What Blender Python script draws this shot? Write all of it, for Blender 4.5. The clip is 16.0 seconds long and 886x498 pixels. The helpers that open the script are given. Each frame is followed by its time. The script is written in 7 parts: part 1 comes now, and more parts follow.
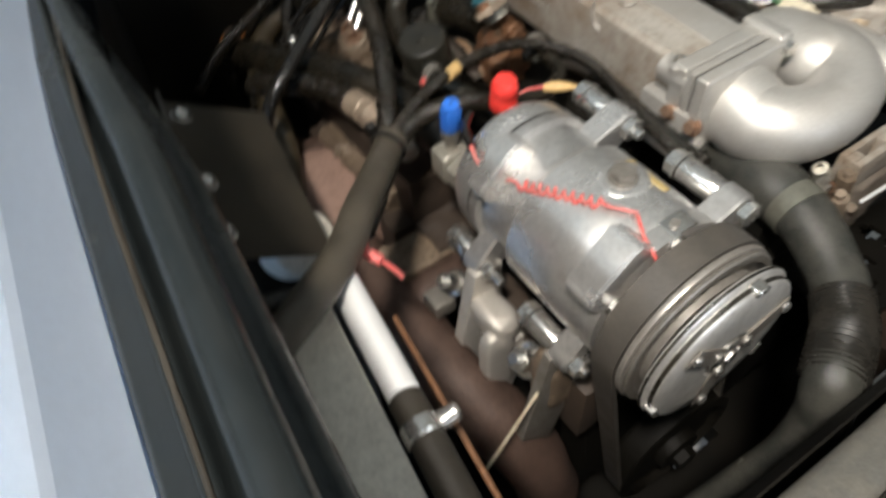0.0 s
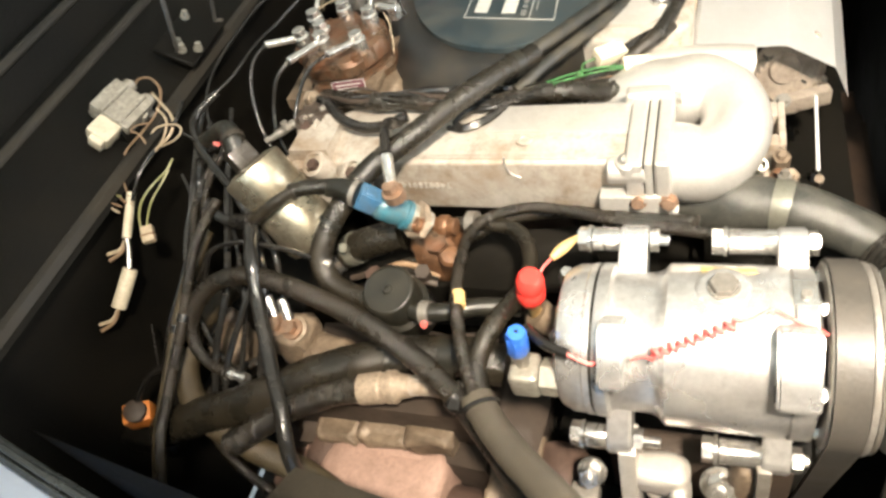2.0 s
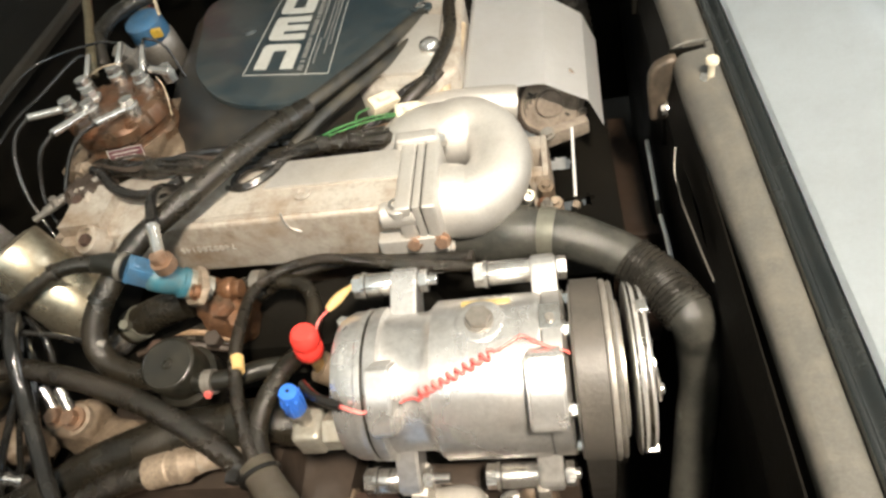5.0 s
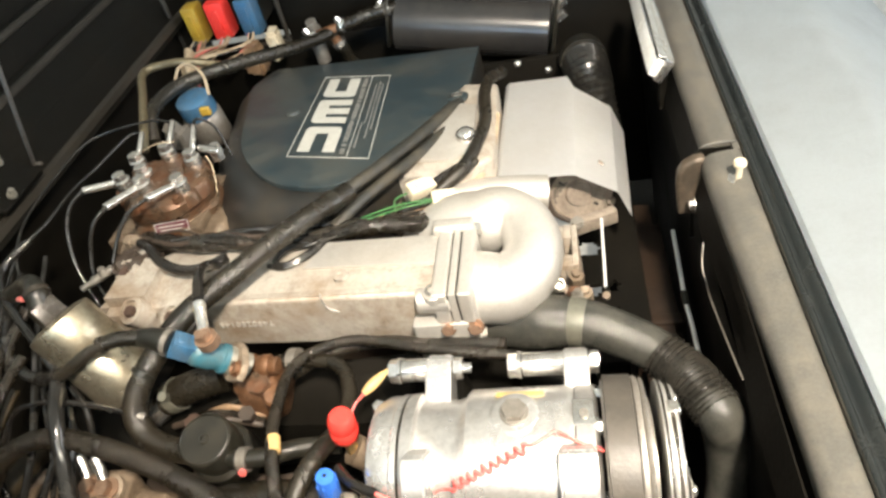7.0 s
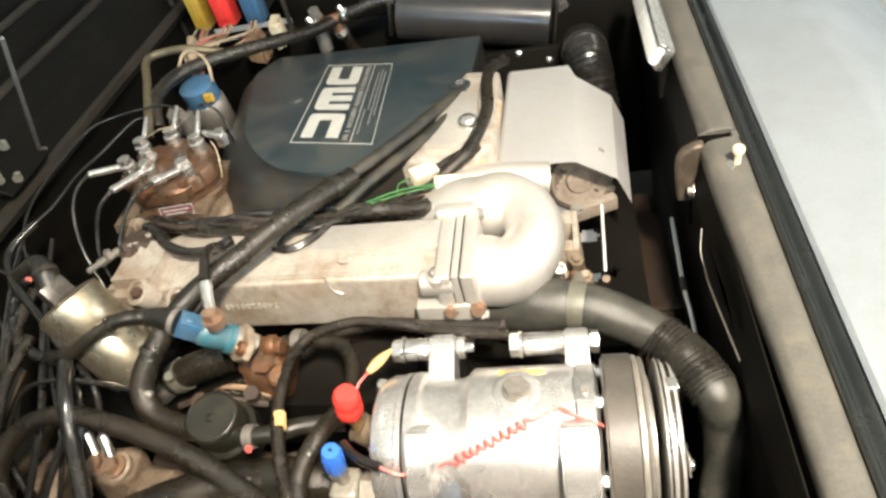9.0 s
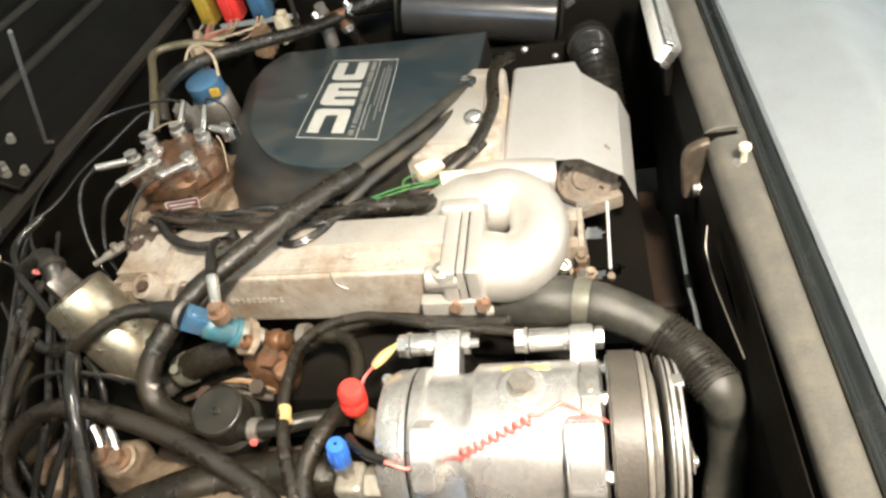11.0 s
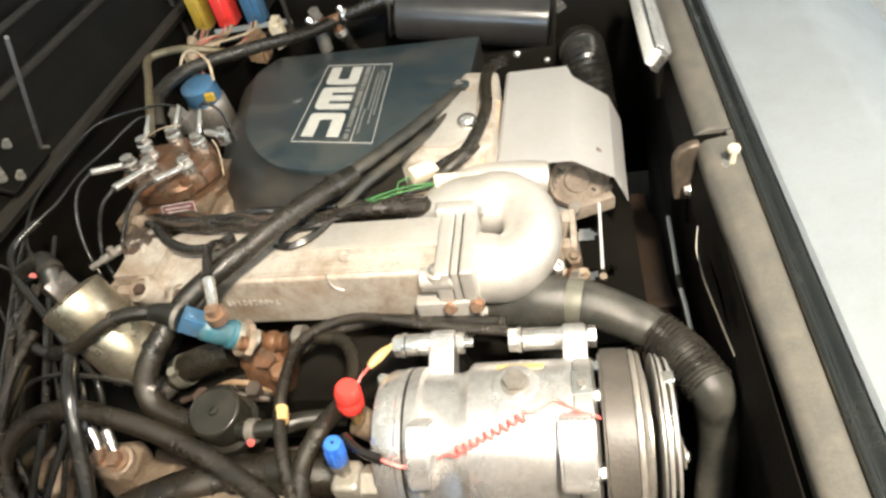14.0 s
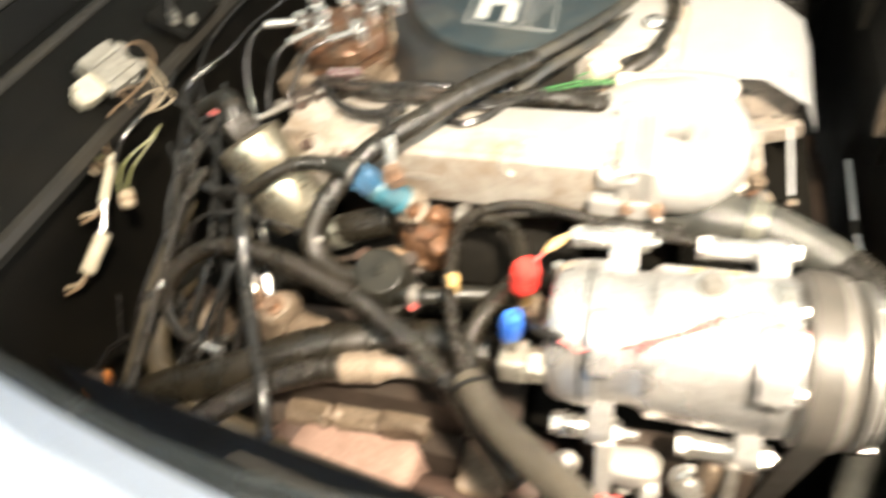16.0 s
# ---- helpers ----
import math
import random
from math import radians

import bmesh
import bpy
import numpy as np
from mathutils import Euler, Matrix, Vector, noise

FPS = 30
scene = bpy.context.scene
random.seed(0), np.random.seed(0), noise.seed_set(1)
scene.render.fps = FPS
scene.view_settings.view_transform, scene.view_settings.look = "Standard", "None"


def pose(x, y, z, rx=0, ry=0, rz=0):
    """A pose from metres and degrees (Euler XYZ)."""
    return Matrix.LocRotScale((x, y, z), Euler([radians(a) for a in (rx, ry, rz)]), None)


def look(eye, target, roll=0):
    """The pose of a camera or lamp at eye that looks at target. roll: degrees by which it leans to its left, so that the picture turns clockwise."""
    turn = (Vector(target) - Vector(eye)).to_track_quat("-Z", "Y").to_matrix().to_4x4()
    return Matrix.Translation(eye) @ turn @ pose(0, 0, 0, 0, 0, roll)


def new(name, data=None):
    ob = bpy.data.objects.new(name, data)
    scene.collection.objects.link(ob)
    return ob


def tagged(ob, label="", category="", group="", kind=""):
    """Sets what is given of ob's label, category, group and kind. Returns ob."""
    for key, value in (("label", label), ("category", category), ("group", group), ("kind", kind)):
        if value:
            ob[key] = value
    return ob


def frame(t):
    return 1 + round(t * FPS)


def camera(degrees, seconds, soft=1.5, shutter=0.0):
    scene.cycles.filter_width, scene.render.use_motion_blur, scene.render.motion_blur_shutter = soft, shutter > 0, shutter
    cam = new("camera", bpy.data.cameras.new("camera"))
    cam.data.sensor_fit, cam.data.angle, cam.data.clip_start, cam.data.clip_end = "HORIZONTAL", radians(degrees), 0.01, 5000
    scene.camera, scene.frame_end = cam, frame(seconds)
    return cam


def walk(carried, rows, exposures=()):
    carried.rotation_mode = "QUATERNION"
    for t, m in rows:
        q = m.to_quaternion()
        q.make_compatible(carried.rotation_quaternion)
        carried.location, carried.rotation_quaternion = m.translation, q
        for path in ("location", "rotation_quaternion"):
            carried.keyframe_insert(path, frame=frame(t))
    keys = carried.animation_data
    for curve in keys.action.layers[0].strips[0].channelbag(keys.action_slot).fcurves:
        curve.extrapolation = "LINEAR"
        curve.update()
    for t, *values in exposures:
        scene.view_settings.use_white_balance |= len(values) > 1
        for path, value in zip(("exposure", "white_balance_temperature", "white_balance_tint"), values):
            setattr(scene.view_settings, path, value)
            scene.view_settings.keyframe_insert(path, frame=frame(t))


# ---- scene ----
# ---- camera ----
cam = camera(66.0, 16.0, soft=2.7, shutter=0.75)
PATH = [
    (0, 0.2239, -0.2803, 1.1480, 39.54, 3.11, 56.11),
    (0.5, 0.2392, -0.2825, 1.1732, 44.52, 10.21, 43.50),
    (0.8, 0.1710, -0.2788, 1.1879, 41.22, 9.18, 28.26),
    (1, 0.1187, -0.2950, 1.1834, 40.25, 10.70, 19.63),
    (1.5, 0.0099, -0.2939, 1.2261, 42.09, 13.76, 16.24),
    (2, -0.0068, -0.3124, 1.2273, 41.31, 15.65, 15.32),
    (2.5, -0.0525, -0.2994, 1.2268, 37.79, 13.51, 4.98),
    (3, -0.0883, -0.3049, 1.2356, 38.90, 14.02, 5.55),
    (3.5, -0.1100, -0.2958, 1.2394, 39.10, 13.14, 5.73),
    (4, -0.0524, -0.2867, 1.2164, 38.37, 12.71, 3.76),
    (4.5, 0.0254, -0.2842, 1.2131, 40.13, 11.75, 1.89),
    (5, 0.0754, -0.2946, 1.2159, 41.67, 12.16, 2.81),
    (5.2, 0.0766, -0.2987, 1.2239, 42.28, 11.40, 3.38),
    (7.3, 0.0616, -0.2935, 1.2515, 47.64, 11.54, 5.27),
    (7.5, 0.0619, -0.2959, 1.2517, 47.66, 11.49, 5.22),
    (8, 0.0621, -0.3051, 1.2519, 46.98, 11.28, 5.00),
    (8.5, 0.0600, -0.3089, 1.2514, 47.01, 11.13, 5.16),
    (9, 0.0585, -0.3095, 1.2512, 46.92, 11.14, 5.30),
    (11.5, 0.0560, -0.3115, 1.2520, 46.69, 11.00, 5.80),
    (12, 0.0552, -0.3098, 1.2527, 46.61, 10.94, 5.60),
    (12.5, 0.0535, -0.3104, 1.2526, 46.71, 10.97, 5.77),
    (13, 0.0547, -0.3137, 1.2519, 46.93, 10.94, 5.80),
    (13.5, 0.0559, -0.3171, 1.2538, 46.95, 10.96, 5.29),
    (14, 0.0576, -0.3195, 1.2549, 47.02, 10.91, 5.19),
    (14.5, 0.0594, -0.3207, 1.2577, 47.23, 11.00, 5.23),
    (15, 0.0602, -0.3219, 1.2575, 47.51, 10.81, 5.29),
    (15.5, 0.0464, -0.3406, 1.2461, 46.83, 10.19, 5.59),
    (15.7, 0.0234, -0.3307, 1.2440, 43.78, 10.06, 10.06),
    (16, -0.0484, -0.3567, 1.2235, 43.27, 8.44, 15.67),
]
EXPOSURES = [(0.0, -1.15, 6100, 10), (0.6, -0.84, 6250, 10), (1.0, -0.4, 6700, 10), (1.5, 0.10, 6800, 10), (2.5, 0.32, 6900, 10), (3.5, 0.24, 6900, 10), (4.4, -0.26, 6800, 10), (5.2, -0.30, 6780, 10), (7.5, 0.06, 6760, 10), (15.2, 0.06, 6760, 10), (16.0, 0.7, 7000, 10)]
walk(cam, [(t, pose(x, y, z, rx, ry, rz)) for t, x, y, z, rx, ry, rz in PATH], EXPOSURES)

# ---- light: a work lamp over the rear of the car, tube lamps under the garage ceiling ----
world = bpy.data.worlds.new("garage_air")
scene.world = world
world.use_nodes = True
world.node_tree.nodes["Background"].inputs[0].default_value = (1.0, 0.92, 0.80, 1)
world.node_tree.nodes["Background"].inputs[1].default_value = 0.022


def tube_lamp(name, eye, turn, watts, colour):
    """A fluorescent batten under the ceiling, shining down."""
    lamp = bpy.data.lights.new(name, "AREA")
    lamp.shape, lamp.size, lamp.size_y, lamp.energy, lamp.color = "RECTANGLE", 1.25, 0.16, watts, colour
    ob = new(name, lamp)
    ob.matrix_world = pose(*eye, 0, 0, turn)
    return tagged(ob, category="lamp")


flood = bpy.data.lights.new("work_lamp", "SPOT")
flood.energy, flood.color, flood.shadow_soft_size = 318, (1.0, 0.885, 0.745), 0.07
flood.spot_size, flood.spot_blend = radians(64), 1.0
flood_ob = new("work_lamp", flood)
flood_ob.matrix_world = look((0.37, -0.57, 2.00), (0.06, 0.13, 0.75))
tagged(flood_ob, category="lamp")
tube_lamp("tube_lamp", (1.75, 0.25, 2.72), 90, 14, (1.0, 0.93, 0.84))
tube_lamp("tube_lamp", (0.1, -1.7, 2.72), 0, 14, (1.0, 0.96, 0.90))
tube_lamp("tube_lamp", (-1.9, 0.6, 2.72), 90, 3, (1.0, 0.95, 0.88))


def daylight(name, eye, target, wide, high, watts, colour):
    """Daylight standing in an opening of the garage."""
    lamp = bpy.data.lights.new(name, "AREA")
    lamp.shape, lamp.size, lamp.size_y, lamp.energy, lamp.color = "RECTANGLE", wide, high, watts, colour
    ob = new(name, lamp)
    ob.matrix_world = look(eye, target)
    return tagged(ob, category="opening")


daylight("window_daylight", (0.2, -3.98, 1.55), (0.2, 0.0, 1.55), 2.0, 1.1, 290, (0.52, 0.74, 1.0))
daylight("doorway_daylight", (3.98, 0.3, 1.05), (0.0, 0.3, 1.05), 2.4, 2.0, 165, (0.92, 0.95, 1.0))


# ---- materials ----
def mix_rgb(nt, fac, a, b):
    n = nt.nodes.new("ShaderNodeMix")
    n.data_type = "RGBA"
    nt.links.new(fac, n.inputs["Factor"])
    for key, v in (("A", a), ("B", b)):
        sock = [s for s in n.inputs if s.name == key and s.type == "RGBA"][0]
        if isinstance(v, tuple):
            sock.default_value = (*v, 1)
        else:
            nt.links.new(v, sock)
    return [s for s in n.outputs if s.type == "RGBA"][0]


def noise_tex(nt, coords, scale, detail=5, rough=0.6, lo=0.35, hi=0.65):
    n = nt.nodes.new("ShaderNodeTexNoise")
    n.inputs["Scale"].default_value, n.inputs["Detail"].default_value, n.inputs["Roughness"].default_value = scale, detail, rough
    nt.links.new(coords, n.inputs["Vector"])
    r = nt.nodes.new("ShaderNodeMapRange")
    r.inputs["From Min"].default_value, r.inputs["From Max"].default_value = lo, hi
    nt.links.new(n.outputs["Fac"], r.inputs["Value"])
    return r.outputs["Result"], n.outputs["Fac"]


def surface(name, base, dirt=None, dirt_amount=0.5, metal=0.0, rough=0.5, rough_dirt=0.8, grain=260, patch=22, bump=0.15, fine=0.12, coat=0.0, specks_amount=0.35, specular=0.5):
    """A worn surface: base colour, fine grain, patches of dirt, relief."""
    m = bpy.data.materials.new(name)
    m.use_nodes = True
    nt = m.node_tree
    b = nt.nodes["Principled BSDF"]
    co = nt.nodes.new("ShaderNodeTexCoord").outputs["Object"]
    patches, _ = noise_tex(nt, co, patch, 6, 0.65, 0.42, 0.75)
    grains, raw = noise_tex(nt, co, grain, 4, 0.6, 0.3, 0.7)
    dirt = dirt or tuple(c * 0.55 for c in base)
    dark, light = tuple(c * (1 - fine) for c in base), tuple(min(1, c * (1 + fine)) for c in base)
    col = mix_rgb(nt, grains, dark, light)
    scaled = nt.nodes.new("ShaderNodeMath")
    scaled.operation = "MULTIPLY"
    scaled.inputs[1].default_value = dirt_amount
    nt.links.new(patches, scaled.inputs[0])
    col = mix_rgb(nt, scaled.outputs[0], col, dirt)
    specks, _ = noise_tex(nt, co, patch * 5.3, 5, 0.7, 0.50, 0.78)
    thin = nt.nodes.new("ShaderNodeMath")
    thin.operation = "MULTIPLY"
    thin.inputs[1].default_value = specks_amount
    nt.links.new(specks, thin.inputs[0])
    col = mix_rgb(nt, thin.outputs[0], col, tuple(c * 0.45 for c in dirt))
    nt.links.new(col, b.inputs["Base Color"])
    b.inputs["Metallic"].default_value = metal
    b.inputs["Specular IOR Level"].default_value = specular
    rr = nt.nodes.new("ShaderNodeMapRange")
    rr.inputs["To Min"].default_value, rr.inputs["To Max"].default_value = rough, rough_dirt
    nt.links.new(scaled.outputs[0], rr.inputs["Value"])
    nt.links.new(rr.outputs["Result"], b.inputs["Roughness"])
    b.inputs["Coat Weight"].default_value = coat
    bp = nt.nodes.new("ShaderNodeBump")
    bp.inputs["Strength"].default_value, bp.inputs["Distance"].default_value = bump, 0.002
    nt.links.new(raw, bp.inputs["Height"])
    nt.links.new(bp.outputs["Normal"], b.inputs["Normal"])
    return m


ALU = surface("cast_aluminium", (0.78, 0.77, 0.75), (0.34, 0.325, 0.30), 0.75, 0.85, 0.27, 0.48, 240, 16, 0.10, 0.08, 0.0, 0.30)
ALU_PALE = surface("sand_cast_aluminium", (0.54, 0.525, 0.49), (0.38, 0.335, 0.28), 0.6, 0.6, 0.46, 0.62, 480, 10, 0.22, 0.08, 0.0, 0.16)
ALU_TAN = surface("dusty_aluminium", (0.47, 0.44, 0.39), (0.235, 0.165, 0.105), 1.0, 0.35, 0.48, 0.75, 300, 15, 0.25, 0.09, 0.0, 0.55)
STEEL = surface("bright_zinc", (0.78, 0.77, 0.74), (0.33, 0.27, 0.21), 0.6, 0.93, 0.16, 0.45, 300, 60, 0.1)
STEEL_DULL = surface("dull_steel", (0.26, 0.245, 0.22), (0.13, 0.10, 0.07), 0.5, 0.6, 0.38, 0.7, 260, 40, 0.2)
PULLEY = surface("pulley_steel", (0.34, 0.32, 0.29), (0.20, 0.17, 0.14), 0.45, 0.6, 0.36, 0.6, 200, 26, 0.12)
PLATE = surface("scuffed_plate_steel", (0.66, 0.65, 0.62), (0.36, 0.33, 0.29), 0.6, 0.7, 0.36, 0.6, 240, 30, 0.1)
GOLD = surface("yellow_zinc", (0.50, 0.455, 0.345), (0.16, 0.115, 0.07), 0.9, 0.9, 0.27, 0.55, 90, 26, 0.10)
RUST = surface("rusty_brass", (0.165, 0.080, 0.038), (0.055, 0.029, 0.016), 0.9, 0.35, 0.40, 0.8, 180, 44, 0.6, 0.25, 0.0, 0.6)
# heat-stained brown, base darkened to carry the shadow over the exhaust
RUST_PINK = surface("heat_stained_shaded_casting", (0.080, 0.050, 0.038), (0.030, 0.018, 0.013), 0.6, 0.2, 0.6, 0.85, 200, 26, 0.5)
CASTING_PALE = surface("tan_stained_casting", (0.30, 0.24, 0.18), (0.11, 0.078, 0.052), 0.8, 0.25, 0.5, 0.8, 220, 40, 0.45, 0.2, 0.0, 0.5)
COPPER = surface("copper_washer", (0.35, 0.235, 0.165), (0.16, 0.095, 0.06), 0.6, 0.7, 0.38, 0.7, 200, 60, 0.2)
HEATED = surface("pink_stained_casting", (0.31, 0.205, 0.165), (0.15, 0.095, 0.068), 0.6, 0.1, 0.55, 0.85, 200, 30, 0.4)
RUBBER = surface("dusty_rubber", (0.0095, 0.0086, 0.0062), (0.044, 0.033, 0.0185), 0.42, 0.0, 0.23, 0.68, 420, 24, 0.5)
RUBBER_GREY = surface("grey_dusty_hose", (0.0080, 0.0066, 0.0042), (0.036, 0.026, 0.0145), 0.5, 0.0, 0.22, 0.62, 700, 26, 0.8, 0.25)
HOSE_OLIVE = surface("olive_dusty_hose", (0.032, 0.025, 0.0135), (0.085, 0.064, 0.034), 0.6, 0.0, 0.34, 0.75, 500, 30, 0.7, 0.2)
# grimy darker copy of the cover's plastic, for its side turned from the lamp
SKIRT_SHADE = surface("grimy_shaded_moulding", (0.0125, 0.0135, 0.0135), (0.060, 0.048, 0.032), 0.55, 0.0, 0.34, 0.7, 500, 16, 0.12, 0.1, 0.0, 0.4)
WORN = surface("worn_brown_edge", (0.070, 0.058, 0.045), (0.20, 0.15, 0.11), 0.7, 0.3, 0.35, 0.75, 160, 50, 0.4, 0.2, 0.0, 0.7)
RUBBER_BELT = surface("worn_belt_rubber", (0.058, 0.053, 0.046), (0.088, 0.076, 0.062), 0.6, 0.0, 0.42, 0.7, 300, 40, 0.2)
COOLANT = surface("coolant_hose_rubber", (0.036, 0.037, 0.033), (0.105, 0.100, 0.084), 0.5, 0.0, 0.16, 0.42, 620, 30, 0.4, 0.25)
SLEEVE_GREY = surface("ribbed_sleeve_plastic", (0.017, 0.0165, 0.0145), (0.048, 0.042, 0.033), 0.5, 0.0, 0.24, 0.5, 300, 40, 0.1)
SLEEVE = surface("black_sleeve", (0.010, 0.010, 0.0095), (0.045, 0.040, 0.032), 0.35, 0.0, 0.15, 0.6, 300, 40, 0.1)
BRAID = surface("braided_hose_cover", (0.052, 0.044, 0.031), (0.11, 0.092, 0.062), 0.55, 0.0, 0.36, 0.75, 900, 26, 0.9, 0.3)
PLASTIC = surface("black_plastic", (0.010, 0.010, 0.0078), (0.048, 0.041, 0.027), 0.4, 0.0, 0.30, 0.8, 500, 34, 0.15)
# black bay paint, darkened further so the colour also holds the bay's shade
BAY_BLACK = surface("bay_black_paint_and_shade", (0.0034, 0.0031, 0.0022), (0.0115, 0.0090, 0.0054), 0.5, 0.0, 0.60, 0.88, 240, 9, 0.3, 0.12, 0.0, 0.35, 0.15)
BAY_GREY = surface("bay_grey_dust", (0.0135, 0.0110, 0.0070), (0.042, 0.033, 0.020), 0.6, 0.0, 0.6, 0.9, 260, 12, 0.4)
SHELF = surface("dusty_brown_panel", (0.050, 0.044, 0.034), (0.12, 0.10, 0.072), 0.7, 0.0, 0.5, 0.85, 200, 10, 0.4)
RAIL = surface("rail_grey_paint", (0.088, 0.086, 0.077), (0.19, 0.17, 0.135), 0.5, 0.0, 0.40, 0.8, 420, 34, 0.3, 0.15, 0.0, 0.5)
COVER = surface("blue_black_moulding", (0.020, 0.033, 0.040), (0.085, 0.082, 0.066), 0.6, 0.0, 0.38, 0.75, 600, 11, 0.08, 0.08, 0.0, 0.30)
GRIMY_LIP = surface("grimy_moulded_lip", (0.020, 0.021, 0.019), (0.085, 0.072, 0.048), 0.7, 0.0, 0.40, 0.8, 300, 22, 0.2, 0.1, 0.0, 0.5)
SHIELD = surface("brushed_sheet", (0.80, 0.81, 0.81), (0.70, 0.67, 0.60), 0.3, 0.35, 0.36, 0.6, 90, 8, 0.03, 0.02, 0.0, 0.04)
FASCIA = surface("silver_blue_paint", (0.50, 0.555, 0.585), (0.37, 0.40, 0.41), 0.45, 0.25, 0.4, 0.55, 300, 6, 0.02, 0.03, 0.0, 0.10)
FENDER = surface("brushed_fender", (0.60, 0.67, 0.76), (0.54, 0.60, 0.68), 0.3, 0.35, 0.36, 0.45, 300, 5, 0.02, 0.03, 0.0, 0.03)
DRUM = surface("satin_black_drum", (0.020, 0.020, 0.020), (0.05, 0.045, 0.038), 0.4, 0.0, 0.20, 0.4, 90, 10, 0.03, 0.05)
OLIVE = surface("olive_plated_pipe", (0.15, 0.125, 0.075), (0.07, 0.056, 0.034), 0.6, 0.4, 0.4, 0.7, 200, 40, 0.15)
BAND = surface("grey_tin_band", (0.17, 0.17, 0.14), (0.10, 0.09, 0.065), 0.5, 0.4, 0.34, 0.6, 200, 30, 0.05)
CASTING = surface("brown_stained_casting", (0.165, 0.124, 0.086), (0.046, 0.032, 0.020), 0.8, 0.15, 0.5, 0.8, 200, 34, 0.5, 0.2, 0.0, 0.5)
RUSTY = surface("rusted_casting", (0.105, 0.072, 0.047), (0.155, 0.052, 0.017), 0.85, 0.45, 0.27, 0.65, 120, 38, 0.9, 0.3, 0.0, 0.85)
ALT_DUSTY = surface("dusty_grey_casting", (0.30, 0.255, 0.21), (0.13, 0.10, 0.075), 0.85, 0.3, 0.5, 0.8, 260, 40, 0.3)
# oily grime; the same dark brown also paints shade in gaps between castings
GRIME_SHADE = surface("oily_grime_and_shade", (0.040, 0.028, 0.020), (0.016, 0.012, 0.008), 0.6, 0.0, 0.55, 0.85, 120, 14, 0.3)
# rust-brown steel dimmed in colour, a compromise between lit and shadowed
SHADED_BROWN = surface("shaded_brown_steel", (0.030, 0.019, 0.0125), (0.010, 0.007, 0.0045), 0.6, 0.2, 0.38, 0.75, 120, 20, 0.3)
FITTING = surface("oxidised_fitting", (0.33, 0.315, 0.27), (0.15, 0.125, 0.09), 0.6, 0.5, 0.36, 0.7, 260, 50, 0.2)
SEAL = surface("weatherstrip_rubber", (0.010, 0.0125, 0.013), (0.026, 0.028, 0.026), 0.5, 0.0, 0.22, 0.45, 200, 20, 0.12)
RED = surface("red_cap_plastic", (0.78, 0.050, 0.040), (0.6, 0.05, 0.04), 0.3, 0.0, 0.30, 0.5, 300, 60, 0.05)
BLUE = surface("blue_cap_plastic", (0.03, 0.15, 0.60), (0.03, 0.10, 0.40), 0.35, 0.0, 0.33, 0.5, 300, 60, 0.05)
BLUE_DULL = surface("dull_blue_plastic", (0.035, 0.115, 0.215), (0.085, 0.105, 0.12), 0.55, 0.0, 0.38, 0.75, 300, 60, 0.15)
TEAL = surface("teal_plastic", (0.026, 0.115, 0.155), (0.10, 0.125, 0.12), 0.75, 0.0, 0.36, 0.75, 300, 60, 0.15)
WIRE_RED = surface("red_wire", (0.58, 0.10, 0.09), (0.56, 0.30, 0.27), 0.8, 0.0, 0.45, 0.7, 300, 80, 0.05)
WIRE_GREEN = surface("green_wire", (0.03, 0.16, 0.045), (0.14, 0.20, 0.09), 0.6, 0.0, 0.35, 0.7, 300, 80, 0.05)
WIRE_OLIVE = surface("yellow_green_wire", (0.24, 0.24, 0.10), (0.10, 0.095, 0.045), 0.6, 0.0, 0.35, 0.7, 300, 80, 0.05)
WIRE_WHITE = surface("cream_wire", (0.40, 0.32, 0.22), (0.20, 0.14, 0.085), 0.6, 0.0, 0.45, 0.8, 300, 60, 0.05)
WIRE_BLACK = surface("black_wire", (0.0095, 0.0092, 0.0088), (0.036, 0.030, 0.022), 0.45, 0.0, 0.15, 0.6, 300, 80, 0.05)
WIRE_BROWN = surface("brown_wire", (0.22, 0.14, 0.08), (0.12, 0.09, 0.06), 0.5, 0.0, 0.5, 0.8, 300, 80, 0.05)
CREAM = surface("cream_plastic", (0.60, 0.54, 0.41), (0.34, 0.27, 0.17), 0.55, 0.0, 0.42, 0.75, 300, 40, 0.1)
TAN = surface("tan_sleeve", (0.55, 0.37, 0.15), (0.34, 0.24, 0.12), 0.5, 0.0, 0.45, 0.75, 300, 40, 0.1)
ORANGE = surface("orange_plastic", (0.62, 0.20, 0.03), (0.28, 0.14, 0.07), 0.6, 0.0, 0.5, 0.8, 260, 50, 0.2)
YELLOW = surface("yellow_plastic", (0.42, 0.27, 0.03), (0.22, 0.15, 0.05), 0.6, 0.0, 0.45, 0.75, 260, 50, 0.1)
TANK = surface("cream_painted_panel", (0.62, 0.59, 0.51), (0.42, 0.38, 0.31), 0.5, 0.0, 0.45, 0.8, 300, 16, 0.15)
PRINT = surface("silver_print", (0.46, 0.47, 0.44), (0.30, 0.30, 0.28), 0.4, 0.0, 0.5, 0.7, 400, 40, 0.0)
PRINT_FINE = surface("fine_silver_print", (0.22, 0.225, 0.215), (0.11, 0.115, 0.11), 0.5, 0.0, 0.5, 0.7, 400, 50, 0.0)
LABEL_RED = surface("maroon_label", (0.085, 0.018, 0.028), (0.16, 0.10, 0.09), 0.4, 0.0, 0.40, 0.7, 300, 60, 0.0)
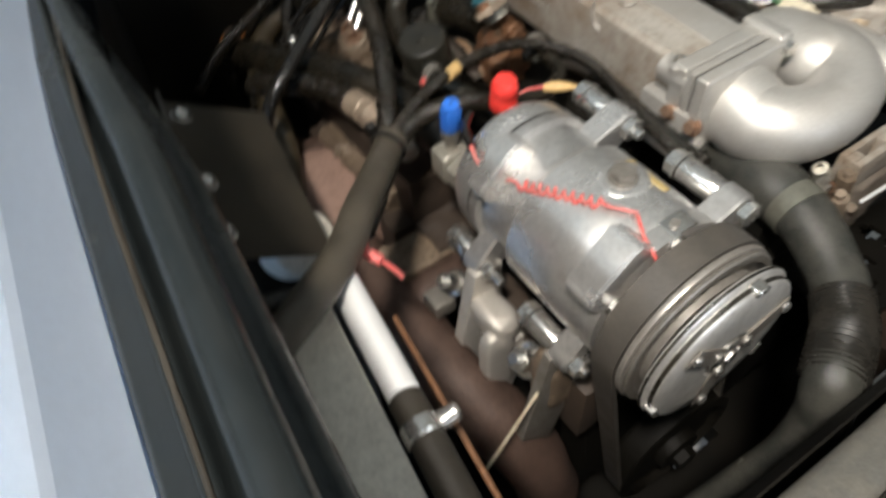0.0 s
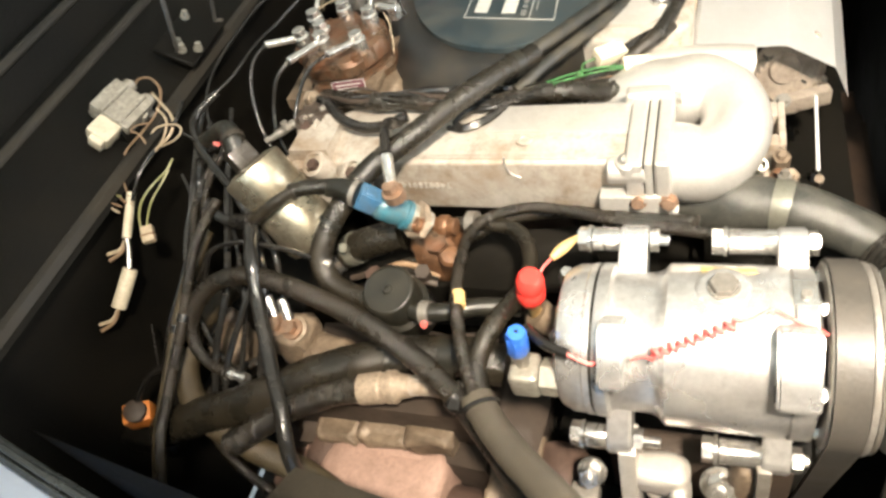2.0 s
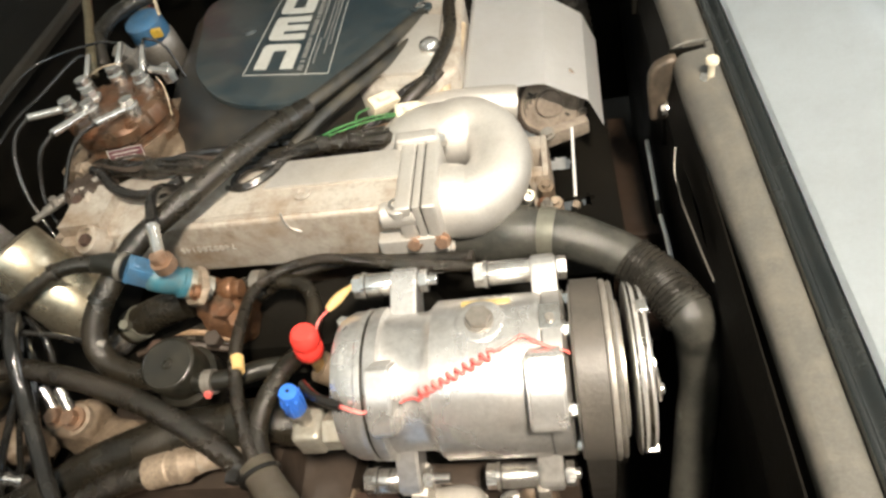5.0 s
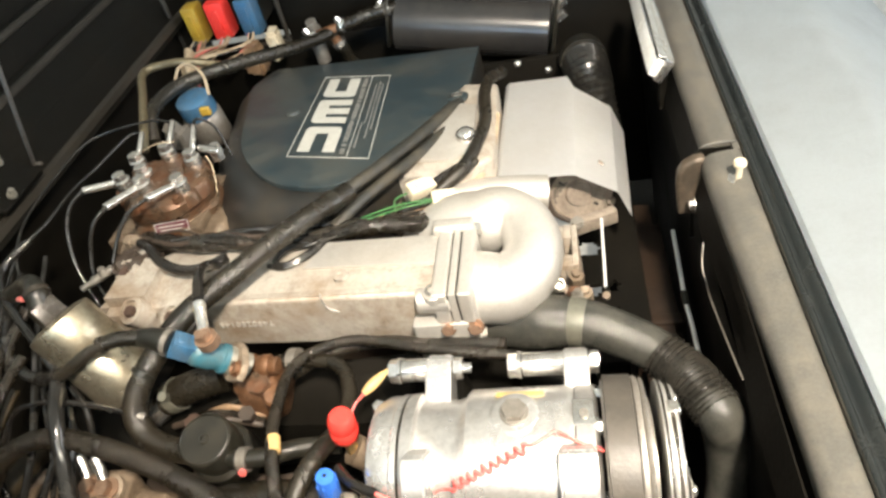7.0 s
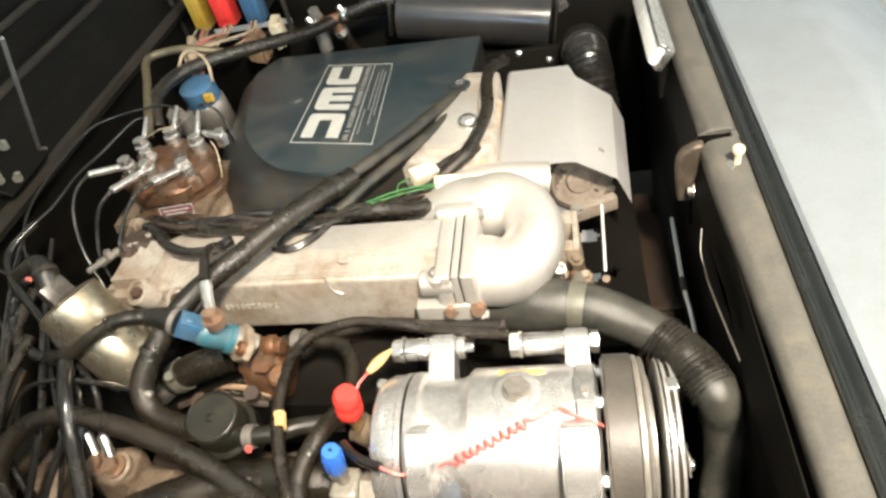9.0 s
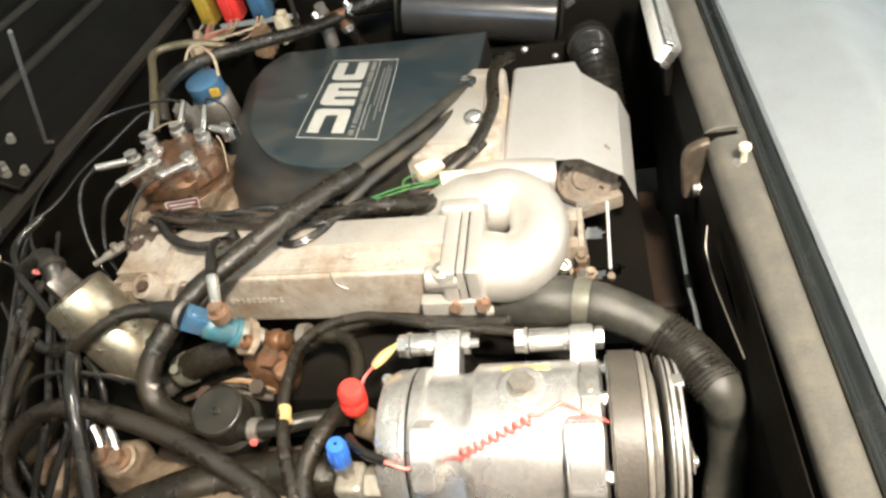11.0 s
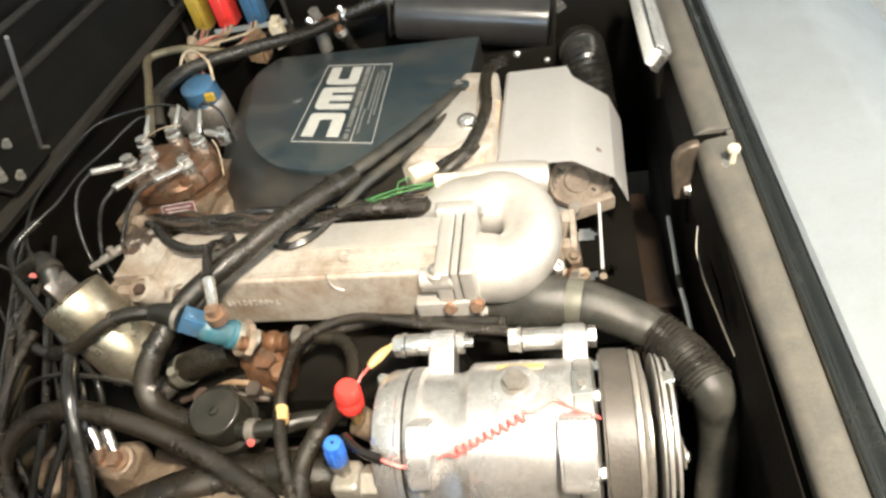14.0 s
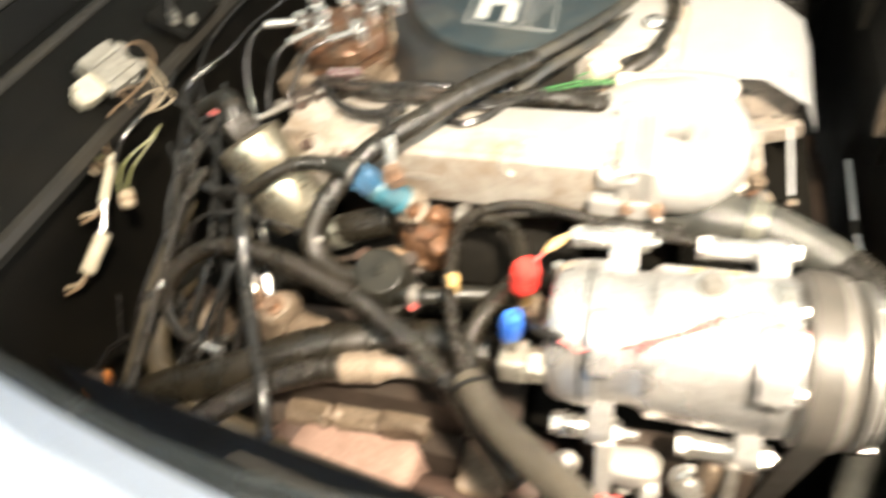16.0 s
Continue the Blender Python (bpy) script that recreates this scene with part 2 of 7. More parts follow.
LABEL_GOLD = surface("gold_label", (0.58, 0.44, 0.16), (0.42, 0.34, 0.2), 0.4, 0.2, 0.4, 0.6, 300, 60, 0.0)
LENS = surface("milky_lens", (0.84, 0.85, 0.83), (0.55, 0.52, 0.42), 0.4, 0.0, 0.2, 0.5, 300, 30, 0.1)
MILKY = surface("milky_grey_plastic", (0.30, 0.28, 0.235), (0.10, 0.083, 0.056), 0.8, 0.0, 0.16, 0.55, 200, 60, 0.1, 0.2, 0.0, 0.5)
DIRTY_PLUG = surface("dirty_brown_plug", (0.030, 0.025, 0.019), (0.012, 0.010, 0.007), 0.7, 0.0, 0.26, 0.6, 200, 70, 0.15)
BRASS = surface("dull_brass", (0.50, 0.36, 0.17), (0.22, 0.13, 0.06), 0.6, 0.8, 0.32, 0.65, 200, 60, 0.15)
CONCRETE = surface("garage_concrete", (0.52, 0.52, 0.50), (0.36, 0.35, 0.33), 0.5, 0.0, 0.7, 0.9, 60, 3, 0.3)
PLASTER = surface("garage_plaster", (0.62, 0.58, 0.50), (0.5, 0.46, 0.38), 0.4, 0.0, 0.8, 0.9, 60, 2, 0.1)


# ---- mesh helpers ----
def merge(dst, src):
    me = bpy.data.meshes.new("tmp")
    src.to_mesh(me)
    src.free()
    dst.from_mesh(me)
    bpy.data.meshes.remove(me)
    return dst


def along(a, b, up=(0, 0, 1)):
    """A frame at a whose z axis points to b."""
    z = (Vector(b) - Vector(a)).normalized()
    u = Vector(up) if abs(z.dot(Vector(up))) < 0.95 else Vector((1, 0, 0))
    x = u.cross(z).normalized()
    y = z.cross(x)
    m = Matrix((x, y, z)).transposed().to_4x4()
    m.translation = Vector(a)
    return m


def box(lo, hi, bevel=0.002, seg=2, m=None):
    lo, hi = Vector(lo), Vector(hi)
    bm = bmesh.new()
    bmesh.ops.create_cube(bm, size=1, matrix=Matrix.Translation((lo + hi) / 2) @ Matrix.Diagonal((*(hi - lo), 1)))
    if bevel:
        bmesh.ops.bevel(bm, geom=bm.edges[:], offset=bevel, segments=seg, profile=0.6, affect="EDGES")
    if m is not None:
        bm.transform(m)
    return bm


def lathe(profile, m=None, seg=32, closed=False):
    """A solid of revolution about z from (radius, height) pairs."""
    bm = bmesh.new()
    rings = []
    for r, h in profile:
        if r <= 1e-6:
            rings.append([bm.verts.new((0, 0, h))])
        else:
            rings.append([bm.verts.new((r * math.cos(2 * math.pi * i / seg), r * math.sin(2 * math.pi * i / seg), h)) for i in range(seg)])
    for a, b in zip(rings, rings[1:]):
        for i in range(seg):
            j = (i + 1) % seg
            if len(a) == 1 and len(b) == 1:
                continue
            if len(a) == 1:
                bm.faces.new((a[0], b[j], b[i]))
            elif len(b) == 1:
                bm.faces.new((a[i], a[j], b[0]))
            else:
                bm.faces.new((a[i], a[j], b[j], b[i]))
    if not closed:
        for ring, flip in ((rings[0], True), (rings[-1], False)):
            if len(ring) > 2:
                bm.faces.new(ring[::-1] if flip else ring)
    bmesh.ops.recalc_face_normals(bm, faces=bm.faces)
    if m is not None:
        bm.transform(m)
    return bm


def prism(poly, h0, h1, bevel=0.002, m=None, seg=2):
    """A plate from a polygon in x, y between two heights."""
    bm = bmesh.new()
    f = bm.faces.new([bm.verts.new((x, y, h0)) for x, y in poly])
    out = bmesh.ops.extrude_face_region(bm, geom=[f])
    bmesh.ops.translate(bm, verts=[v for v in out["geom"] if isinstance(v, bmesh.types.BMVert)], vec=(0, 0, h1 - h0))
    bmesh.ops.recalc_face_normals(bm, faces=bm.faces)
    if bevel:
        bmesh.ops.bevel(bm, geom=bm.edges[:], offset=bevel, segments=seg, profile=0.6, affect="EDGES", clamp_overlap=True)
    if m is not None:
        bm.transform(m)
    return bm


def smooth_path(pts, per=8):
    p = [Vector(q) for q in pts]
    if len(p) == 2:
        return [p[0].lerp(p[1], i / per) for i in range(per + 1)]
    ext = [2 * p[0] - p[1], *p, 2 * p[-1] - p[-2]]
    out = []
    for i in range(1, len(ext) - 2):
        a, b, c, d = ext[i - 1 : i + 3]
        for k in range(per):
            t = k / per
            out.append(0.5 * (2 * b + (c - a) * t + (2 * a - 5 * b + 4 * c - d) * t * t + (3 * b - 3 * c + d - a) * t**3))
    return [*out, p[-1]]


def smooth_ring(pts, per=5, sharp=()):
    """A closed smooth outline through points of a plan."""
    p = [Vector(q) for q in pts]
    n, out = len(p), []
    for i in range(n):
        a, b, c, d = p[i - 1], p[i], p[(i + 1) % n], p[(i + 2) % n]
        u = 0.0 if i in sharp else 0.45
        w = 0.0 if (i + 1) % n in sharp else 0.45
        for k in range(per):
            t = k / per
            out.append(b + (c - a) * (t - 2 * t * t + t**3) * u + (c - b) * (3 * t * t - 2 * t**3) + (d - b) * (t**3 - t * t) * w)
    return out


def tube(pts, r, seg=14, per=8, wobble=0.0, ring=0, ring_depth=0.0, caps=True, seed=0):
    """A pipe along a smooth path; wobble makes it uneven, ring gives it ribs."""
    path = smooth_path(pts, per)
    bm = bmesh.new()
    n = len(path)
    tang = [(path[min(i + 1, n - 1)] - path[max(i - 1, 0)]).normalized() for i in range(n)]
    u = tang[0].orthogonal().normalized()
    rings = []
    for i in range(n):
        u = (u - tang[i] * u.dot(tang[i])).normalized()
        v = tang[i].cross(u)
        rad = r(i / (n - 1)) if callable(r) else r
        if ring and i % 2:
            rad -= ring_depth
        row = []
        for k in range(seg):
            a = 2 * math.pi * k / seg
            w = rad * (1 + wobble * noise.noise(Vector((i * 0.35, math.cos(a) * 1.3 + seed, math.sin(a) * 1.3)))) if wobble else rad
            row.append(bm.verts.new(path[i] + (u * math.cos(a) + v * math.sin(a)) * w))
        rings.append(row)
    for a, b in zip(rings, rings[1:]):
        for k in range(seg):
            j = (k + 1) % seg
            bm.faces.new((a[k], a[j], b[j], b[k]))
    if caps:
        bm.faces.new(rings[0][::-1])
        bm.faces.new(rings[-1])
    return bm


def hexhead(a, b, r, bevel=0.0006):
    """A six-sided head from a to b."""
    h = (Vector(b) - Vector(a)).length
    bm = bmesh.new()
    bmesh.ops.create_cone(bm, cap_ends=True, segments=6, radius1=r, radius2=r, depth=h, matrix=Matrix.Translation((0, 0, h / 2)))
    if bevel:
        bmesh.ops.bevel(bm, geom=bm.edges[:], offset=bevel, segments=2, affect="EDGES")
    bm.transform(along(a, b))
    return bm


def rod(a, b, r, seg=20, bevel=0.0):
    h = (Vector(b) - Vector(a)).length
    bv = bevel or min(r * 0.12, h * 0.2)
    return lathe([(r - bv, 0), (r, bv), (r, h - bv), (r - bv, h)], along(a, b), seg)


def blob(lo, hi, bumps=0.12, scale=18, seed=0, sub=3):
    """A lumpy rough casting filling a box."""
    lo, hi = Vector(lo), Vector(hi)
    bm = bmesh.new()
    bmesh.ops.create_cube(bm, size=1)
    bmesh.ops.bevel(bm, geom=bm.edges[:], offset=0.16, segments=2, affect="EDGES")
    bmesh.ops.subdivide_edges(bm, edges=bm.edges[:], cuts=sub, use_grid_fill=True)
    c, s = (lo + hi) / 2, hi - lo
    for v in bm.verts:
        q = Vector((v.co.x * s.x, v.co.y * s.y, v.co.z * s.z))
        w = noise.fractal(q * scale + Vector((seed, seed * 2.3, 0)), 0.7, 2.0, 3)
        v.co = c + q * (1 + bumps * w)
    return bm


def lump(lo, hi, power=0.6, bumps=0.12, scale=30, seed=0):
    """A rounded casting: a softened box with uneven skin."""
    lo, hi = Vector(lo), Vector(hi)
    c, half = (lo + hi) / 2, (hi - lo) / 2
    bm = bmesh.new()
    bmesh.ops.create_icosphere(bm, subdivisions=4, radius=1)
    for v in bm.verts:
        n = v.co.copy()
        q = Vector([math.copysign(abs(n[i]) ** power, n[i]) * half[i] for i in range(3)])
        w = noise.fractal((c + q) * scale + Vector((seed, seed * 2.3, 0)), 0.7, 2.0, 3)
        v.co = c + q + Vector((n.x, n.y, n.z)) * min(half) * bumps * w
    return bm


def finish(name, bm, mat, sharp=38):
    me = bpy.data.meshes.new(name)
    bm.to_mesh(me)
    bm.free()
    me.materials.append(mat)
    me.polygons.foreach_set("use_smooth", [True] * len(me.polygons))
    me.set_sharp_from_angle(angle=radians(sharp))
    return new(name, me)


def thing(name, label, category, base=(0, 0, 0), group="", kind=""):
    ob = new(name)
    ob.empty_display_size = 0.02
    ob.location = base
    return tagged(ob, label, category, group, kind)


def part(name, bm, mat, parent, label="", sharp=38):
    """One mesh under a thing or a part, modelled in world coordinates."""
    ob = finish(name, bm, mat, sharp)
    ob.parent = parent
    back = Matrix.Translation(-parent.location) if parent.parent is None else Matrix.Identity(4)
    ob.matrix_parent_inverse = back
    return tagged(ob, label)


def solid(name, bm, mat, label="", category="", group="", kind="", sharp=38):
    return tagged(finish(name, bm, mat, sharp), label, category, group, kind)


# ---- the garage round the car ----
solid("ground", box((-4, -4, -0.1), (4, 4, 0), 0), CONCRETE, "grey concrete garage floor under the car", "floor", kind="structure")
for nm, boxes in (
    ("wall_west", [((-4.1, -4, 0), (-4, 4, 2.8))]),
    ("wall_north", [((-4, 4, 0), (4, 4.1, 2.8))]),
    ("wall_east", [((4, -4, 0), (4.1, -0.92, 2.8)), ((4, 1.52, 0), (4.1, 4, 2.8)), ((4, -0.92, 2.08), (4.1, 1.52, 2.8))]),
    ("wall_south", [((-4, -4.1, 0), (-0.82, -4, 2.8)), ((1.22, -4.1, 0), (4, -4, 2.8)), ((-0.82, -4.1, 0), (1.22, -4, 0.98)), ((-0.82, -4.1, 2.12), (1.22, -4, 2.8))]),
):
    bm = bmesh.new()
    for lo, hi in boxes:
        merge(bm, box(lo, hi, 0))
    solid(nm, bm, PLASTER, "plain plastered garage wall", "wall", kind="structure")
solid("ceiling", box((-4.1, -4.1, 2.8), (4.1, 4.1, 2.9), 0), PLASTER, "plain garage ceiling", "ceiling", kind="structure")

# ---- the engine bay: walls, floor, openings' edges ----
# floor colour is near-black: the depth's shade is in the material
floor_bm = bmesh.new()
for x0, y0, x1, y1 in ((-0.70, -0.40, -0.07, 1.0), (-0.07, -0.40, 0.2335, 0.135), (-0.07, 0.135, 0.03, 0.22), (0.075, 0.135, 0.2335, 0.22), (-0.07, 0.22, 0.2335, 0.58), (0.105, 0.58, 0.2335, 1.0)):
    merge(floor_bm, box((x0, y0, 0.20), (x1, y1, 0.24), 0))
solid("bay_floor", floor_bm, BAY_BLACK, "dirty floor of the engine bay, coloured near-black as in shade, with openings to the ground", "floor", kind="structure")


def sheet(profile, y0, y1, thick, skew=0.0):
    """A folded panel: a profile in x, z carried along y, with thickness."""
    n = len(profile)
    bm = bmesh.new()
    rows = []
    for y in (y0, y1):
        a = [Vector((x + skew * (y - y0), y, z)) for x, z in profile]
        norm = []
        for i in range(n):
            d = (a[min(i + 1, n - 1)] - a[max(i - 1, 0)]).normalized()
            norm.append(Vector((d.z, 0, -d.x)))
        rows.append(([bm.verts.new(p) for p in a], [bm.verts.new(p + q * thick) for p, q in zip(a, norm)]))
    (a0, b0), (a1, b1) = rows
    for i in range(n - 1):
        bm.faces.new((a0[i], a0[i + 1], a1[i + 1], a1[i]))
        bm.faces.new((b0[i], b1[i], b1[i + 1], b0[i + 1]))
        bm.faces.new((a0[i], b0[i], b0[i + 1], a0[i + 1]))
        bm.faces.new((a1[i], a1[i + 1], b1[i + 1], b1[i]))
    bm.faces.new((a0[0], a1[0], b1[0], b0[0]))
    bm.faces.new((a0[-1], b0[-1], b1[-1], a1[-1]))
    bmesh.ops.recalc_face_normals(bm, faces=bm.faces)
    return bm


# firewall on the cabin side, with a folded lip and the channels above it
# the lamp's falloff towards the cabin is put into this near-black colour
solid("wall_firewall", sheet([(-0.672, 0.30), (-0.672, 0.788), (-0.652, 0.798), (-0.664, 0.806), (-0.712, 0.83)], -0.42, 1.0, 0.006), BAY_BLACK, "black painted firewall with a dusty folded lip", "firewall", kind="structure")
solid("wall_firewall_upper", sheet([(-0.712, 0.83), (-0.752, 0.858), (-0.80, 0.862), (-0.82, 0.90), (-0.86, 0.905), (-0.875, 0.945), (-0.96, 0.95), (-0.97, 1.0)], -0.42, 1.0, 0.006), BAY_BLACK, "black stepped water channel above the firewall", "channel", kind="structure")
solid("trim_firewall_lip", sheet([(-0.668, 0.8085), (-0.659, 0.8130), (-0.651, 0.8105), (-0.648, 0.802)], -0.40, 0.98, 0.003), BAY_GREY, "dusty grey folded strip along the firewall lip", "edge strip", kind="structure")
solid("trim_channel_edge", tube([(-0.762, -0.40, 0.866), (-0.762, 0.3, 0.866), (-0.762, 0.98, 0.866)], 0.0078, 10), BAY_GREY, "dusty edge of the water channel", "edge strip", kind="structure")
solid("trim_channel_edge_upper", tube([(-0.826, -0.40, 0.908), (-0.826, 0.3, 0.908), (-0.826, 0.98, 0.908)], 0.0070, 10), BAY_GREY, "dusty upper edge of the water channel", "edge strip", kind="structure")
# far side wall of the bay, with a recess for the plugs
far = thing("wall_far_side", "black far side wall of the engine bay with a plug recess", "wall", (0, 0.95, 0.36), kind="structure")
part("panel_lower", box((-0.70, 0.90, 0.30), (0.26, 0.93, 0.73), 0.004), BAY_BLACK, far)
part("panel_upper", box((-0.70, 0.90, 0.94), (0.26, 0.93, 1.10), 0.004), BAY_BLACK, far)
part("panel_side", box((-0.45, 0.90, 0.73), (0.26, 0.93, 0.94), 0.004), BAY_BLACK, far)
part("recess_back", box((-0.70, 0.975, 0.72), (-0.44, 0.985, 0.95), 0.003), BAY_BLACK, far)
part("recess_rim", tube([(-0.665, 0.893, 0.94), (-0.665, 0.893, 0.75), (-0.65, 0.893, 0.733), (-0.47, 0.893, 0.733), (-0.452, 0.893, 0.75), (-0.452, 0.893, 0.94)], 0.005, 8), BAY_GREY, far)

# near inner wing, sloping in towards the bay


def skew_y(x):
    return -0.295 - 0.14 * x


def wing_edge(x):
    """The bowed edge of the outer wing, seen from above."""
    return -0.306 - 0.075 * x + 0.25 * min(x, 0.0) ** 2


def inner_wing(x0, x1, rows):
    """A bent panel under the wing edge from (offset to the edge, height) pairs."""
    bm = bmesh.new()
    a, b = ([bm.verts.new((x, skew_y(x) + o, z)) for o, z in rows] for x in (x0, x1))
    for i in range(len(rows) - 1):
        bm.faces.new((a[i], b[i], b[i + 1], a[i + 1]))
    bmesh.ops.solidify(bm, geom=bm.faces[:], thickness=0.005)
    bmesh.ops.recalc_face_normals(bm, faces=bm.faces)
    return bm


wing = thing("wall_inner_wing", "dusty grey-brown inner wing panel with a sloping shelf", "inner wing", (-0.2, -0.25, 0.36), kind="structure")
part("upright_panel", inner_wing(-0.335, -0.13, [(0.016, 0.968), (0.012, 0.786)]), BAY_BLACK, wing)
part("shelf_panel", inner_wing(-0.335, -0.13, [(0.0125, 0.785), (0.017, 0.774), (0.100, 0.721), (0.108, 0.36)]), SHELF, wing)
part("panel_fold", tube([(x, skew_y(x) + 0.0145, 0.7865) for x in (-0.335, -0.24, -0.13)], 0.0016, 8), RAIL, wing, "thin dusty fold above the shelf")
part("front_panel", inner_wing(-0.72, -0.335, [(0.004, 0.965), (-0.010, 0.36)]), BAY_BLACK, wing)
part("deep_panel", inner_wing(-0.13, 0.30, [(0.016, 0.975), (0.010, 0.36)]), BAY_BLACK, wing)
for x in (-0.315, -0.220, -0.160):
    y = skew_y(x) + 0.026
    part("wing_screw", lathe([(0.0105, 0), (0.0105, 0.0015), (0.0082, 0.0018), (0.0078, 0.0048), (0.0055, 0.0070), (0.002, 0.0078), (0, 0.0078)], along((x, y, 0.7675), (x, y + 0.5, 0.7675 + 0.8)), 20), STEEL, wing)


def wing_strip(rows, x0=-0.75, x1=0.35, steps=22, narrow=True):
    """A strip along the wing edge from (offset, height) pairs; it narrows towards the cabin."""
    bm = bmesh.new()
    grid = []
    for k in range(steps + 1):
        x = x0 + (x1 - x0) * k / steps
        f = 0.22 + 0.78 * min(1.0, max(0.0, (x + 0.22) / 0.20)) if narrow else 1.0
        grid.append([bm.verts.new((x, wing_edge(x) + o * f, 0.974 + (z - 0.974) * f)) for o, z in rows])
    for a, b in zip(grid, grid[1:]):
        for i in range(len(rows) - 1):
            bm.faces.new((a[i], b[i], b[i + 1], a[i + 1]))
    return bm


bulb = [(0.030 + 0.0085 * math.cos(radians(a)), 0.9835 + 0.0085 * math.sin(radians(a))) for a in range(190, -60, -25)]
ridge = [(0.0145 + 0.0035 * math.cos(radians(a)), 0.9785 + 0.0035 * math.sin(radians(a))) for a in range(180, -1, -36)]
seal = wing_strip([(0.0015, 0.955), (0.0015, 0.9745), (0.004, 0.9775), *ridge, (0.0195, 0.9765), *bulb, (0.034, 0.972), (0.0455, 0.966), (0.047, 0.960), (0.040, 0.950)])
bmesh.ops.recalc_face_normals(seal, faces=seal.faces)
strip = thing("trim_wing_seal", "black rubber weatherstrip with a glossy bulb along the wing edge", "weatherstrip", (0, -0.28, 0.97), kind="structure")
part("rubber_strip", seal, SEAL, strip, sharp=70)
part("dusty_ridge", tube([(x, wing_edge(x) + 0.0145, 0.9821) for x in (-0.20, -0.1, 0.0, 0.1, 0.2, 0.34)], 0.0011, 8, 8, 0.5), BAY_GREY, strip, "dusty worn crest of the strip")
fw = wing_strip([(0.000, 0.955), (0.000, 0.9725), (-0.0012, 0.9735), (-0.0040, 0.9755), (-0.0165, 0.9905), (-0.0195, 0.9922), (-0.024, 0.9915), (-0.05, 0.978), (-0.09, 0.963), (-0.14, 0.940), (-0.20, 0.90), (-0.28, 0.82), (-0.34, 0.60), (-0.35, 0.2)], narrow=False)
bmesh.ops.solidify(fw, geom=fw.faces[:], thickness=0.0015)
bmesh.ops.recalc_face_normals(fw, faces=fw.faces)
solid("wall_outer_wing", fw, FENDER, "brushed stainless-steel outer wing of the car", "wing", kind="structure", sharp=20)

# rear cross rail, its slot, seal and the fascia behind it
rail = thing("rear_rail", "dusty grey painted steel rail across the rear of the bay", "rail", (0.22, 0.2, 0.36), kind="structure")


def swept(profile, ys):
    """A closed profile in x, z carried along y."""
    bm = bmesh.new()
    rows = [[bm.verts.new((x, y, z)) for x, z in (profile(y) if callable(profile) else profile)] for y in ys]
    profile = rows[0]
    for a, b in zip(rows, rows[1:]):
        for i in range(len(profile)):
            j = (i + 1) % len(profile)
            bm.faces.new((a[i], a[j], b[j], b[i]))
    bm.faces.new(rows[0])
    bm.faces.new(rows[-1])
    bmesh.ops.recalc_face_normals(bm, faces=bm.faces)
    return bm


def rail_profile(left, radius, top):
    """Folded rail in x, z: an upright inner face, a rolled shoulder and a gently cambered top."""
    arc = [(left + radius * (1 - math.cos(radians(a))), top - radius * (1 - math.sin(radians(a)))) for a in range(0, 91, 15)]
    return [(left, min(top - radius - 0.001, 0.762)), *arc, (0.222, top + 0.0018), (0.231, top + 0.0015), (0.2345, top - 0.001), (0.2345, 0.70)]


def near_rail(y):
    w = min(1.0, max(0.0, (y + 0.06) / 0.38))
    w = w * w * (3 - 2 * w)
    return rail_profile(0.2050 - 0.0105 * w, 0.012 + 0.004 * w, 0.7825)


def far_rail(y):
    w = min(1.0, max(0.0, (y - 0.345) / 0.40))
    return rail_profile(0.1985 - 0.005 * w, 0.015 + 0.004 * w, 0.7825)


part("rail_near", swept(near_rail, (-0.42, -0.2, 0.0, 0.05, 0.10, 0.15, 0.20, 0.25, 0.30, 0.3305)), RAIL, rail)
part("rail_end_plate", prism([(0.172, 0.700), (0.1690, 0.745), (0.1700, 0.760), (0.1760, 0.771), (0.187, 0.7770), (0.1985, 0.7790), (0.1985, 0.700)], -0.3405, -0.3270, 0.0045, Matrix(((1, 0, 0, 0), (0, 0, -1, 0), (0, 1, 0, 0), (0, 0, 0, 1))), 3), WORN, rail, "curled end plate with worn brown metal")
# black plate added in front of the far rail's end as the slot's shade
part("slot_shade", box((0.1925, 0.3402, 0.70), (0.2290, 0.3416, 0.7815), 0.0004, 1), BAY_BLACK, rail)
part("rail_far", swept(far_rail, (0.3445, 0.36, 0.45, 0.6, 0.75, 0.9)), RAIL, rail)
part("slot_lip", tube([(0.193, 0.3445, 0.7735), (0.198, 0.345, 0.7800), (0.206, 0.3452, 0.7832), (0.216, 0.3452, 0.7845), (0.2285, 0.345, 0.7845)], 0.0017, 8), RAIL, rail, "rolled lip of the slot")
part("rail_bridge", box((0.186, 0.3300, 0.66), (0.2335, 0.3425, 0.752), 0.002), BAY_BLACK, rail)
part("rail_bridge_edge", box((0.2270, 0.3300, 0.745), (0.2343, 0.3435, 0.7836), 0.001), RAIL, rail)
# inner face of the rail: upright panel with a long wedge-shaped opening, a folded brace panel lower down
HOLE = [(0.2608, 0.7169), (0.2445, 0.6983), (0.2296, 0.6882), (0.1969, 0.6962), (0.1228, 0.7127), (0.0799, 0.7215), (0.0891, 0.7378), (0.1172, 0.752), (0.1957, 0.7491), (0.235, 0.738)]


def inner_face(y, z):
    return (min(0.226, 0.186 + 0.2 * abs(z - 0.70)), y, z)


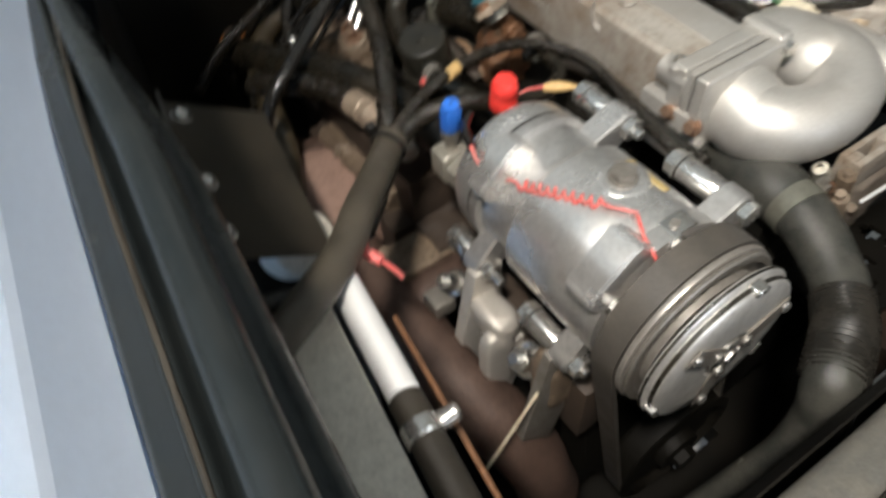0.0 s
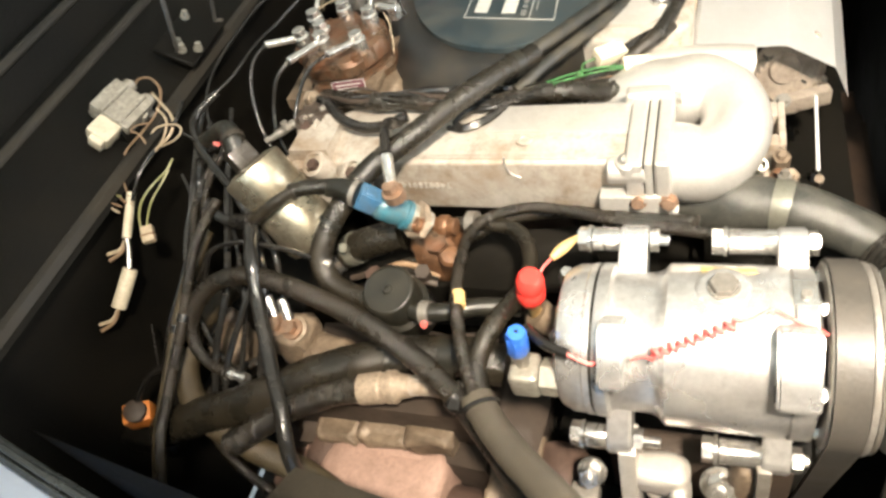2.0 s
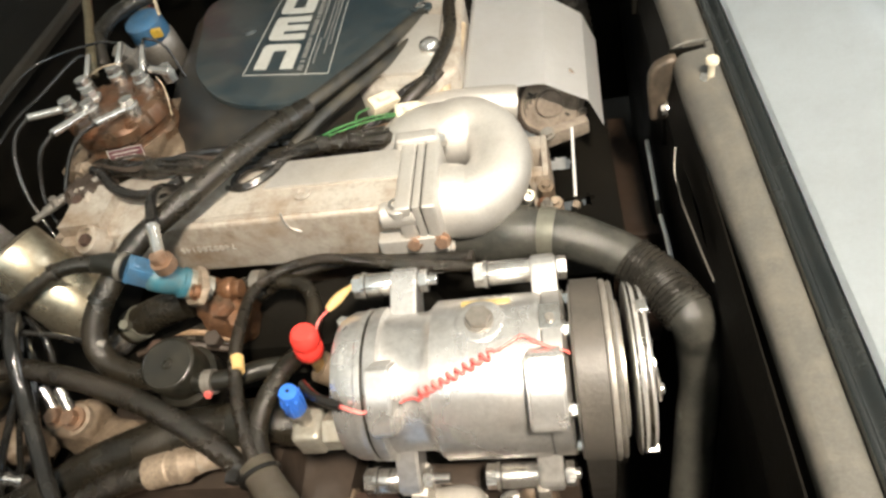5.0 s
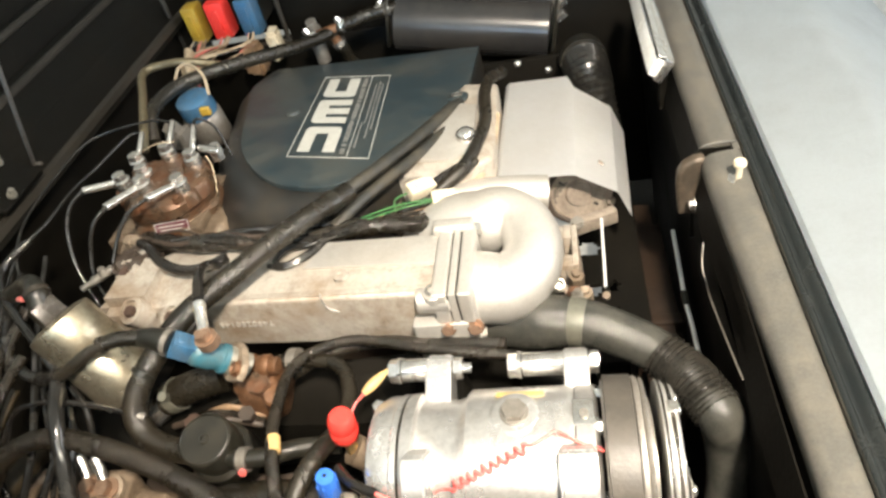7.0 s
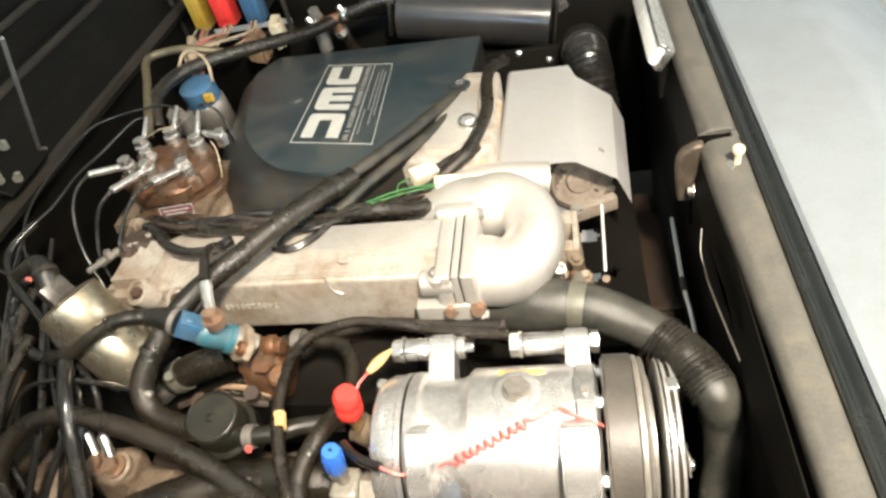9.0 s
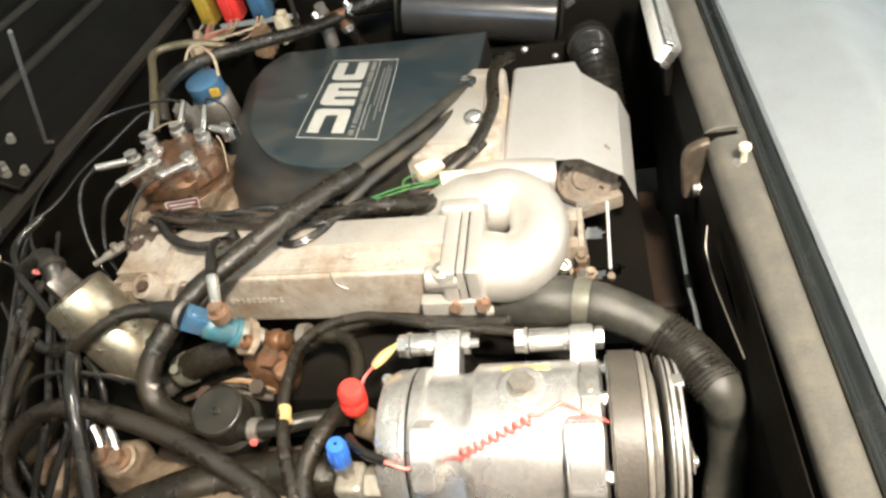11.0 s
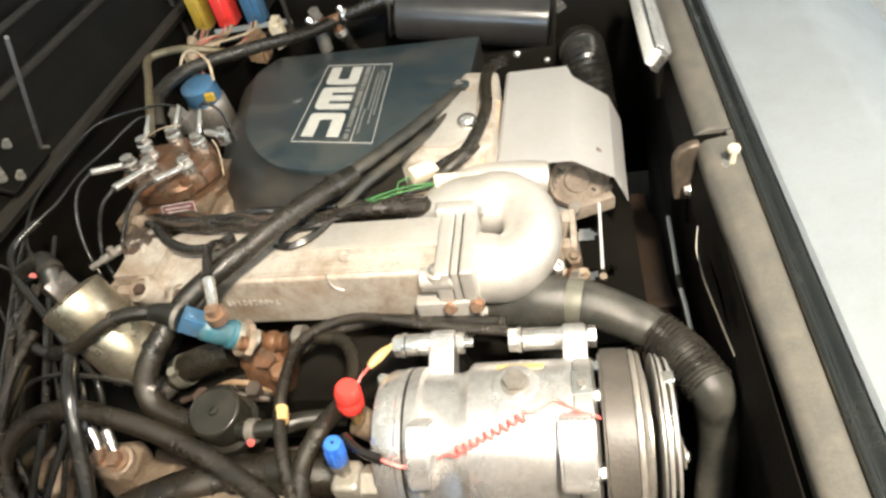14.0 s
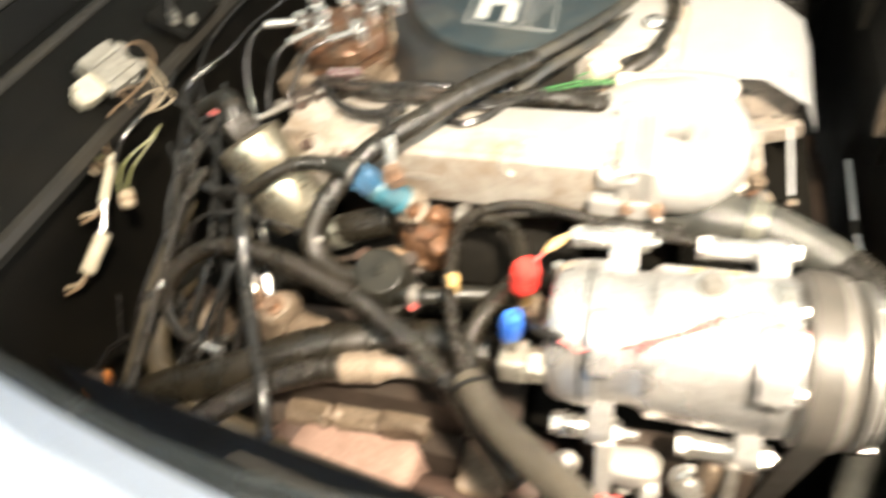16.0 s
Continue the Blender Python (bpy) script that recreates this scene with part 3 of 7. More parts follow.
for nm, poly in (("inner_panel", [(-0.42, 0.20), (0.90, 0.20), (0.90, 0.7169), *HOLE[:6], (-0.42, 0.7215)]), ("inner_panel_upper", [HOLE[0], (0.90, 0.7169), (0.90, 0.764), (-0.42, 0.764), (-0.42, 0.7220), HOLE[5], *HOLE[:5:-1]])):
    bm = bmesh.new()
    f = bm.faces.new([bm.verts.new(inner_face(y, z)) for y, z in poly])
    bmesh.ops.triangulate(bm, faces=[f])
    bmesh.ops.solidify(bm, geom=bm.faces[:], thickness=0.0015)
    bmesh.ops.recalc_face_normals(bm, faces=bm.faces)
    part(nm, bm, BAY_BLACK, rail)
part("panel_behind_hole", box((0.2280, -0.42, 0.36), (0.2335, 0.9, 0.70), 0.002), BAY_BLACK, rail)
part("hole_edge", tube([Vector(inner_face(y, z)) + Vector((-0.002, 0, 0)) for y, z in HOLE[:6]], 0.0010, 6), STEEL_DULL, rail, "bright bent edge of the opening")
part("fold_tab", box((0.1955, 0.200, 0.728), (0.2065, 0.212, 0.7365), 0.001, 1), STEEL_DULL, rail, "small bright folded tab")
for y, z in ((0.318, 0.722),):
    part("bolt", merge(lathe([(0.009, 0), (0.009, 0.002), (0.006, 0.0025)], along((0.1885, y, z), (0.0, y, z)), 20), hexhead((0.1885, y, z), (0.1815, y, z), 0.0062)), STEEL, rail)
pin = thing("latch_pin", "pale plastic stop pin standing in the rail", "pin", (0.222, 0.283, 0.782))
part("pin_head", lathe([(0, 0.026), (0.0056, 0.0255), (0.0066, 0.023), (0.0062, 0.020), (0.0034, 0.0185), (0.0032, 0.0)], Matrix.Translation((0.222, 0.283, 0.779)), 24), CREAM, pin)
part("pin_washer", lathe([(0.004, 0.0025), (0.0105, 0.0018), (0.0115, 0.0), (0.0115, -0.004)], Matrix.Translation((0.222, 0.283, 0.7815)), 24), STEEL, pin)
rs = thing("trim_rear_seal", "black rubber weatherstrip between the rear rail and the fascia", "weatherstrip", (0.244, 0.2, 0.74), kind="structure")
part("rubber_strip", swept([(0.2352, 0.72), (0.2352, 0.782), (0.2368, 0.7850), (0.2395, 0.7858), (0.2420, 0.7846), (0.2440, 0.7832), (0.2465, 0.7846), (0.2500, 0.7880), (0.2535, 0.7886), (0.2550, 0.7870), (0.2550, 0.72)], (-0.42, 0.0, 0.4, 0.9)), SEAL, rs, sharp=70)
part("inner_lip", tube([(0.2358, y, 0.7842) for y in (-0.42, 0.0, 0.2, 0.34, 0.5, 0.9)], 0.0012, 8), PLASTIC, rs)
fa = bmesh.new()
PF = [(0.2555, 0.70), (0.2555, 0.789), (0.259, 0.7935), (0.30, 0.8005), (0.352, 0.8075), (0.359, 0.8078), (0.368, 0.8045), (0.43, 0.770), (0.50, 0.720), (0.56, 0.66), (0.60, 0.58), (0.61, 0.3)]
rows = [[fa.verts.new((x, y, z)) for x, z in PF] for y in (-0.45, 0.2, 0.95)]
for a, b in zip(rows, rows[1:]):
    for i in range(len(PF) - 1):
        fa.faces.new((a[i], a[i + 1], b[i + 1], b[i]))
bmesh.ops.solidify(fa, geom=fa.faces[:], thickness=0.003)
bmesh.ops.recalc_face_normals(fa, faces=fa.faces)
solid("wall_rear_fascia", fa, FASCIA, "pale silver-blue painted rear fascia panel", "fascia", kind="structure", sharp=25)

# ---- engine block and castings that carry the rest ----
eng = thing("engine_block", "dirty grey-brown engine block and cylinder head castings, deep parts coloured dark as in shade", "engine", (-0.2, 0.2, 0.36))
# deep castings take near-black and dark brown as painted shade between the parts
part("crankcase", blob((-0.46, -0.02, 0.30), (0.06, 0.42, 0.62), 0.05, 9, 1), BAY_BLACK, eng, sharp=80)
part("cylinder_head", blob((-0.46, -0.085, 0.34), (-0.16, 0.06, 0.665), 0.10, 14, 4), GRIME_SHADE, eng, sharp=80)
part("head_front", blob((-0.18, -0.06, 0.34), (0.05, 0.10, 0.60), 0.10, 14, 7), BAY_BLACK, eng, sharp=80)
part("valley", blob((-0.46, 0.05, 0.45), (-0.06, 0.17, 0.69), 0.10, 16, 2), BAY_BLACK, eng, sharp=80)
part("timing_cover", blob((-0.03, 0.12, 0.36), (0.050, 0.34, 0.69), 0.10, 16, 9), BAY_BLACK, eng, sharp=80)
part("rear_casting", blob((-0.46, 0.20, 0.50), (-0.10, 0.56, 0.735), 0.06, 14, 3), GRIME_SHADE, eng, sharp=80)
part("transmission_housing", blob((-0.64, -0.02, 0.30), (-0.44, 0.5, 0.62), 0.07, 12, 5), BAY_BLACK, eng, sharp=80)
for x, y, z, w, d, sd in ((-0.366, -0.058, 0.620, 0.054, 0.025, 3), (-0.312, -0.054, 0.624, 0.056, 0.026, 8), (-0.262, -0.050, 0.632, 0.054, 0.028, 13), (-0.178, -0.076, 0.604, 0.050, 0.040, 17)):
    part("head_lump", lump((x - w / 2, y - d, z - 0.07), (x + w / 2, y + d, z + 0.008), 0.26, 0.22, 60, sd), CASTING, eng, sharp=80)
part("port_flange", tube([(-0.405, -0.090, 0.588), (-0.380, -0.0895, 0.590), (-0.352, -0.089, 0.590)], lambda t: 0.0165 + 0.002 * math.sin(9 * t), 20, 6, 0.06), HEATED, eng, "pinkish brown heat-stained port pipe")
part("port_plate", lump((-0.378, -0.145, 0.560), (-0.240, -0.076, 0.620), 0.3, 0.14, 40, 31), HEATED, eng, "pinkish brown heat-stained plate", sharp=80)
for x, y, z in ((-0.352, -0.108, 0.600), (-0.405, -0.112, 0.596)):
    part("head_bolt", merge(lathe([(0.009, 0), (0.009, 0.003)], along((x, y + 0.006, z - 0.01), (x, y - 0.004, z + 0.006)), 18), hexhead((x, y + 0.004, z - 0.008), (x, y - 0.004, z + 0.006), 0.0068)), STEEL_DULL, eng)

slc = thing("silencer", "grimy rust-brown silencer deep in the bay, coloured dark as in shade", "silencer", (0.12, 0.36, 0.42))
part("shell", blob((0.118, 0.20, 0.43), (0.178, 0.56, 0.535), 0.05, 16, 21), SHADED_BROWN, slc, sharp=80)
part("seam", tube([(0.180, 0.21, 0.485), (0.1815, 0.38, 0.485), (0.180, 0.55, 0.485)], 0.004, 8), SHADED_BROWN, slc)
part("strap", box((0.114, 0.30, 0.42), (0.183, 0.318, 0.541), 0.003), SHADED_BROWN, slc)

exh = thing("exhaust_manifold", "rust-brown cast exhaust manifold low beside the block, darkened as in shade", "exhaust manifold", (-0.2, -0.12, 0.5))
part("log_pipe", tube([(-0.44, -0.105, 0.55), (-0.36, -0.118, 0.560), (-0.26, -0.122, 0.565), (-0.14, -0.125, 0.575), (-0.05, -0.123, 0.572), (0.0, -0.105, 0.545), (0.03, -0.085, 0.49), (0.04, -0.07, 0.42)], 0.034, 20, 6, 0.10), RUST_PINK, exh)
for x in (-0.39, -0.28, -0.14):
    part("runner", tube([(x, -0.05, 0.585), (x + 0.006, -0.085, 0.59), (x + 0.012, -0.115, 0.575)], 0.025, 16, 6, 0.12, seed=x * 40), RUST_PINK, exh)

# ---- air-conditioning compressor ----
CY, CZ = -0.0098, 0.7416
AX = along((0, CY, CZ), (1, CY, CZ))
comp = thing("ac_compressor", "bright cast-aluminium air-conditioning compressor with belt clutch", "compressor", (0, CY, 0.66))
part("rear_head", lathe([(0, -0.121), (0.045, -0.121), (0.056, -0.117), (0.0605, -0.108), (0.0605, -0.098), (0.0617, -0.0965), (0.0617, -0.092)], AX, 56), ALU, comp)
part("gasket", lathe([(0.0607, -0.092), (0.0607, -0.0895)], AX, 56), PLASTIC, comp)
part("cylinder_section", lathe([(0.0617, -0.0895), (0.0622, -0.0885), (0.0622, -0.080), (0.0572, -0.078), (0.0556, -0.074), (0.0556, -0.049), (0.0580, -0.043), (0.0612, -0.040)], AX, 56), ALU, comp)
part("crankcase_section", lathe([(0.0607, -0.041), (0.0634, -0.038), (0.0640, 0.000), (0.0640, 0.040), (0.0617, 0.0445)], AX, 56), ALU, comp)
part("front_head", lathe([(0.0602, 0.0445), (0.0637, 0.046), (0.0637, 0.0595), (0.057, 0.0612), (0.052, 0.063)], AX, 56), ALU, comp)
# flat pad with the oil plug
part("plug_boss", lathe([(0.0215, -0.004), (0.0195, 0.0018), (0.0180, 0.0030), (0.0150, 0.0036)], Matrix.Translation((0.0, -0.001, 0.8028)), 36), ALU, comp)
part("oil_plug", merge(lathe([(0.0112, 0), (0.0112, 0.0018), (0.0100, 0.0022)], Matrix.Translation((0, -0.001, 0.8062)), 28), hexhead((0, -0.001, 0.8076), (0, -0.001, 0.8142), 0.0098)), STEEL_DULL, comp)
part("name_label", box((-0.016, -0.004, -0.0004), (0.022, 0.004, 0.0006), 0.0003, 1, pose(0, 0.0220, 0.7975, -29.8, 0, 0)), LABEL_GOLD, comp, "worn gold maker's label")


def ear(x0, x1, yz, reach, root, mat_label=""):
    """A mounting ear: a rounded plate between the body and a lug."""
    y, z = yz
    d = Vector((0, y - CY, z - CZ))
    u = d.normalized()
    side = Vector((1, 0, 0)).cross(u)
    c0 = Vector((0, CY, CZ)) + u * root
    c1 = Vector((0, CY, CZ)) + u * (d.length)
    poly = [c0 + side * 0.017, c1 + side * reach]
    for k in range(1, 8):
        a = math.pi / 2 - math.pi * k / 8
        poly.append(c1 + (side * math.sin(a) + u * math.cos(a)) * reach)
    poly += [c1 - side * reach, c0 - side * 0.017]
    bm = bmesh.new()
    f = bm.faces.new([bm.verts.new((x0, p.y, p.z)) for p in poly])
    out = bmesh.ops.extrude_face_region(bm, geom=[f])
    bmesh.ops.translate(bm, verts=[v for v in out["geom"] if isinstance(v, bmesh.types.BMVert)], vec=(x1 - x0, 0, 0))
    bmesh.ops.recalc_face_normals(bm, faces=bm.faces)
    bmesh.ops.bevel(bm, geom=bm.edges[:], offset=0.0016, segments=2, affect="EDGES")
    return bm


UP, LOW = (0.063, 0.781), (-0.072, 0.692)
for yz, xs in ((UP, ((-0.114, -0.079, -0.057, -0.041), (-0.009, 0.038, 0.058, 0.066))), (LOW, ((-0.113, -0.083, -0.064, -0.042), (-0.012, 0.030, 0.049, 0.062)))):
    for xa, xe0, xe1, xb in xs:
        e = part("mounting_ear", ear(xe0, xe1, yz, 0.0125, 0.045), ALU, comp)
        y, z = yz
        part("spacer_sleeve", lathe([(0.0095, 0), (0.0102, 0.0008), (0.0102, xe0 - xa - 0.013), (0.0095, xe0 - xa - 0.012)], along((xa + 0.012, y, z), (1, y, z)), 28), STEEL, e, "bright zinc spacer sleeve")
        part("bolt_head", merge(hexhead((xa, y, z), (xa + 0.0085, y, z), 0.0105), lathe([(0.0118, 0), (0.0118, 0.003)], along((xa + 0.0085, y, z), (1, y, z)), 24)), STEEL, e, "bright zinc bolt head")
        part("nut", merge(hexhead((xe1 + 0.001, y, z), (xe1 + 0.0085, y, z), 0.0100), rod((xe1, y, z), (xb, y, z), 0.0045)), STEEL, e, "bright zinc nut on a bolt end")
# side bosses on the flank


def flank_boss(x0, x1, half, out):
    """A squared cast boss standing off the flank of the body."""
    u = Vector((0, -0.041, 0.046)).normalized()
    side = Vector((1, 0, 0)).cross(u)
    c = Vector((0, CY, CZ))
    poly = [c + u * 0.050 + side * half, c + u * (out - 0.004) + side * half * 0.95, c + u * out + side * half * 0.7, c + u * out - side * half * 0.7, c + u * (out - 0.004) - side * half * 0.95, c + u * 0.050 - side * half]
    bm = bmesh.new()
    f = bm.faces.new([bm.verts.new((x0, p.y, p.z)) for p in poly])
    out_ = bmesh.ops.extrude_face_region(bm, geom=[f])
    bmesh.ops.translate(bm, verts=[v for v in out_["geom"] if isinstance(v, bmesh.types.BMVert)], vec=(x1 - x0, 0, 0))
    bmesh.ops.recalc_face_normals(bm, faces=bm.faces)
    bmesh.ops.bevel(bm, geom=bm.edges[:], offset=0.0022, segments=3, affect="EDGES")
    return bm


for x0, x1, half, out in ((-0.083, -0.064, 0.0270, 0.0775), (0.033, 0.0595, 0.0290, 0.0805)):
    e = part("side_boss", flank_boss(x0, x1, half, out), ALU, comp)
    hole = Vector((0, CY, CZ)) + Vector((0, -0.058, 0.040)).normalized() * 0.0715
    part("boss_hole", lathe([(0.0058, 0), (0.0058, 0.0006), (0.0040, 0.0008), (0, 0.0004)], along((x0 - 0.0002, hole.y, hole.z), (-1, hole.y, hole.z)), 18), PLASTIC, e, "dark bolt hole")
for k in range(6):
    a = radians(30 + 60 * k)
    y, z = CY + 0.0562 * math.cos(a), CZ + 0.0562 * math.sin(a)
    part("head_bolt", merge(lathe([(0.0078, 0), (0.0078, 0.002)], along((0.0595, y, z), (1, y, z)), 20), hexhead((0.0605, y, z), (0.0665, y, z), 0.0062)), STEEL, comp)
part("clamp_plate", box((0.044, -0.012, 0.8020), (0.0595, 0.010, 0.8058), 0.001), STEEL, comp)
part("clamp_screw", lathe([(0.0035, 0), (0.0035, 0.003), (0, 0.0032)], Matrix.Translation((0.052, -0.004, 0.8058)), 16), PULLEY, comp)

clutch = part("clutch_pulley", lathe([(0.046, 0.0655), (0.0665, 0.0655), (0.0680, 0.067), (0.0665, 0.0685), (0.0665, 0.0885), (0.0688, 0.0895), (0.0694, 0.0915), (0.0688, 0.0935), (0.0655, 0.0945), (0.0520, 0.0955), (0.0520, 0.1015), (0.030, 0.1015)], AX, 72, True), PULLEY, comp, "worn steel belt pulley")
part("rim_edge", lathe([(0.0660, 0.0945), (0.0670, 0.0950), (0.0677, 0.0970), (0.0665, 0.0982), (0.0610, 0.0984)], AX, 72, True), STEEL_DULL, clutch, "bright worn pulley rim")
part("clutch_plate", lathe([(0.030, 0.1062), (0.0640, 0.1066), (0.0655, 0.1075), (0.0658, 0.1105), (0.0645, 0.1118), (0.0630, 0.1120), (0.0622, 0.1128), (0.0622, 0.1175), (0.0600, 0.1195), (0.0440, 0.1212), (0.0200, 0.1215), (0.0190, 0.1180), (0, 0.1180)], AX, 72), PLATE, clutch, "scuffed steel clutch plate")
part("dark_band", lathe([(0.0652, 0.1082), (0.0664, 0.1086), (0.0664, 0.1102), (0.0652, 0.1106)], AX, 72, True), RUBBER, clutch, "raised black ring round the plate")
part("dark_band", lathe([(0.0618, 0.1134), (0.0628, 0.1138), (0.0628, 0.1166), (0.0618, 0.1170)], AX, 72, True), RUBBER, clutch, "raised black ring round the plate")
part("hub", merge(lathe([(0.0165, 0.117), (0.0160, 0.1225), (0.0110, 0.1235), (0.0105, 0.120), (0, 0.120)], AX, 32), hexhead((0.119, CY, CZ), (0.1255, CY, CZ), 0.0075)), STEEL, clutch)
for k in range(3):
    a = radians(20 + 120 * k)
    y, z = CY + 0.034 * math.cos(a), CZ + 0.034 * math.sin(a)
    part("leaf_spring", box((-0.0008, -0.022, -0.008), (0.0008, 0.022, 0.008), 0.0006, 1, Matrix.Translation((0.1222, y, z)) @ Matrix.Rotation(a, 4, "X")), STEEL_DULL, clutch)
    for s in (-0.017, 0.017):
        yy, zz = y + s * math.cos(a), z + s * math.sin(a)
        part("rivet", lathe([(0.0045, 0), (0.0045, 0.002), (0.0028, 0.0035), (0, 0.0038)], along((0.1226, yy, zz), (1, yy, zz)), 16), STEEL, clutch)
for k in range(3):
    a = radians(80 + 120 * k)
    y, z = CY + 0.0620 * math.cos(a), CZ + 0.0620 * math.sin(a)
    part("rim_tab", box((0.112, -0.006, -0.003), (0.121, 0.006, 0.003), 0.001, 1, Matrix.Translation((0, y, z)) @ Matrix.Rotation(a - math.pi / 2, 4, "X")), STEEL, clutch)

# red lead of the clutch coil, wound into a spiral
lead = thing("clutch_lead", "red clutch wire wound into a short spiral", "wire", (0.0, -0.04, 0.78))
a, b = Vector((-0.0470, -0.0530, 0.7925)), Vector((0.0085, -0.0310, 0.8068))
d = (b - a).normalized()
u = d.cross(Vector((0, 0, 1))).normalized()
v = d.cross(u)
coil = [a + (b - a) * (k / 90) ** (1 + 0.10 * math.sin(k / 90 * math.pi)) + (u * math.cos(k * 2 * math.pi / 9.4) + v * math.sin(k * 2 * math.pi / 9.4)) * (0.0030 + 0.0006 * math.sin(k * 0.31)) for k in range(91)]
part("spiral", tube(coil, 0.00155, 7, 1), WIRE_RED, lead)
part("lead_front", tube([coil[-1], (0.014, -0.0285, 0.8072), (0.024, -0.023, 0.8082), (0.031, -0.019, 0.8085), (0.038, -0.022, 0.8075), (0.050, -0.028, 0.8055), (0.0600, -0.031, 0.8040), (0.0640, -0.031, 0.800)], 0.0013, 7), WIRE_RED, lead)
part("lead_rear", tube([coil[0], (-0.0510, -0.0540, 0.7915), (-0.0560, -0.0545, 0.7912), (-0.0600, -0.0560, 0.7895)], 0.0012, 7), WIRE_RED, lead)
plug = thing("lead_connector", "black wire tail with red core on the compressor", "wire", (-0.10, -0.05, 0.78))
part("sheath", tube([(-0.142, -0.032, 0.785), (-0.130, -0.044, 0.789), (-0.118, -0.052, 0.7915), (-0.105, -0.0565, 0.7910)], 0.0040, 10), WIRE_BLACK, plug)
part("core", tube([(-0.107, -0.0560, 0.7910), (-0.097, -0.0590, 0.7885), (-0.090, -0.0605, 0.7865), (-0.083, -0.0595, 0.7860)], 0.0017, 8), WIRE_RED, plug)
term = thing("spade_terminal", "cream insulated spade terminal on a thin lead", "terminal", (-0.12, 0.04, 0.78))
part("shell", merge(tube([(-0.133, 0.038, 0.785), (-0.126, 0.047, 0.786), (-0.118, 0.057, 0.786)], lambda t: 0.0030 + 0.0018 * math.sin(math.pi * t), 10), tube([(-0.118, 0.057, 0.786), (-0.112, 0.063, 0.785)], 0.0026, 8)), TAN, term)
part("tail", tube([(-0.146, 0.012, 0.775), (-0.140, 0.026, 0.784), (-0.133, 0.038, 0.785)], 0.0013, 7), WIRE_RED, term)

# service ports and their caps
for nm, mat, lab, x, y, z0, z1 in (("red_port_cap", RED, "bright red plastic cap on the high-side service port", -0.147, 0.006, 0.7735, 0.804), ("blue_port_cap", BLUE, "bright blue plastic cap on the low-side service port", -0.147, -0.048, 0.7765, 0.808)):
    t = thing(nm, lab, "cap", (x, y, z0), "service ports")
    CM8 = pose(x, y, z0, 2, 8, 0)
    if mat is RED:
        part("cap", lathe([(0.0115, 0), (0.0120, 0.001), (0.0120, 0.012), (0.0112, 0.0132), (0.0118, 0.0145), (0.0118, 0.021), (0.0106, 0.0265), (0.0085, 0.0295), (0, 0.0302)], CM8, 32), mat, t)
    else:
        part("cap", lathe([(0.0080, 0), (0.0083, 0.001), (0.0078, 0.024), (0.0068, 0.0278), (0, 0.0288)], CM8, 32), mat, t)
        for k in range(8):
            aa = k * math.pi / 4
            part("grip_rib", box((-0.0010, -0.0010, 0.001), (0.0010, 0.0010, 0.022), 0.0004, 1, CM8 @ Matrix.Translation((0.0079 * math.cos(aa), 0.0079 * math.sin(aa), 0)) @ Matrix.Rotation(aa, 4, "Z")), mat, t)
        part("cap_mark", lathe([(0.0014, 0.0284), (0.0014, 0.0292), (0, 0.0293)], CM8, 12), PLASTIC, t)
    part("port_stem", merge(rod((x, y, z0 - 0.030), (x, y, z0 + 0.002), 0.0056), hexhead((x, y, z0 - 0.008), (x, y, z0 - 0.001), 0.0090)), BRASS if mat is RED else STEEL_DULL, t)
fit = thing("port_manifold", "dull alloy pipe block behind the compressor", "pipe fitting", (-0.145, -0.03, 0.72))
part("red_side_elbow", tube([(-0.118, 0.006, 0.735), (-0.136, 0.006, 0.738), (-0.147, 0.006, 0.750)], 0.0135, 18), CASTING, fit)
part("blue_side_block", box((-0.158, -0.064, 0.728), (-0.134, -0.036, 0.757), 0.005, 3), FITTING, fit)
part("pipe_nut", merge(hexhead((-0.133, -0.050, 0.742), (-0.112, -0.050, 0.742), 0.0155), lathe([(0.0125, 0), (0.0125, 0.014)], along((-0.114, -0.050, 0.742), (1, -0.050, 0.742)), 24)), FITTING, fit)
part("pipe_nut", hexhead((-0.131, 0.006, 0.736), (-0.119, 0.006, 0.736), 0.0150), CASTING_PALE, fit)
part("small_bolt", hexhead((-0.124, -0.022, 0.752), (-0.124, -0.022, 0.762), 0.0056), STEEL_DULL, fit)
part("small_bolt", hexhead((-0.124, 0.030, 0.765), (-0.120, 0.030, 0.778), 0.0060), STEEL, fit)

# bracket that carries the compressor
brk = thing("compressor_bracket", "cast alloy bracket and legs under the compressor", "bracket", (0, -0.06, 0.60))
for x, half, top, leg_metal in ((-0.0675, 0.0070, 0.692, ALU_PALE), (-0.029, 0.0065, 0.630, ALU_PALE), (0.032, 0.0048, 0.692, STEEL_DULL)):
    part("leg", prism([(-0.086, top), (-0.058, top), (-0.058, 0.60), (-0.075, 0.54), (-0.108, 0.575)], x - half, x + half, 0.0015, Matrix(((0, 0, 1, 0), (1, 0, 0, 0), (0, 1, 0, 0), (0, 0, 0, 1)))), leg_metal, brk)
part("yoke", merge(lump((-0.070, -0.094, 0.632), (-0.020, -0.064, 0.664), 0.55, 0.10, 40, 6), lump((-0.038, -0.104, 0.560), (-0.019, -0.072, 0.652), 0.5, 0.10, 40, 9)), ALU_PALE, brk, "rounded pale cast yoke", sharp=80)
part("cross_web", box((-0.09, -0.062, 0.56), (0.058, -0.035, 0.64), 0.004), GRIME_SHADE, brk)
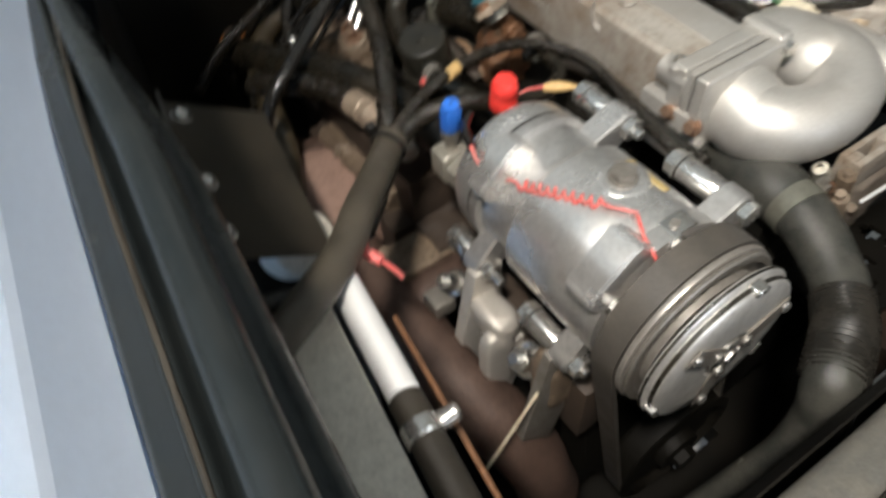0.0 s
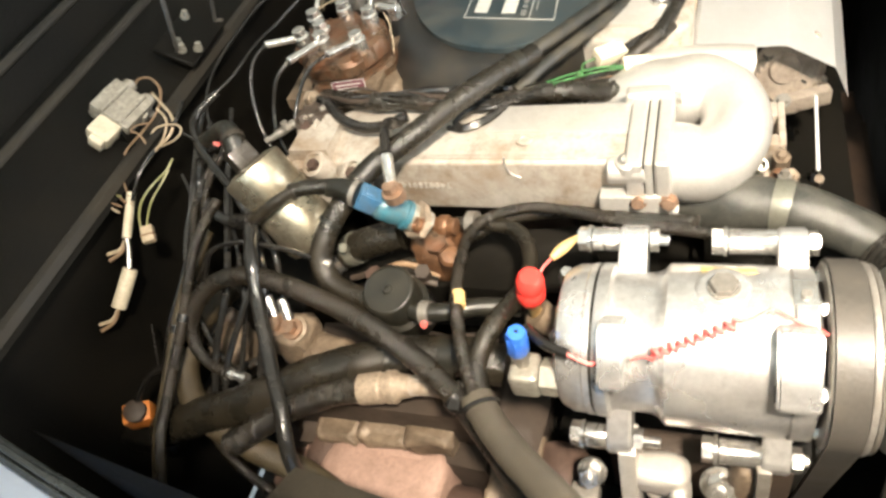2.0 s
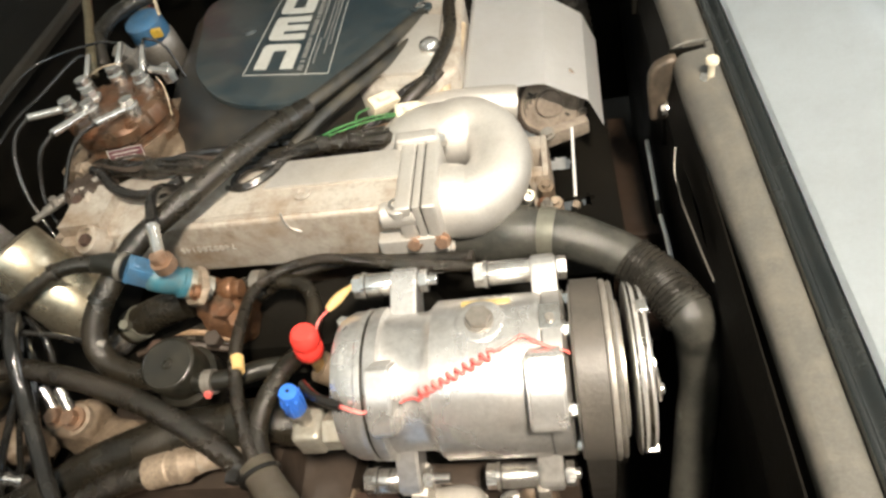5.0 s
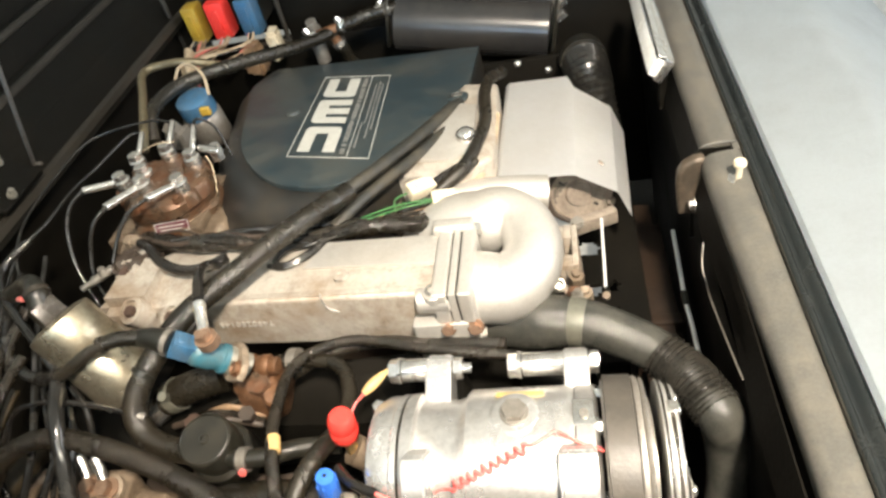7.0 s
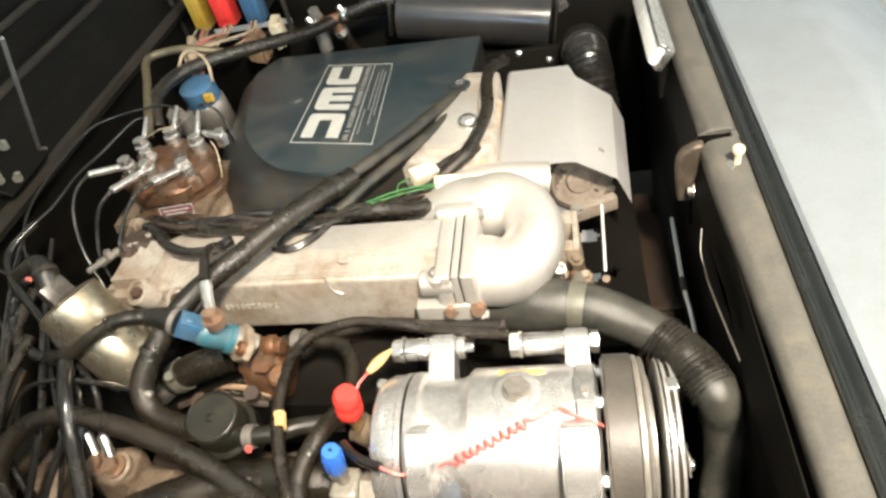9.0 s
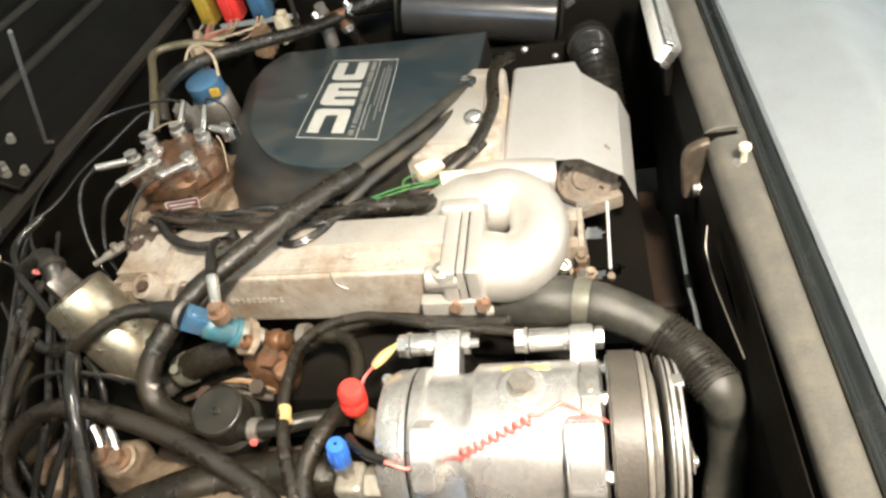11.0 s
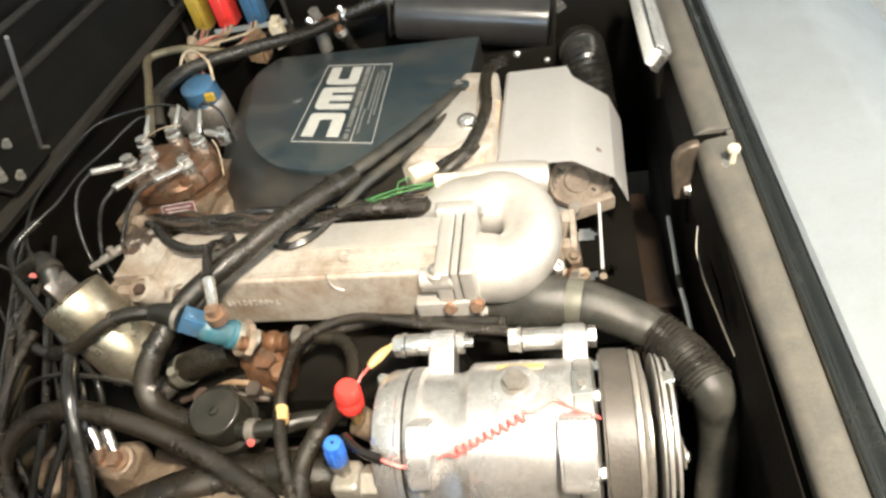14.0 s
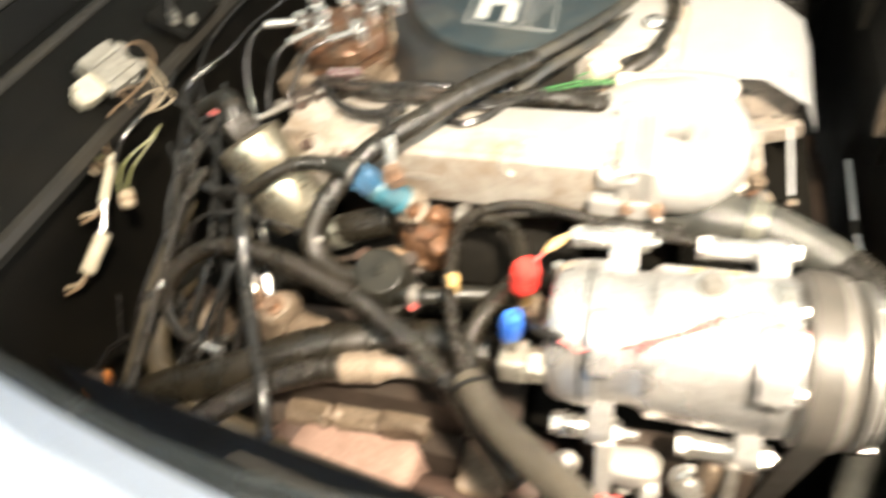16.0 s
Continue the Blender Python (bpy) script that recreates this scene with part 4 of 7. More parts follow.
part("side_casting", lump((0.010, -0.085, 0.600), (0.040, -0.050, 0.676), 0.5, 0.15, 40, 5), CASTING, brk, sharp=80)
part("pivot_bolt", lathe([(0.0105, 0), (0.0105, 0.003), (0.0095, 0.004), (0, 0.0042)], along((-0.047, -0.080, 0.618), (-0.047, -0.094, 0.635)), 24), STEEL_DULL, brk)
for x, y, z, size in ((-0.101, -0.094, 0.650, 0.0088), (0.003, -0.090, 0.650, 0.0112)):
    part("bolt", merge(merge(hexhead((x, y + 0.012, z - 0.012), (x, y, z), size), rod((x, y + 0.002, z - 0.002), (x - 0.001, y - 0.004, z + 0.004), size * 0.5)), lathe([(size * 1.45, 0), (size * 1.45, 0.003), (size, 0.004)], along((x, y + 0.014, z - 0.014), (x, y, z)), 22)), STEEL, brk)
part("pale_rod", rod((0.036, -0.095, 0.648), (0.036, -0.150, 0.560), 0.0014, 8), CREAM, brk, "thin pale rod")
part("tie_bar", box((-0.12, -0.108, 0.604), (-0.095, -0.085, 0.622), 0.003), STEEL_DULL, brk)

# drive belt
belt = bmesh.new()
ring = []
R1, R2, c2 = 0.0708, 0.075, Vector((0.06, 0.44))
for k in range(33):
    aa = radians(-12 + 204 * k / 32)
    ring.append((CY + R1 * math.cos(aa), CZ + R1 * math.sin(aa)))
for k in range(17):
    aa = radians(192 + 156 * k / 16)
    ring.append((c2.x + R2 * math.cos(aa), c2.y + R2 * math.sin(aa)))
rows = []
for yy, zz in ring:
    cc = Vector((CY, CZ)) if zz > 0.6 else c2
    n2 = (Vector((yy, zz)) - cc).normalized()
    rows.append([belt.verts.new((x, yy + n2.x * o, zz + n2.y * o)) for x, o in ((0.0675, -0.004), (0.0675, 0.0), (0.0885, 0.0), (0.0885, -0.004))])
for i in range(len(rows)):
    aRow, bRow = rows[i], rows[(i + 1) % len(rows)]
    for k in range(4):
        belt.faces.new((aRow[k], aRow[(k + 1) % 4], bRow[(k + 1) % 4], bRow[k]))
bmesh.ops.recalc_face_normals(belt, faces=belt.faces)
db = thing("drive_belt", "worn brown-black drive belt running on the compressor pulley", "belt", (0.078, 0.03, 0.60))
part("belt_band", belt, RUBBER_BELT, db)
part("belt_rib", tube([(0.0692, CY + 0.0645 * math.cos(radians(d)), CZ + 0.0645 * math.sin(radians(d))) for d in range(5, 176, 10)], 0.0009, 6, 2), RUBBER, db, "dark worn groove line on the belt")
cp = thing("crank_pulley", "crank pulley low in the bay, coloured black as in shade", "pulley", (0.078, 0.06, 0.36))
CPM = along((0, 0.06, 0.44), (1, 0.06, 0.44))
# pulley metal is coloured near-black in place of a shadow cast over it
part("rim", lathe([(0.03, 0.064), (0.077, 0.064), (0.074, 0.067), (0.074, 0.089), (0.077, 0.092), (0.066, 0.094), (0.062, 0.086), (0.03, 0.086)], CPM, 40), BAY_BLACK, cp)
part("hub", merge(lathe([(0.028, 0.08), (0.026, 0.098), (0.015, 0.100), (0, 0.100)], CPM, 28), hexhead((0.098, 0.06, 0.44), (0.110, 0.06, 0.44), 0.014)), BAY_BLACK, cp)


# ---- intake manifold and throttle elbow ----
man = thing("intake_manifold", "dusty cast-aluminium intake manifold runner with bolted flange", "intake manifold", (-0.25, 0.19, 0.72))
part("runner", prism([(-0.425, 0.172), (-0.395, 0.160), (-0.075, 0.150), (-0.075, 0.236), (-0.20, 0.240), (-0.31, 0.245), (-0.40, 0.250), (-0.43, 0.232)], 0.716, 0.786, 0.006, None, 3), ALU_TAN, man)
part("top_rib", prism([(-0.30, 0.160), (-0.07, 0.1535), (-0.07, 0.162), (-0.285, 0.1665)], 0.783, 0.7874, 0.0012), ALU_TAN, man)
part("web_patch", prism([(-0.23, 0.198), (-0.075, 0.190), (-0.075, 0.232), (-0.21, 0.236)], 0.784, 0.7885, 0.0014), ALU_PALE, man)
part("flange", box((-0.084, 0.138, 0.712), (-0.0682, 0.238, 0.794), 0.003, 3), ALU_PALE, man)
part("gasket", box((-0.0682, 0.140, 0.714), (-0.0668, 0.236, 0.7915), 0), PLASTIC, man)
part("spacer_plate", box((-0.0668, 0.138, 0.712), (-0.0598, 0.238, 0.794), 0.0012, 2), ALU_PALE, man)
part("top_bar", box((-0.091, 0.229, 0.770), (-0.047, 0.246, 0.7985), 0.005, 3), ALU_PALE, man)
part("flange_ear", merge(rod((-0.100, 0.149, 0.778), (-0.066, 0.149, 0.778), 0.0125), rod((-0.082, 0.148, 0.780), (-0.082, 0.148, 0.791), 0.0115)), ALU_PALE, man)
part("runner_foot", box((-0.11, 0.135, 0.70), (-0.052, 0.165, 0.755), 0.005, 2), ALU_PALE, man)
for x, y, z, dz in ((-0.183, 0.182, 0.7880, 1), (-0.150, 0.1545, 0.742, 0)):
    d = (0, 0, 1) if dz else (0, -1, 0)
    part("casting_boss", lathe([(0.0085, 0), (0.0080, 0.002), (0.0045, 0.0022), (0.004, 0.0008), (0, 0.0008)], along((x, y, z), (x + d[0], y + d[1], z + d[2])), 24), ALU_TAN, man)
part("cast_arc", tube([(-0.1969, 0.1520, 0.7943), (-0.1983, 0.1520, 0.7844), (-0.1951, 0.1520, 0.7731), (-0.1855, 0.1520, 0.7662)], 0.0009, 6), ALU_PALE, man)
num = bpy.data.curves.new("casting_number", "FONT")
num.body, num.size, num.extrude, num.space_character = "7400280145", 0.0108, 0.0008, 1.18
num_ob = bpy.data.objects.new("casting_number", num)
num_me = bpy.data.meshes.new_from_object(num_ob)
num_bm = bmesh.new()
num_bm.from_mesh(num_me)
num_bm.transform(Matrix.Translation((-0.2640, 0.1553, 0.7560)) @ Matrix(((-1, 0, 0, 0), (0.032, 0, -1, 0), (0, -1, 0, 0), (0, 0, 0, 1))))
bpy.data.objects.remove(num_ob)
part("casting_number", num_bm, ALU_PALE, man, "raised casting number")
part("flange_screw", lathe([(0.0080, 0), (0.0080, 0.004), (0.0050, 0.0042), (0.0045, 0.002), (0, 0.002)], along((-0.082, 0.148, 0.789), (-0.082, 0.148, 1)), 24), STEEL, man)
for x, y, z in ((-0.074, 0.1335, 0.749), (-0.047, 0.1335, 0.748)):
    part("foot_bolt", merge(lathe([(0.0085, 0), (0.0085, 0.002)], along((x, y + 0.004, z), (x, -1, z + 0.5)), 22), hexhead((x, y + 0.003, z), (x, y - 0.004, z + 0.003), 0.0062)), COPPER, man)
# end casting where the runner turns down
part("end_lobe", blob((-0.455, 0.150, 0.715), (-0.385, 0.235, 0.800), 0.06, 22, 6), ALU_TAN, man, sharp=80)
for x, y, z in ((-0.411, 0.152, 0.792), (-0.365, 0.147, 0.784), (-0.438, 0.205, 0.800)):
    part("lobe_boss", lathe([(0.0165, -0.02), (0.0150, 0.0), (0.011, 0.001), (0.0105, -0.004), (0, -0.004)], along((x, y, z), (x - 0.2, y - 0.4, z + 0.8)), 22), ALU_TAN, man)
    part("lobe_bolt", hexhead((x, y, z - 0.004), (x - 0.001, y - 0.002, z + 0.002), 0.0068), RUST_PINK, man)

elb = thing("throttle_elbow", "pale sand-cast aluminium swan-neck elbow on the manifold", "elbow", (-0.02, 0.24, 0.70))
bend = []
for k in range(15):
    aa = radians(-90 + 205 * k / 14)
    bend.append((-0.027 + 0.0365 * math.cos(aa), 0.2385 + 0.0490 * math.sin(aa), 0.750 + 0.006 * math.sin(aa)))
part("swan_neck", tube([(-0.062, 0.189, 0.747), (-0.046, 0.190, 0.748), *bend, (-0.085, 0.287, 0.746), (-0.118, 0.280, 0.715)], lambda t: 0.0375 - 0.0055 * math.sin(math.pi * t) ** 2, 32, 5), ALU_PALE, elb)
part("gasket", box((-0.0598, 0.140, 0.714), (-0.0584, 0.236, 0.7915), 0), PLASTIC, elb)
part("neck_flange", box((-0.0584, 0.138, 0.714), (-0.0450, 0.238, 0.794), 0.003, 3), ALU_PALE, elb)
for y, z in ((0.2375, 0.787), (0.150, 0.722)):
    part("flange_bolt", merge(rod((-0.088, y, z), (-0.046, y, z), 0.0055), hexhead((-0.047, y, z), (-0.0395, y, z), 0.0072)), STEEL, elb)
part("outlet_pipe", tube([(-0.105, 0.345, 0.738), (-0.06, 0.352, 0.738), (-0.01, 0.356, 0.734), (0.025, 0.358, 0.728)], 0.022, 20), ALU_PALE, elb, "pale outlet pipe under the shield")

# second runner under the cover
m2 = thing("rear_intake_runner", "pale cast intake runner partly hidden under the cover", "intake manifold", (-0.1, 0.42, 0.70))
part("runner", prism([(-0.165, 0.372), (-0.075, 0.352), (-0.035, 0.385), (-0.035, 0.56), (-0.085, 0.57)], 0.70, 0.772, 0.008, None, 3), ALU_TAN, m2)
part("raised_pad", prism([(-0.135, 0.388), (-0.085, 0.380), (-0.06, 0.40), (-0.06, 0.50), (-0.09, 0.51)], 0.771, 0.778, 0.003), ALU_PALE, m2)
part("domed_bolt", lathe([(0.0135, 0), (0.0135, 0.004), (0.0115, 0.009), (0.006, 0.0125), (0, 0.013)], Matrix.Translation((-0.0705, 0.425, 0.777)), 28), STEEL, m2)

# ---- dark blue moulded cover with the printed panel ----
CT = Matrix(((1, 0, 0, 0), (0, 1, 0, 0.38), (0, -0.17, 1, 0.80), (0, 0, 0, 1)))  # plan y from 0.38 onto the sloping top
cov = thing("air_filter_cover", "dusty dark blue-black moulded engine cover with a printed panel", "cover", (-0.28, 0.5, 0.70))
top = [(-0.078, 0.365), (-0.30, 0.385), (-0.444, 0.400), (-0.462, 0.32), (-0.435, 0.226), (-0.388, 0.080), (-0.340, -0.002), (-0.296, -0.048), (-0.262, -0.066), (-0.222, -0.076), (-0.184, -0.056), (-0.144, 0.020), (-0.100, 0.118), (-0.078, 0.150)]
ring_top = smooth_ring(top, 5, (0, 1, 2, 13))
part("top_shell", prism([(p.x, p.y) for p in ring_top], -0.016, 0.0, 0.006, CT, 3), COVER, cov)
foot = [(-0.076, 0.366), (-0.30, 0.388), (-0.480, 0.406), (-0.505, 0.32), (-0.485, 0.225), (-0.444, 0.060), (-0.404, -0.030), (-0.356, -0.086), (-0.300, -0.112), (-0.228, -0.118), (-0.180, -0.066), (-0.142, 0.017), (-0.097, 0.115), (-0.076, 0.149)]
ring_foot = smooth_ring(foot, 5, (0, 1, 2, 13))
sk = bmesh.new()
loops = []
for k in range(8):
    a = min(k, 6) / 6 * math.pi / 2
    h = -0.007 - 0.070 * (1 - math.cos(a)) - (0.030 if k == 7 else 0.0)
    loops.append([sk.verts.new(CT @ Vector((p.x + (q.x - p.x) * math.sin(a), p.y + (q.y - p.y) * math.sin(a), h))) for p, q in zip(ring_top, ring_foot)])
for la, lb in zip(loops, loops[1:]):
    for i in range(len(la)):
        j = (i + 1) % len(la)
        sk.faces.new((la[i], la[j], lb[j], lb[i]))
bmesh.ops.recalc_face_normals(sk, faces=sk.faces)
part("lower_skirt", sk, SKIRT_SHADE, cov, "grimy lower skirt, coloured black as the shaded side of the cover")
part("skirt_rim", tube([CT @ Vector((p.x - 0.004, p.y - 0.004, -0.104)) for p in ring_foot[15:46]], 0.0032, 10, 2), WORN, cov, "worn brown rim")
part("edge_lip", tube([CT @ Vector(p) for p in ((-0.205, -0.104, -0.010), (-0.190, -0.080, -0.004), (-0.172, -0.050, -0.003), (-0.134, 0.026, -0.003), (-0.098, 0.112, -0.003), (-0.086, 0.136, -0.004))], 0.0078, 12), GRIMY_LIP, cov)
part("edge_lip", tube([CT @ Vector(p) for p in ((-0.205, -0.125, -0.030), (-0.182, -0.090, -0.020), (-0.158, -0.050, -0.016), (-0.122, 0.026, -0.016), (-0.086, 0.108, -0.016), (-0.070, 0.150, -0.014))], 0.0068, 12), GRIMY_LIP, cov)
part("front_lip", tube([(-0.3447, 0.3342, 0.770), (-0.3199, 0.3313, 0.776), (-0.2954, 0.3316, 0.781), (-0.2720, 0.3332, 0.785), (-0.2597, 0.3357, 0.786)], 0.0042, 12), SLEEVE, cov, "glossy rolled front lip")
part("fixing_tab", lathe([(0.015, -0.014), (0.015, 0.0015), (0.0135, 0.0025), (0, 0.0025)], CT @ Matrix.Translation((-0.090, 0.150, 0.0)), 24), COVER, cov)
part("grommet", lathe([(0.0035, 0.0025), (0.0075, 0.0025), (0.0085, 0.0042), (0.0062, 0.0052), (0.0035, 0.0040)], CT @ Matrix.Translation((-0.090, 0.150, 0.0)), 24, True), STEEL, cov)
part("knob", lathe([(0.011, 0), (0.0095, 0.004), (0.004, 0.0055), (0, 0.0055)], CT @ Matrix.Translation((-0.340, 0.170, -0.0005)), 20), COVER, cov)
# printed panel: own axes along the print, u across and v along
PO, PU, PV = Vector((-0.299, 0.018)), Vector((0.118, -0.034)), Vector((-0.030, 0.296))


def uv(u, v):
    w = PO + PU * u + PV * v
    return (w.x, w.y)


def stroke(rows, h=0.0011):
    """Flat printed bars from (u0, v0, u1, v1)."""
    bm = bmesh.new()
    for u0, v0, u1, v1 in rows:
        merge(bm, prism([uv(u0, v0), uv(u1, v0), uv(u1, v1), uv(u0, v1)], 0.0002, h, 0))
    bm.transform(CT)
    return bm


e = 0.006
part("print_frame", stroke([(0, 0, 1, e * 0.5), (0, 1 - e * 0.5, 1, 1), (0, 0, e, 1), (1 - e, 0, 1, 1), (0.735, 0, 0.735 + e, 1)]), PRINT, cov)


def rounded(poly, r_out, r_in, h=0.0013):
    """A flat printed shape in u, v whose corners marked 1 (outer) or 2 (inner) are rounded."""
    pts = []
    for i, (u, v, kind) in enumerate(poly):
        if not kind:
            pts.append(uv(u, v))
            continue
        r = r_out if kind == 1 else r_in
        c = Vector(uv(u, v))
        a = (Vector(uv(*poly[i - 1][:2])) - c).normalized() * r
        b = (Vector(uv(*poly[(i + 1) % len(poly)][:2])) - c).normalized() * r
        for k in range(7):
            t = k / 6
            pts.append(tuple(c + a * (1 - t) ** 2 + b * t ** 2))
    bm = prism(pts, 0.0002, h, 0)
    bmesh.ops.triangulate(bm, faces=[f for f in bm.faces if len(f.verts) > 4])
    bm.transform(CT)
    return bm


def arch_mark(v0, v1, s0, s1):
    """An arch: two bars from v0 to the spine between s0 and s1."""
    return [(0.10, v0, 0), (0.10, s1, 1), (0.57, s1, 1), (0.57, v0, 0), (0.42, v0, 0), (0.42, s0, 2), (0.25, s0, 2), (0.25, v0, 0)]


part("print_emblem", rounded(arch_mark(0.055, 0.315, 0.245, 0.315), 0.011, 0.004), PRINT, cov, "silver printed block emblem")
part("print_emblem", rounded([(0.57, 0.365, 0), (0.10, 0.365, 1), (0.10, 0.650, 1), (0.57, 0.650, 0), (0.57, 0.585, 0), (0.27, 0.585, 0), (0.27, 0.540, 0), (0.57, 0.540, 0), (0.57, 0.475, 0), (0.27, 0.475, 0), (0.27, 0.430, 0), (0.57, 0.430, 0)], 0.011, 0.004), PRINT, cov, "silver printed block emblem")
part("print_emblem", rounded(arch_mark(0.960, 0.700, 0.770, 0.700), 0.011, 0.004), PRINT, cov, "silver printed block emblem")
rows = []
v = 0.04
while v < 0.95:
    w = random.uniform(0.014, 0.024)
    rows += [(0.630, v, 0.690, v + 0.005), (0.630, v + w - 0.004, 0.690, v + w)]
    bar = random.choice((0.630, 0.657, 0.682))
    rows.append((bar, v, bar + 0.010, v + w))
    v += w + random.choice((0.009, 0.009, 0.009, 0.028))
part("print_line", stroke(rows), PRINT_FINE, cov)
rows = []
for u0, v0, v1 in ((0.785, 0.10, 0.34), (0.825, 0.36, 0.86), (0.875, 0.20, 0.88), (0.920, 0.30, 0.86)):
    v = v0
    while v < v1:
        w = random.uniform(0.010, 0.035)
        rows.append((u0, v, u0 + 0.014, v + w))
        v += w + 0.008
part("print_notice", stroke(rows), PRINT_FINE, cov)

# ---- heat shield and the machine below it ----
sh = thing("heat_shield", "folded bare sheet-metal heat shield", "heat shield", (0.04, 0.48, 0.70))
PS = [(-0.040, 0.690), (-0.037, 0.742), (-0.032, 0.746), (0.052, 0.745), (0.060, 0.7435), (0.108, 0.712), (0.124, 0.676)]
sm = bmesh.new()
r0 = [sm.verts.new((x, 0.366 + 0.012 * (i == 0) - 0.006 * (i == 6), z)) for i, (x, z) in enumerate(PS)]
r1 = [sm.verts.new((x + 0.008, 0.575 + 0.03 * (i < 4) - 0.012 * max(0, i - 4), z - 0.004)) for i, (x, z) in enumerate(PS)]
for i in range(len(PS) - 1):
    sm.faces.new((r0[i], r0[i + 1], r1[i + 1], r1[i]))
bmesh.ops.solidify(sm, geom=sm.faces[:], thickness=0.0012)
bmesh.ops.recalc_face_normals(sm, faces=sm.faces)
part("folded_sheet", sm, SHIELD, sh, sharp=12)
part("edge_return", box((-0.044, 0.375, 0.700), (-0.038, 0.56, 0.744), 0.001), ALU_TAN, sh)
alt = thing("alternator", "dusty grey alternator with slotted end under the shield", "alternator", (0.07, 0.42, 0.60))
AM = along((0.062, 0.400, 0.690), (0.085, 0.20, 0.760))
part("housing", lathe([(0.040, -0.09), (0.046, -0.08), (0.046, -0.012), (0.043, 0.0), (0.036, 0.004), (0.034, 0.0015), (0.018, 0.0015), (0.016, 0.006), (0, 0.007)], AM, 36), ALT_DUSTY, alt)
for k in range(6):
    arc = [AM @ Vector((r * math.cos(a), r * math.sin(a), 0.0016)) for r in (0.0205 + 0.0022 * k,) for a in [2.2 + 0.12 * k + 0.16 * q for q in range(4 + k % 2)]]
    part("slot", tube(arc, 0.0007, 6, 3), PLASTIC, alt, "dark curved cooling slot")
for k, a0 in enumerate((0.9, 4.0, 5.4)):
    part("slot", box((-0.0012, 0.0235, 0.0013), (0.0014 + 0.0006 * k, 0.0300, 0.0020), 0, 1, AM @ Matrix.Rotation(a0, 4, "Z")), PLASTIC, alt, "dark cooling slot")
for k in range(5):
    part("rim_lug", box((-0.004, 0.0385, -0.006), (0.004, 0.0480, 0.0045), 0.0015, 2, AM @ Matrix.Rotation(k * 1.257 + 0.5, 4, "Z")), ALT_DUSTY, alt)
part("clamp_ring", tube([AM @ Vector((0.040 * math.cos(a), 0.040 * math.sin(a), 0.004)) for a in (0.2, 0.9, 1.6, 2.3, 3.0, 3.7, 4.4)], 0.0035, 8), GRIME_SHADE, alt)
part("mounting_arm", box((0.0, -0.007, -0.014), (0.056, 0.007, 0.006), 0.003, 2, pose(0.052, 0.338, 0.690, 0, 0, 20)), ALT_DUSTY, alt)
part("arm_bolt", merge(lathe([(0.0085, 0), (0.0085, 0.002)], along((0.057, 0.334, 0.696), (0.057, 0.32, 0.74)), 18), hexhead((0.057, 0.3335, 0.697), (0.057, 0.331, 0.704), 0.0064)), STEEL_DULL, alt)
part("pulley_lump", lump((0.026, 0.225, 0.60), (0.058, 0.342, 0.692), 0.55, 0.3, 70, 8), ALT_DUSTY, alt, sharp=80)
part("slotted_bracket", merge(merge(box((0.0345, 0.240, 0.688), (0.0405, 0.306, 0.720), 0.0015), box((0.0495, 0.240, 0.688), (0.0560, 0.306, 0.720), 0.0015)), merge(box((0.0405, 0.240, 0.688), (0.0495, 0.256, 0.720), 0.0015), box((0.0405, 0.284, 0.688), (0.0495, 0.306, 0.720), 0.0015))), ALU_TAN, alt, "dusty bracket with an open slot")
part("slot_bolt", hexhead((0.045, 0.268, 0.680), (0.045, 0.262, 0.705), 0.0055), CASTING_PALE, alt)
for x, y, z, mt in ((0.052, 0.236, 0.712, CASTING), (0.049, 0.215, 0.708, RUSTY), (0.060, 0.222, 0.700, CASTING_PALE)):
    part("stud", merge(hexhead((x, y, z - 0.022), (x, y - 0.004, z), 0.0088), rod((x, y - 0.003, z - 0.004), (x, y - 0.006, z + 0.006), 0.0045)), mt, alt)
part("bright_pipe_end", lathe([(0.0075, 0), (0.0085, 0.002), (0.0085, 0.010), (0.0060, 0.012), (0.0060, 0.022), (0.0042, 0.022), (0.0042, 0.010)], along((0.031, 0.232, 0.698), (0.034, 0.215, 0.718)), 20), FITTING, alt, "worn pipe end")
web = bmesh.new()
openings = ((0.071, 0.315, 0.010), (0.096, 0.319, 0.009), (0.090, 0.279, 0.008), (0.104, 0.258, 0.010), (0.068, 0.394, 0.016), (0.120, 0.246, 0.007))
cell, grid = 0.005, {}
for a in range(18):
    for b in range(73):
        x, y = 0.050 + cell * a, 0.200 + cell * b
        grid[a, b] = web.verts.new((x + 0.0016 * noise.noise(Vector((a * 1.7, b * 1.3, 0))), y + 0.0016 * noise.noise(Vector((a * 1.1, b * 1.9, 5))), 0.597))
for a in range(17):
    for b in range(72):
        x, y = 0.050 + cell * (a + 0.5), 0.200 + cell * (b + 0.5)
        rough_edge = 0.004 * noise.noise(Vector((x * 160, y * 160, 2)))
        if all(math.hypot(x - u, y - v) > r + rough_edge for u, v, r in openings):
            web.faces.new((grid[a, b], grid[a + 1, b], grid[a + 1, b + 1], grid[a, b + 1]))
bmesh.ops.delete(web, geom=[v for v in web.verts if not v.link_faces], context="VERTS")
bmesh.ops.solidify(web, geom=web.faces[:], thickness=0.006)
part("webbed_bracket", web, BAY_BLACK, alt, "black webbed bracket with ragged openings")
dip = thing("dipstick_rod", "thin bright rod standing behind the coolant hose", "rod", (0.085, 0.24, 0.66))
part("shaft", rod((0.085, 0.311, 0.720), (0.081, 0.204, 0.720), 0.0017, 10), SHIELD, dip)
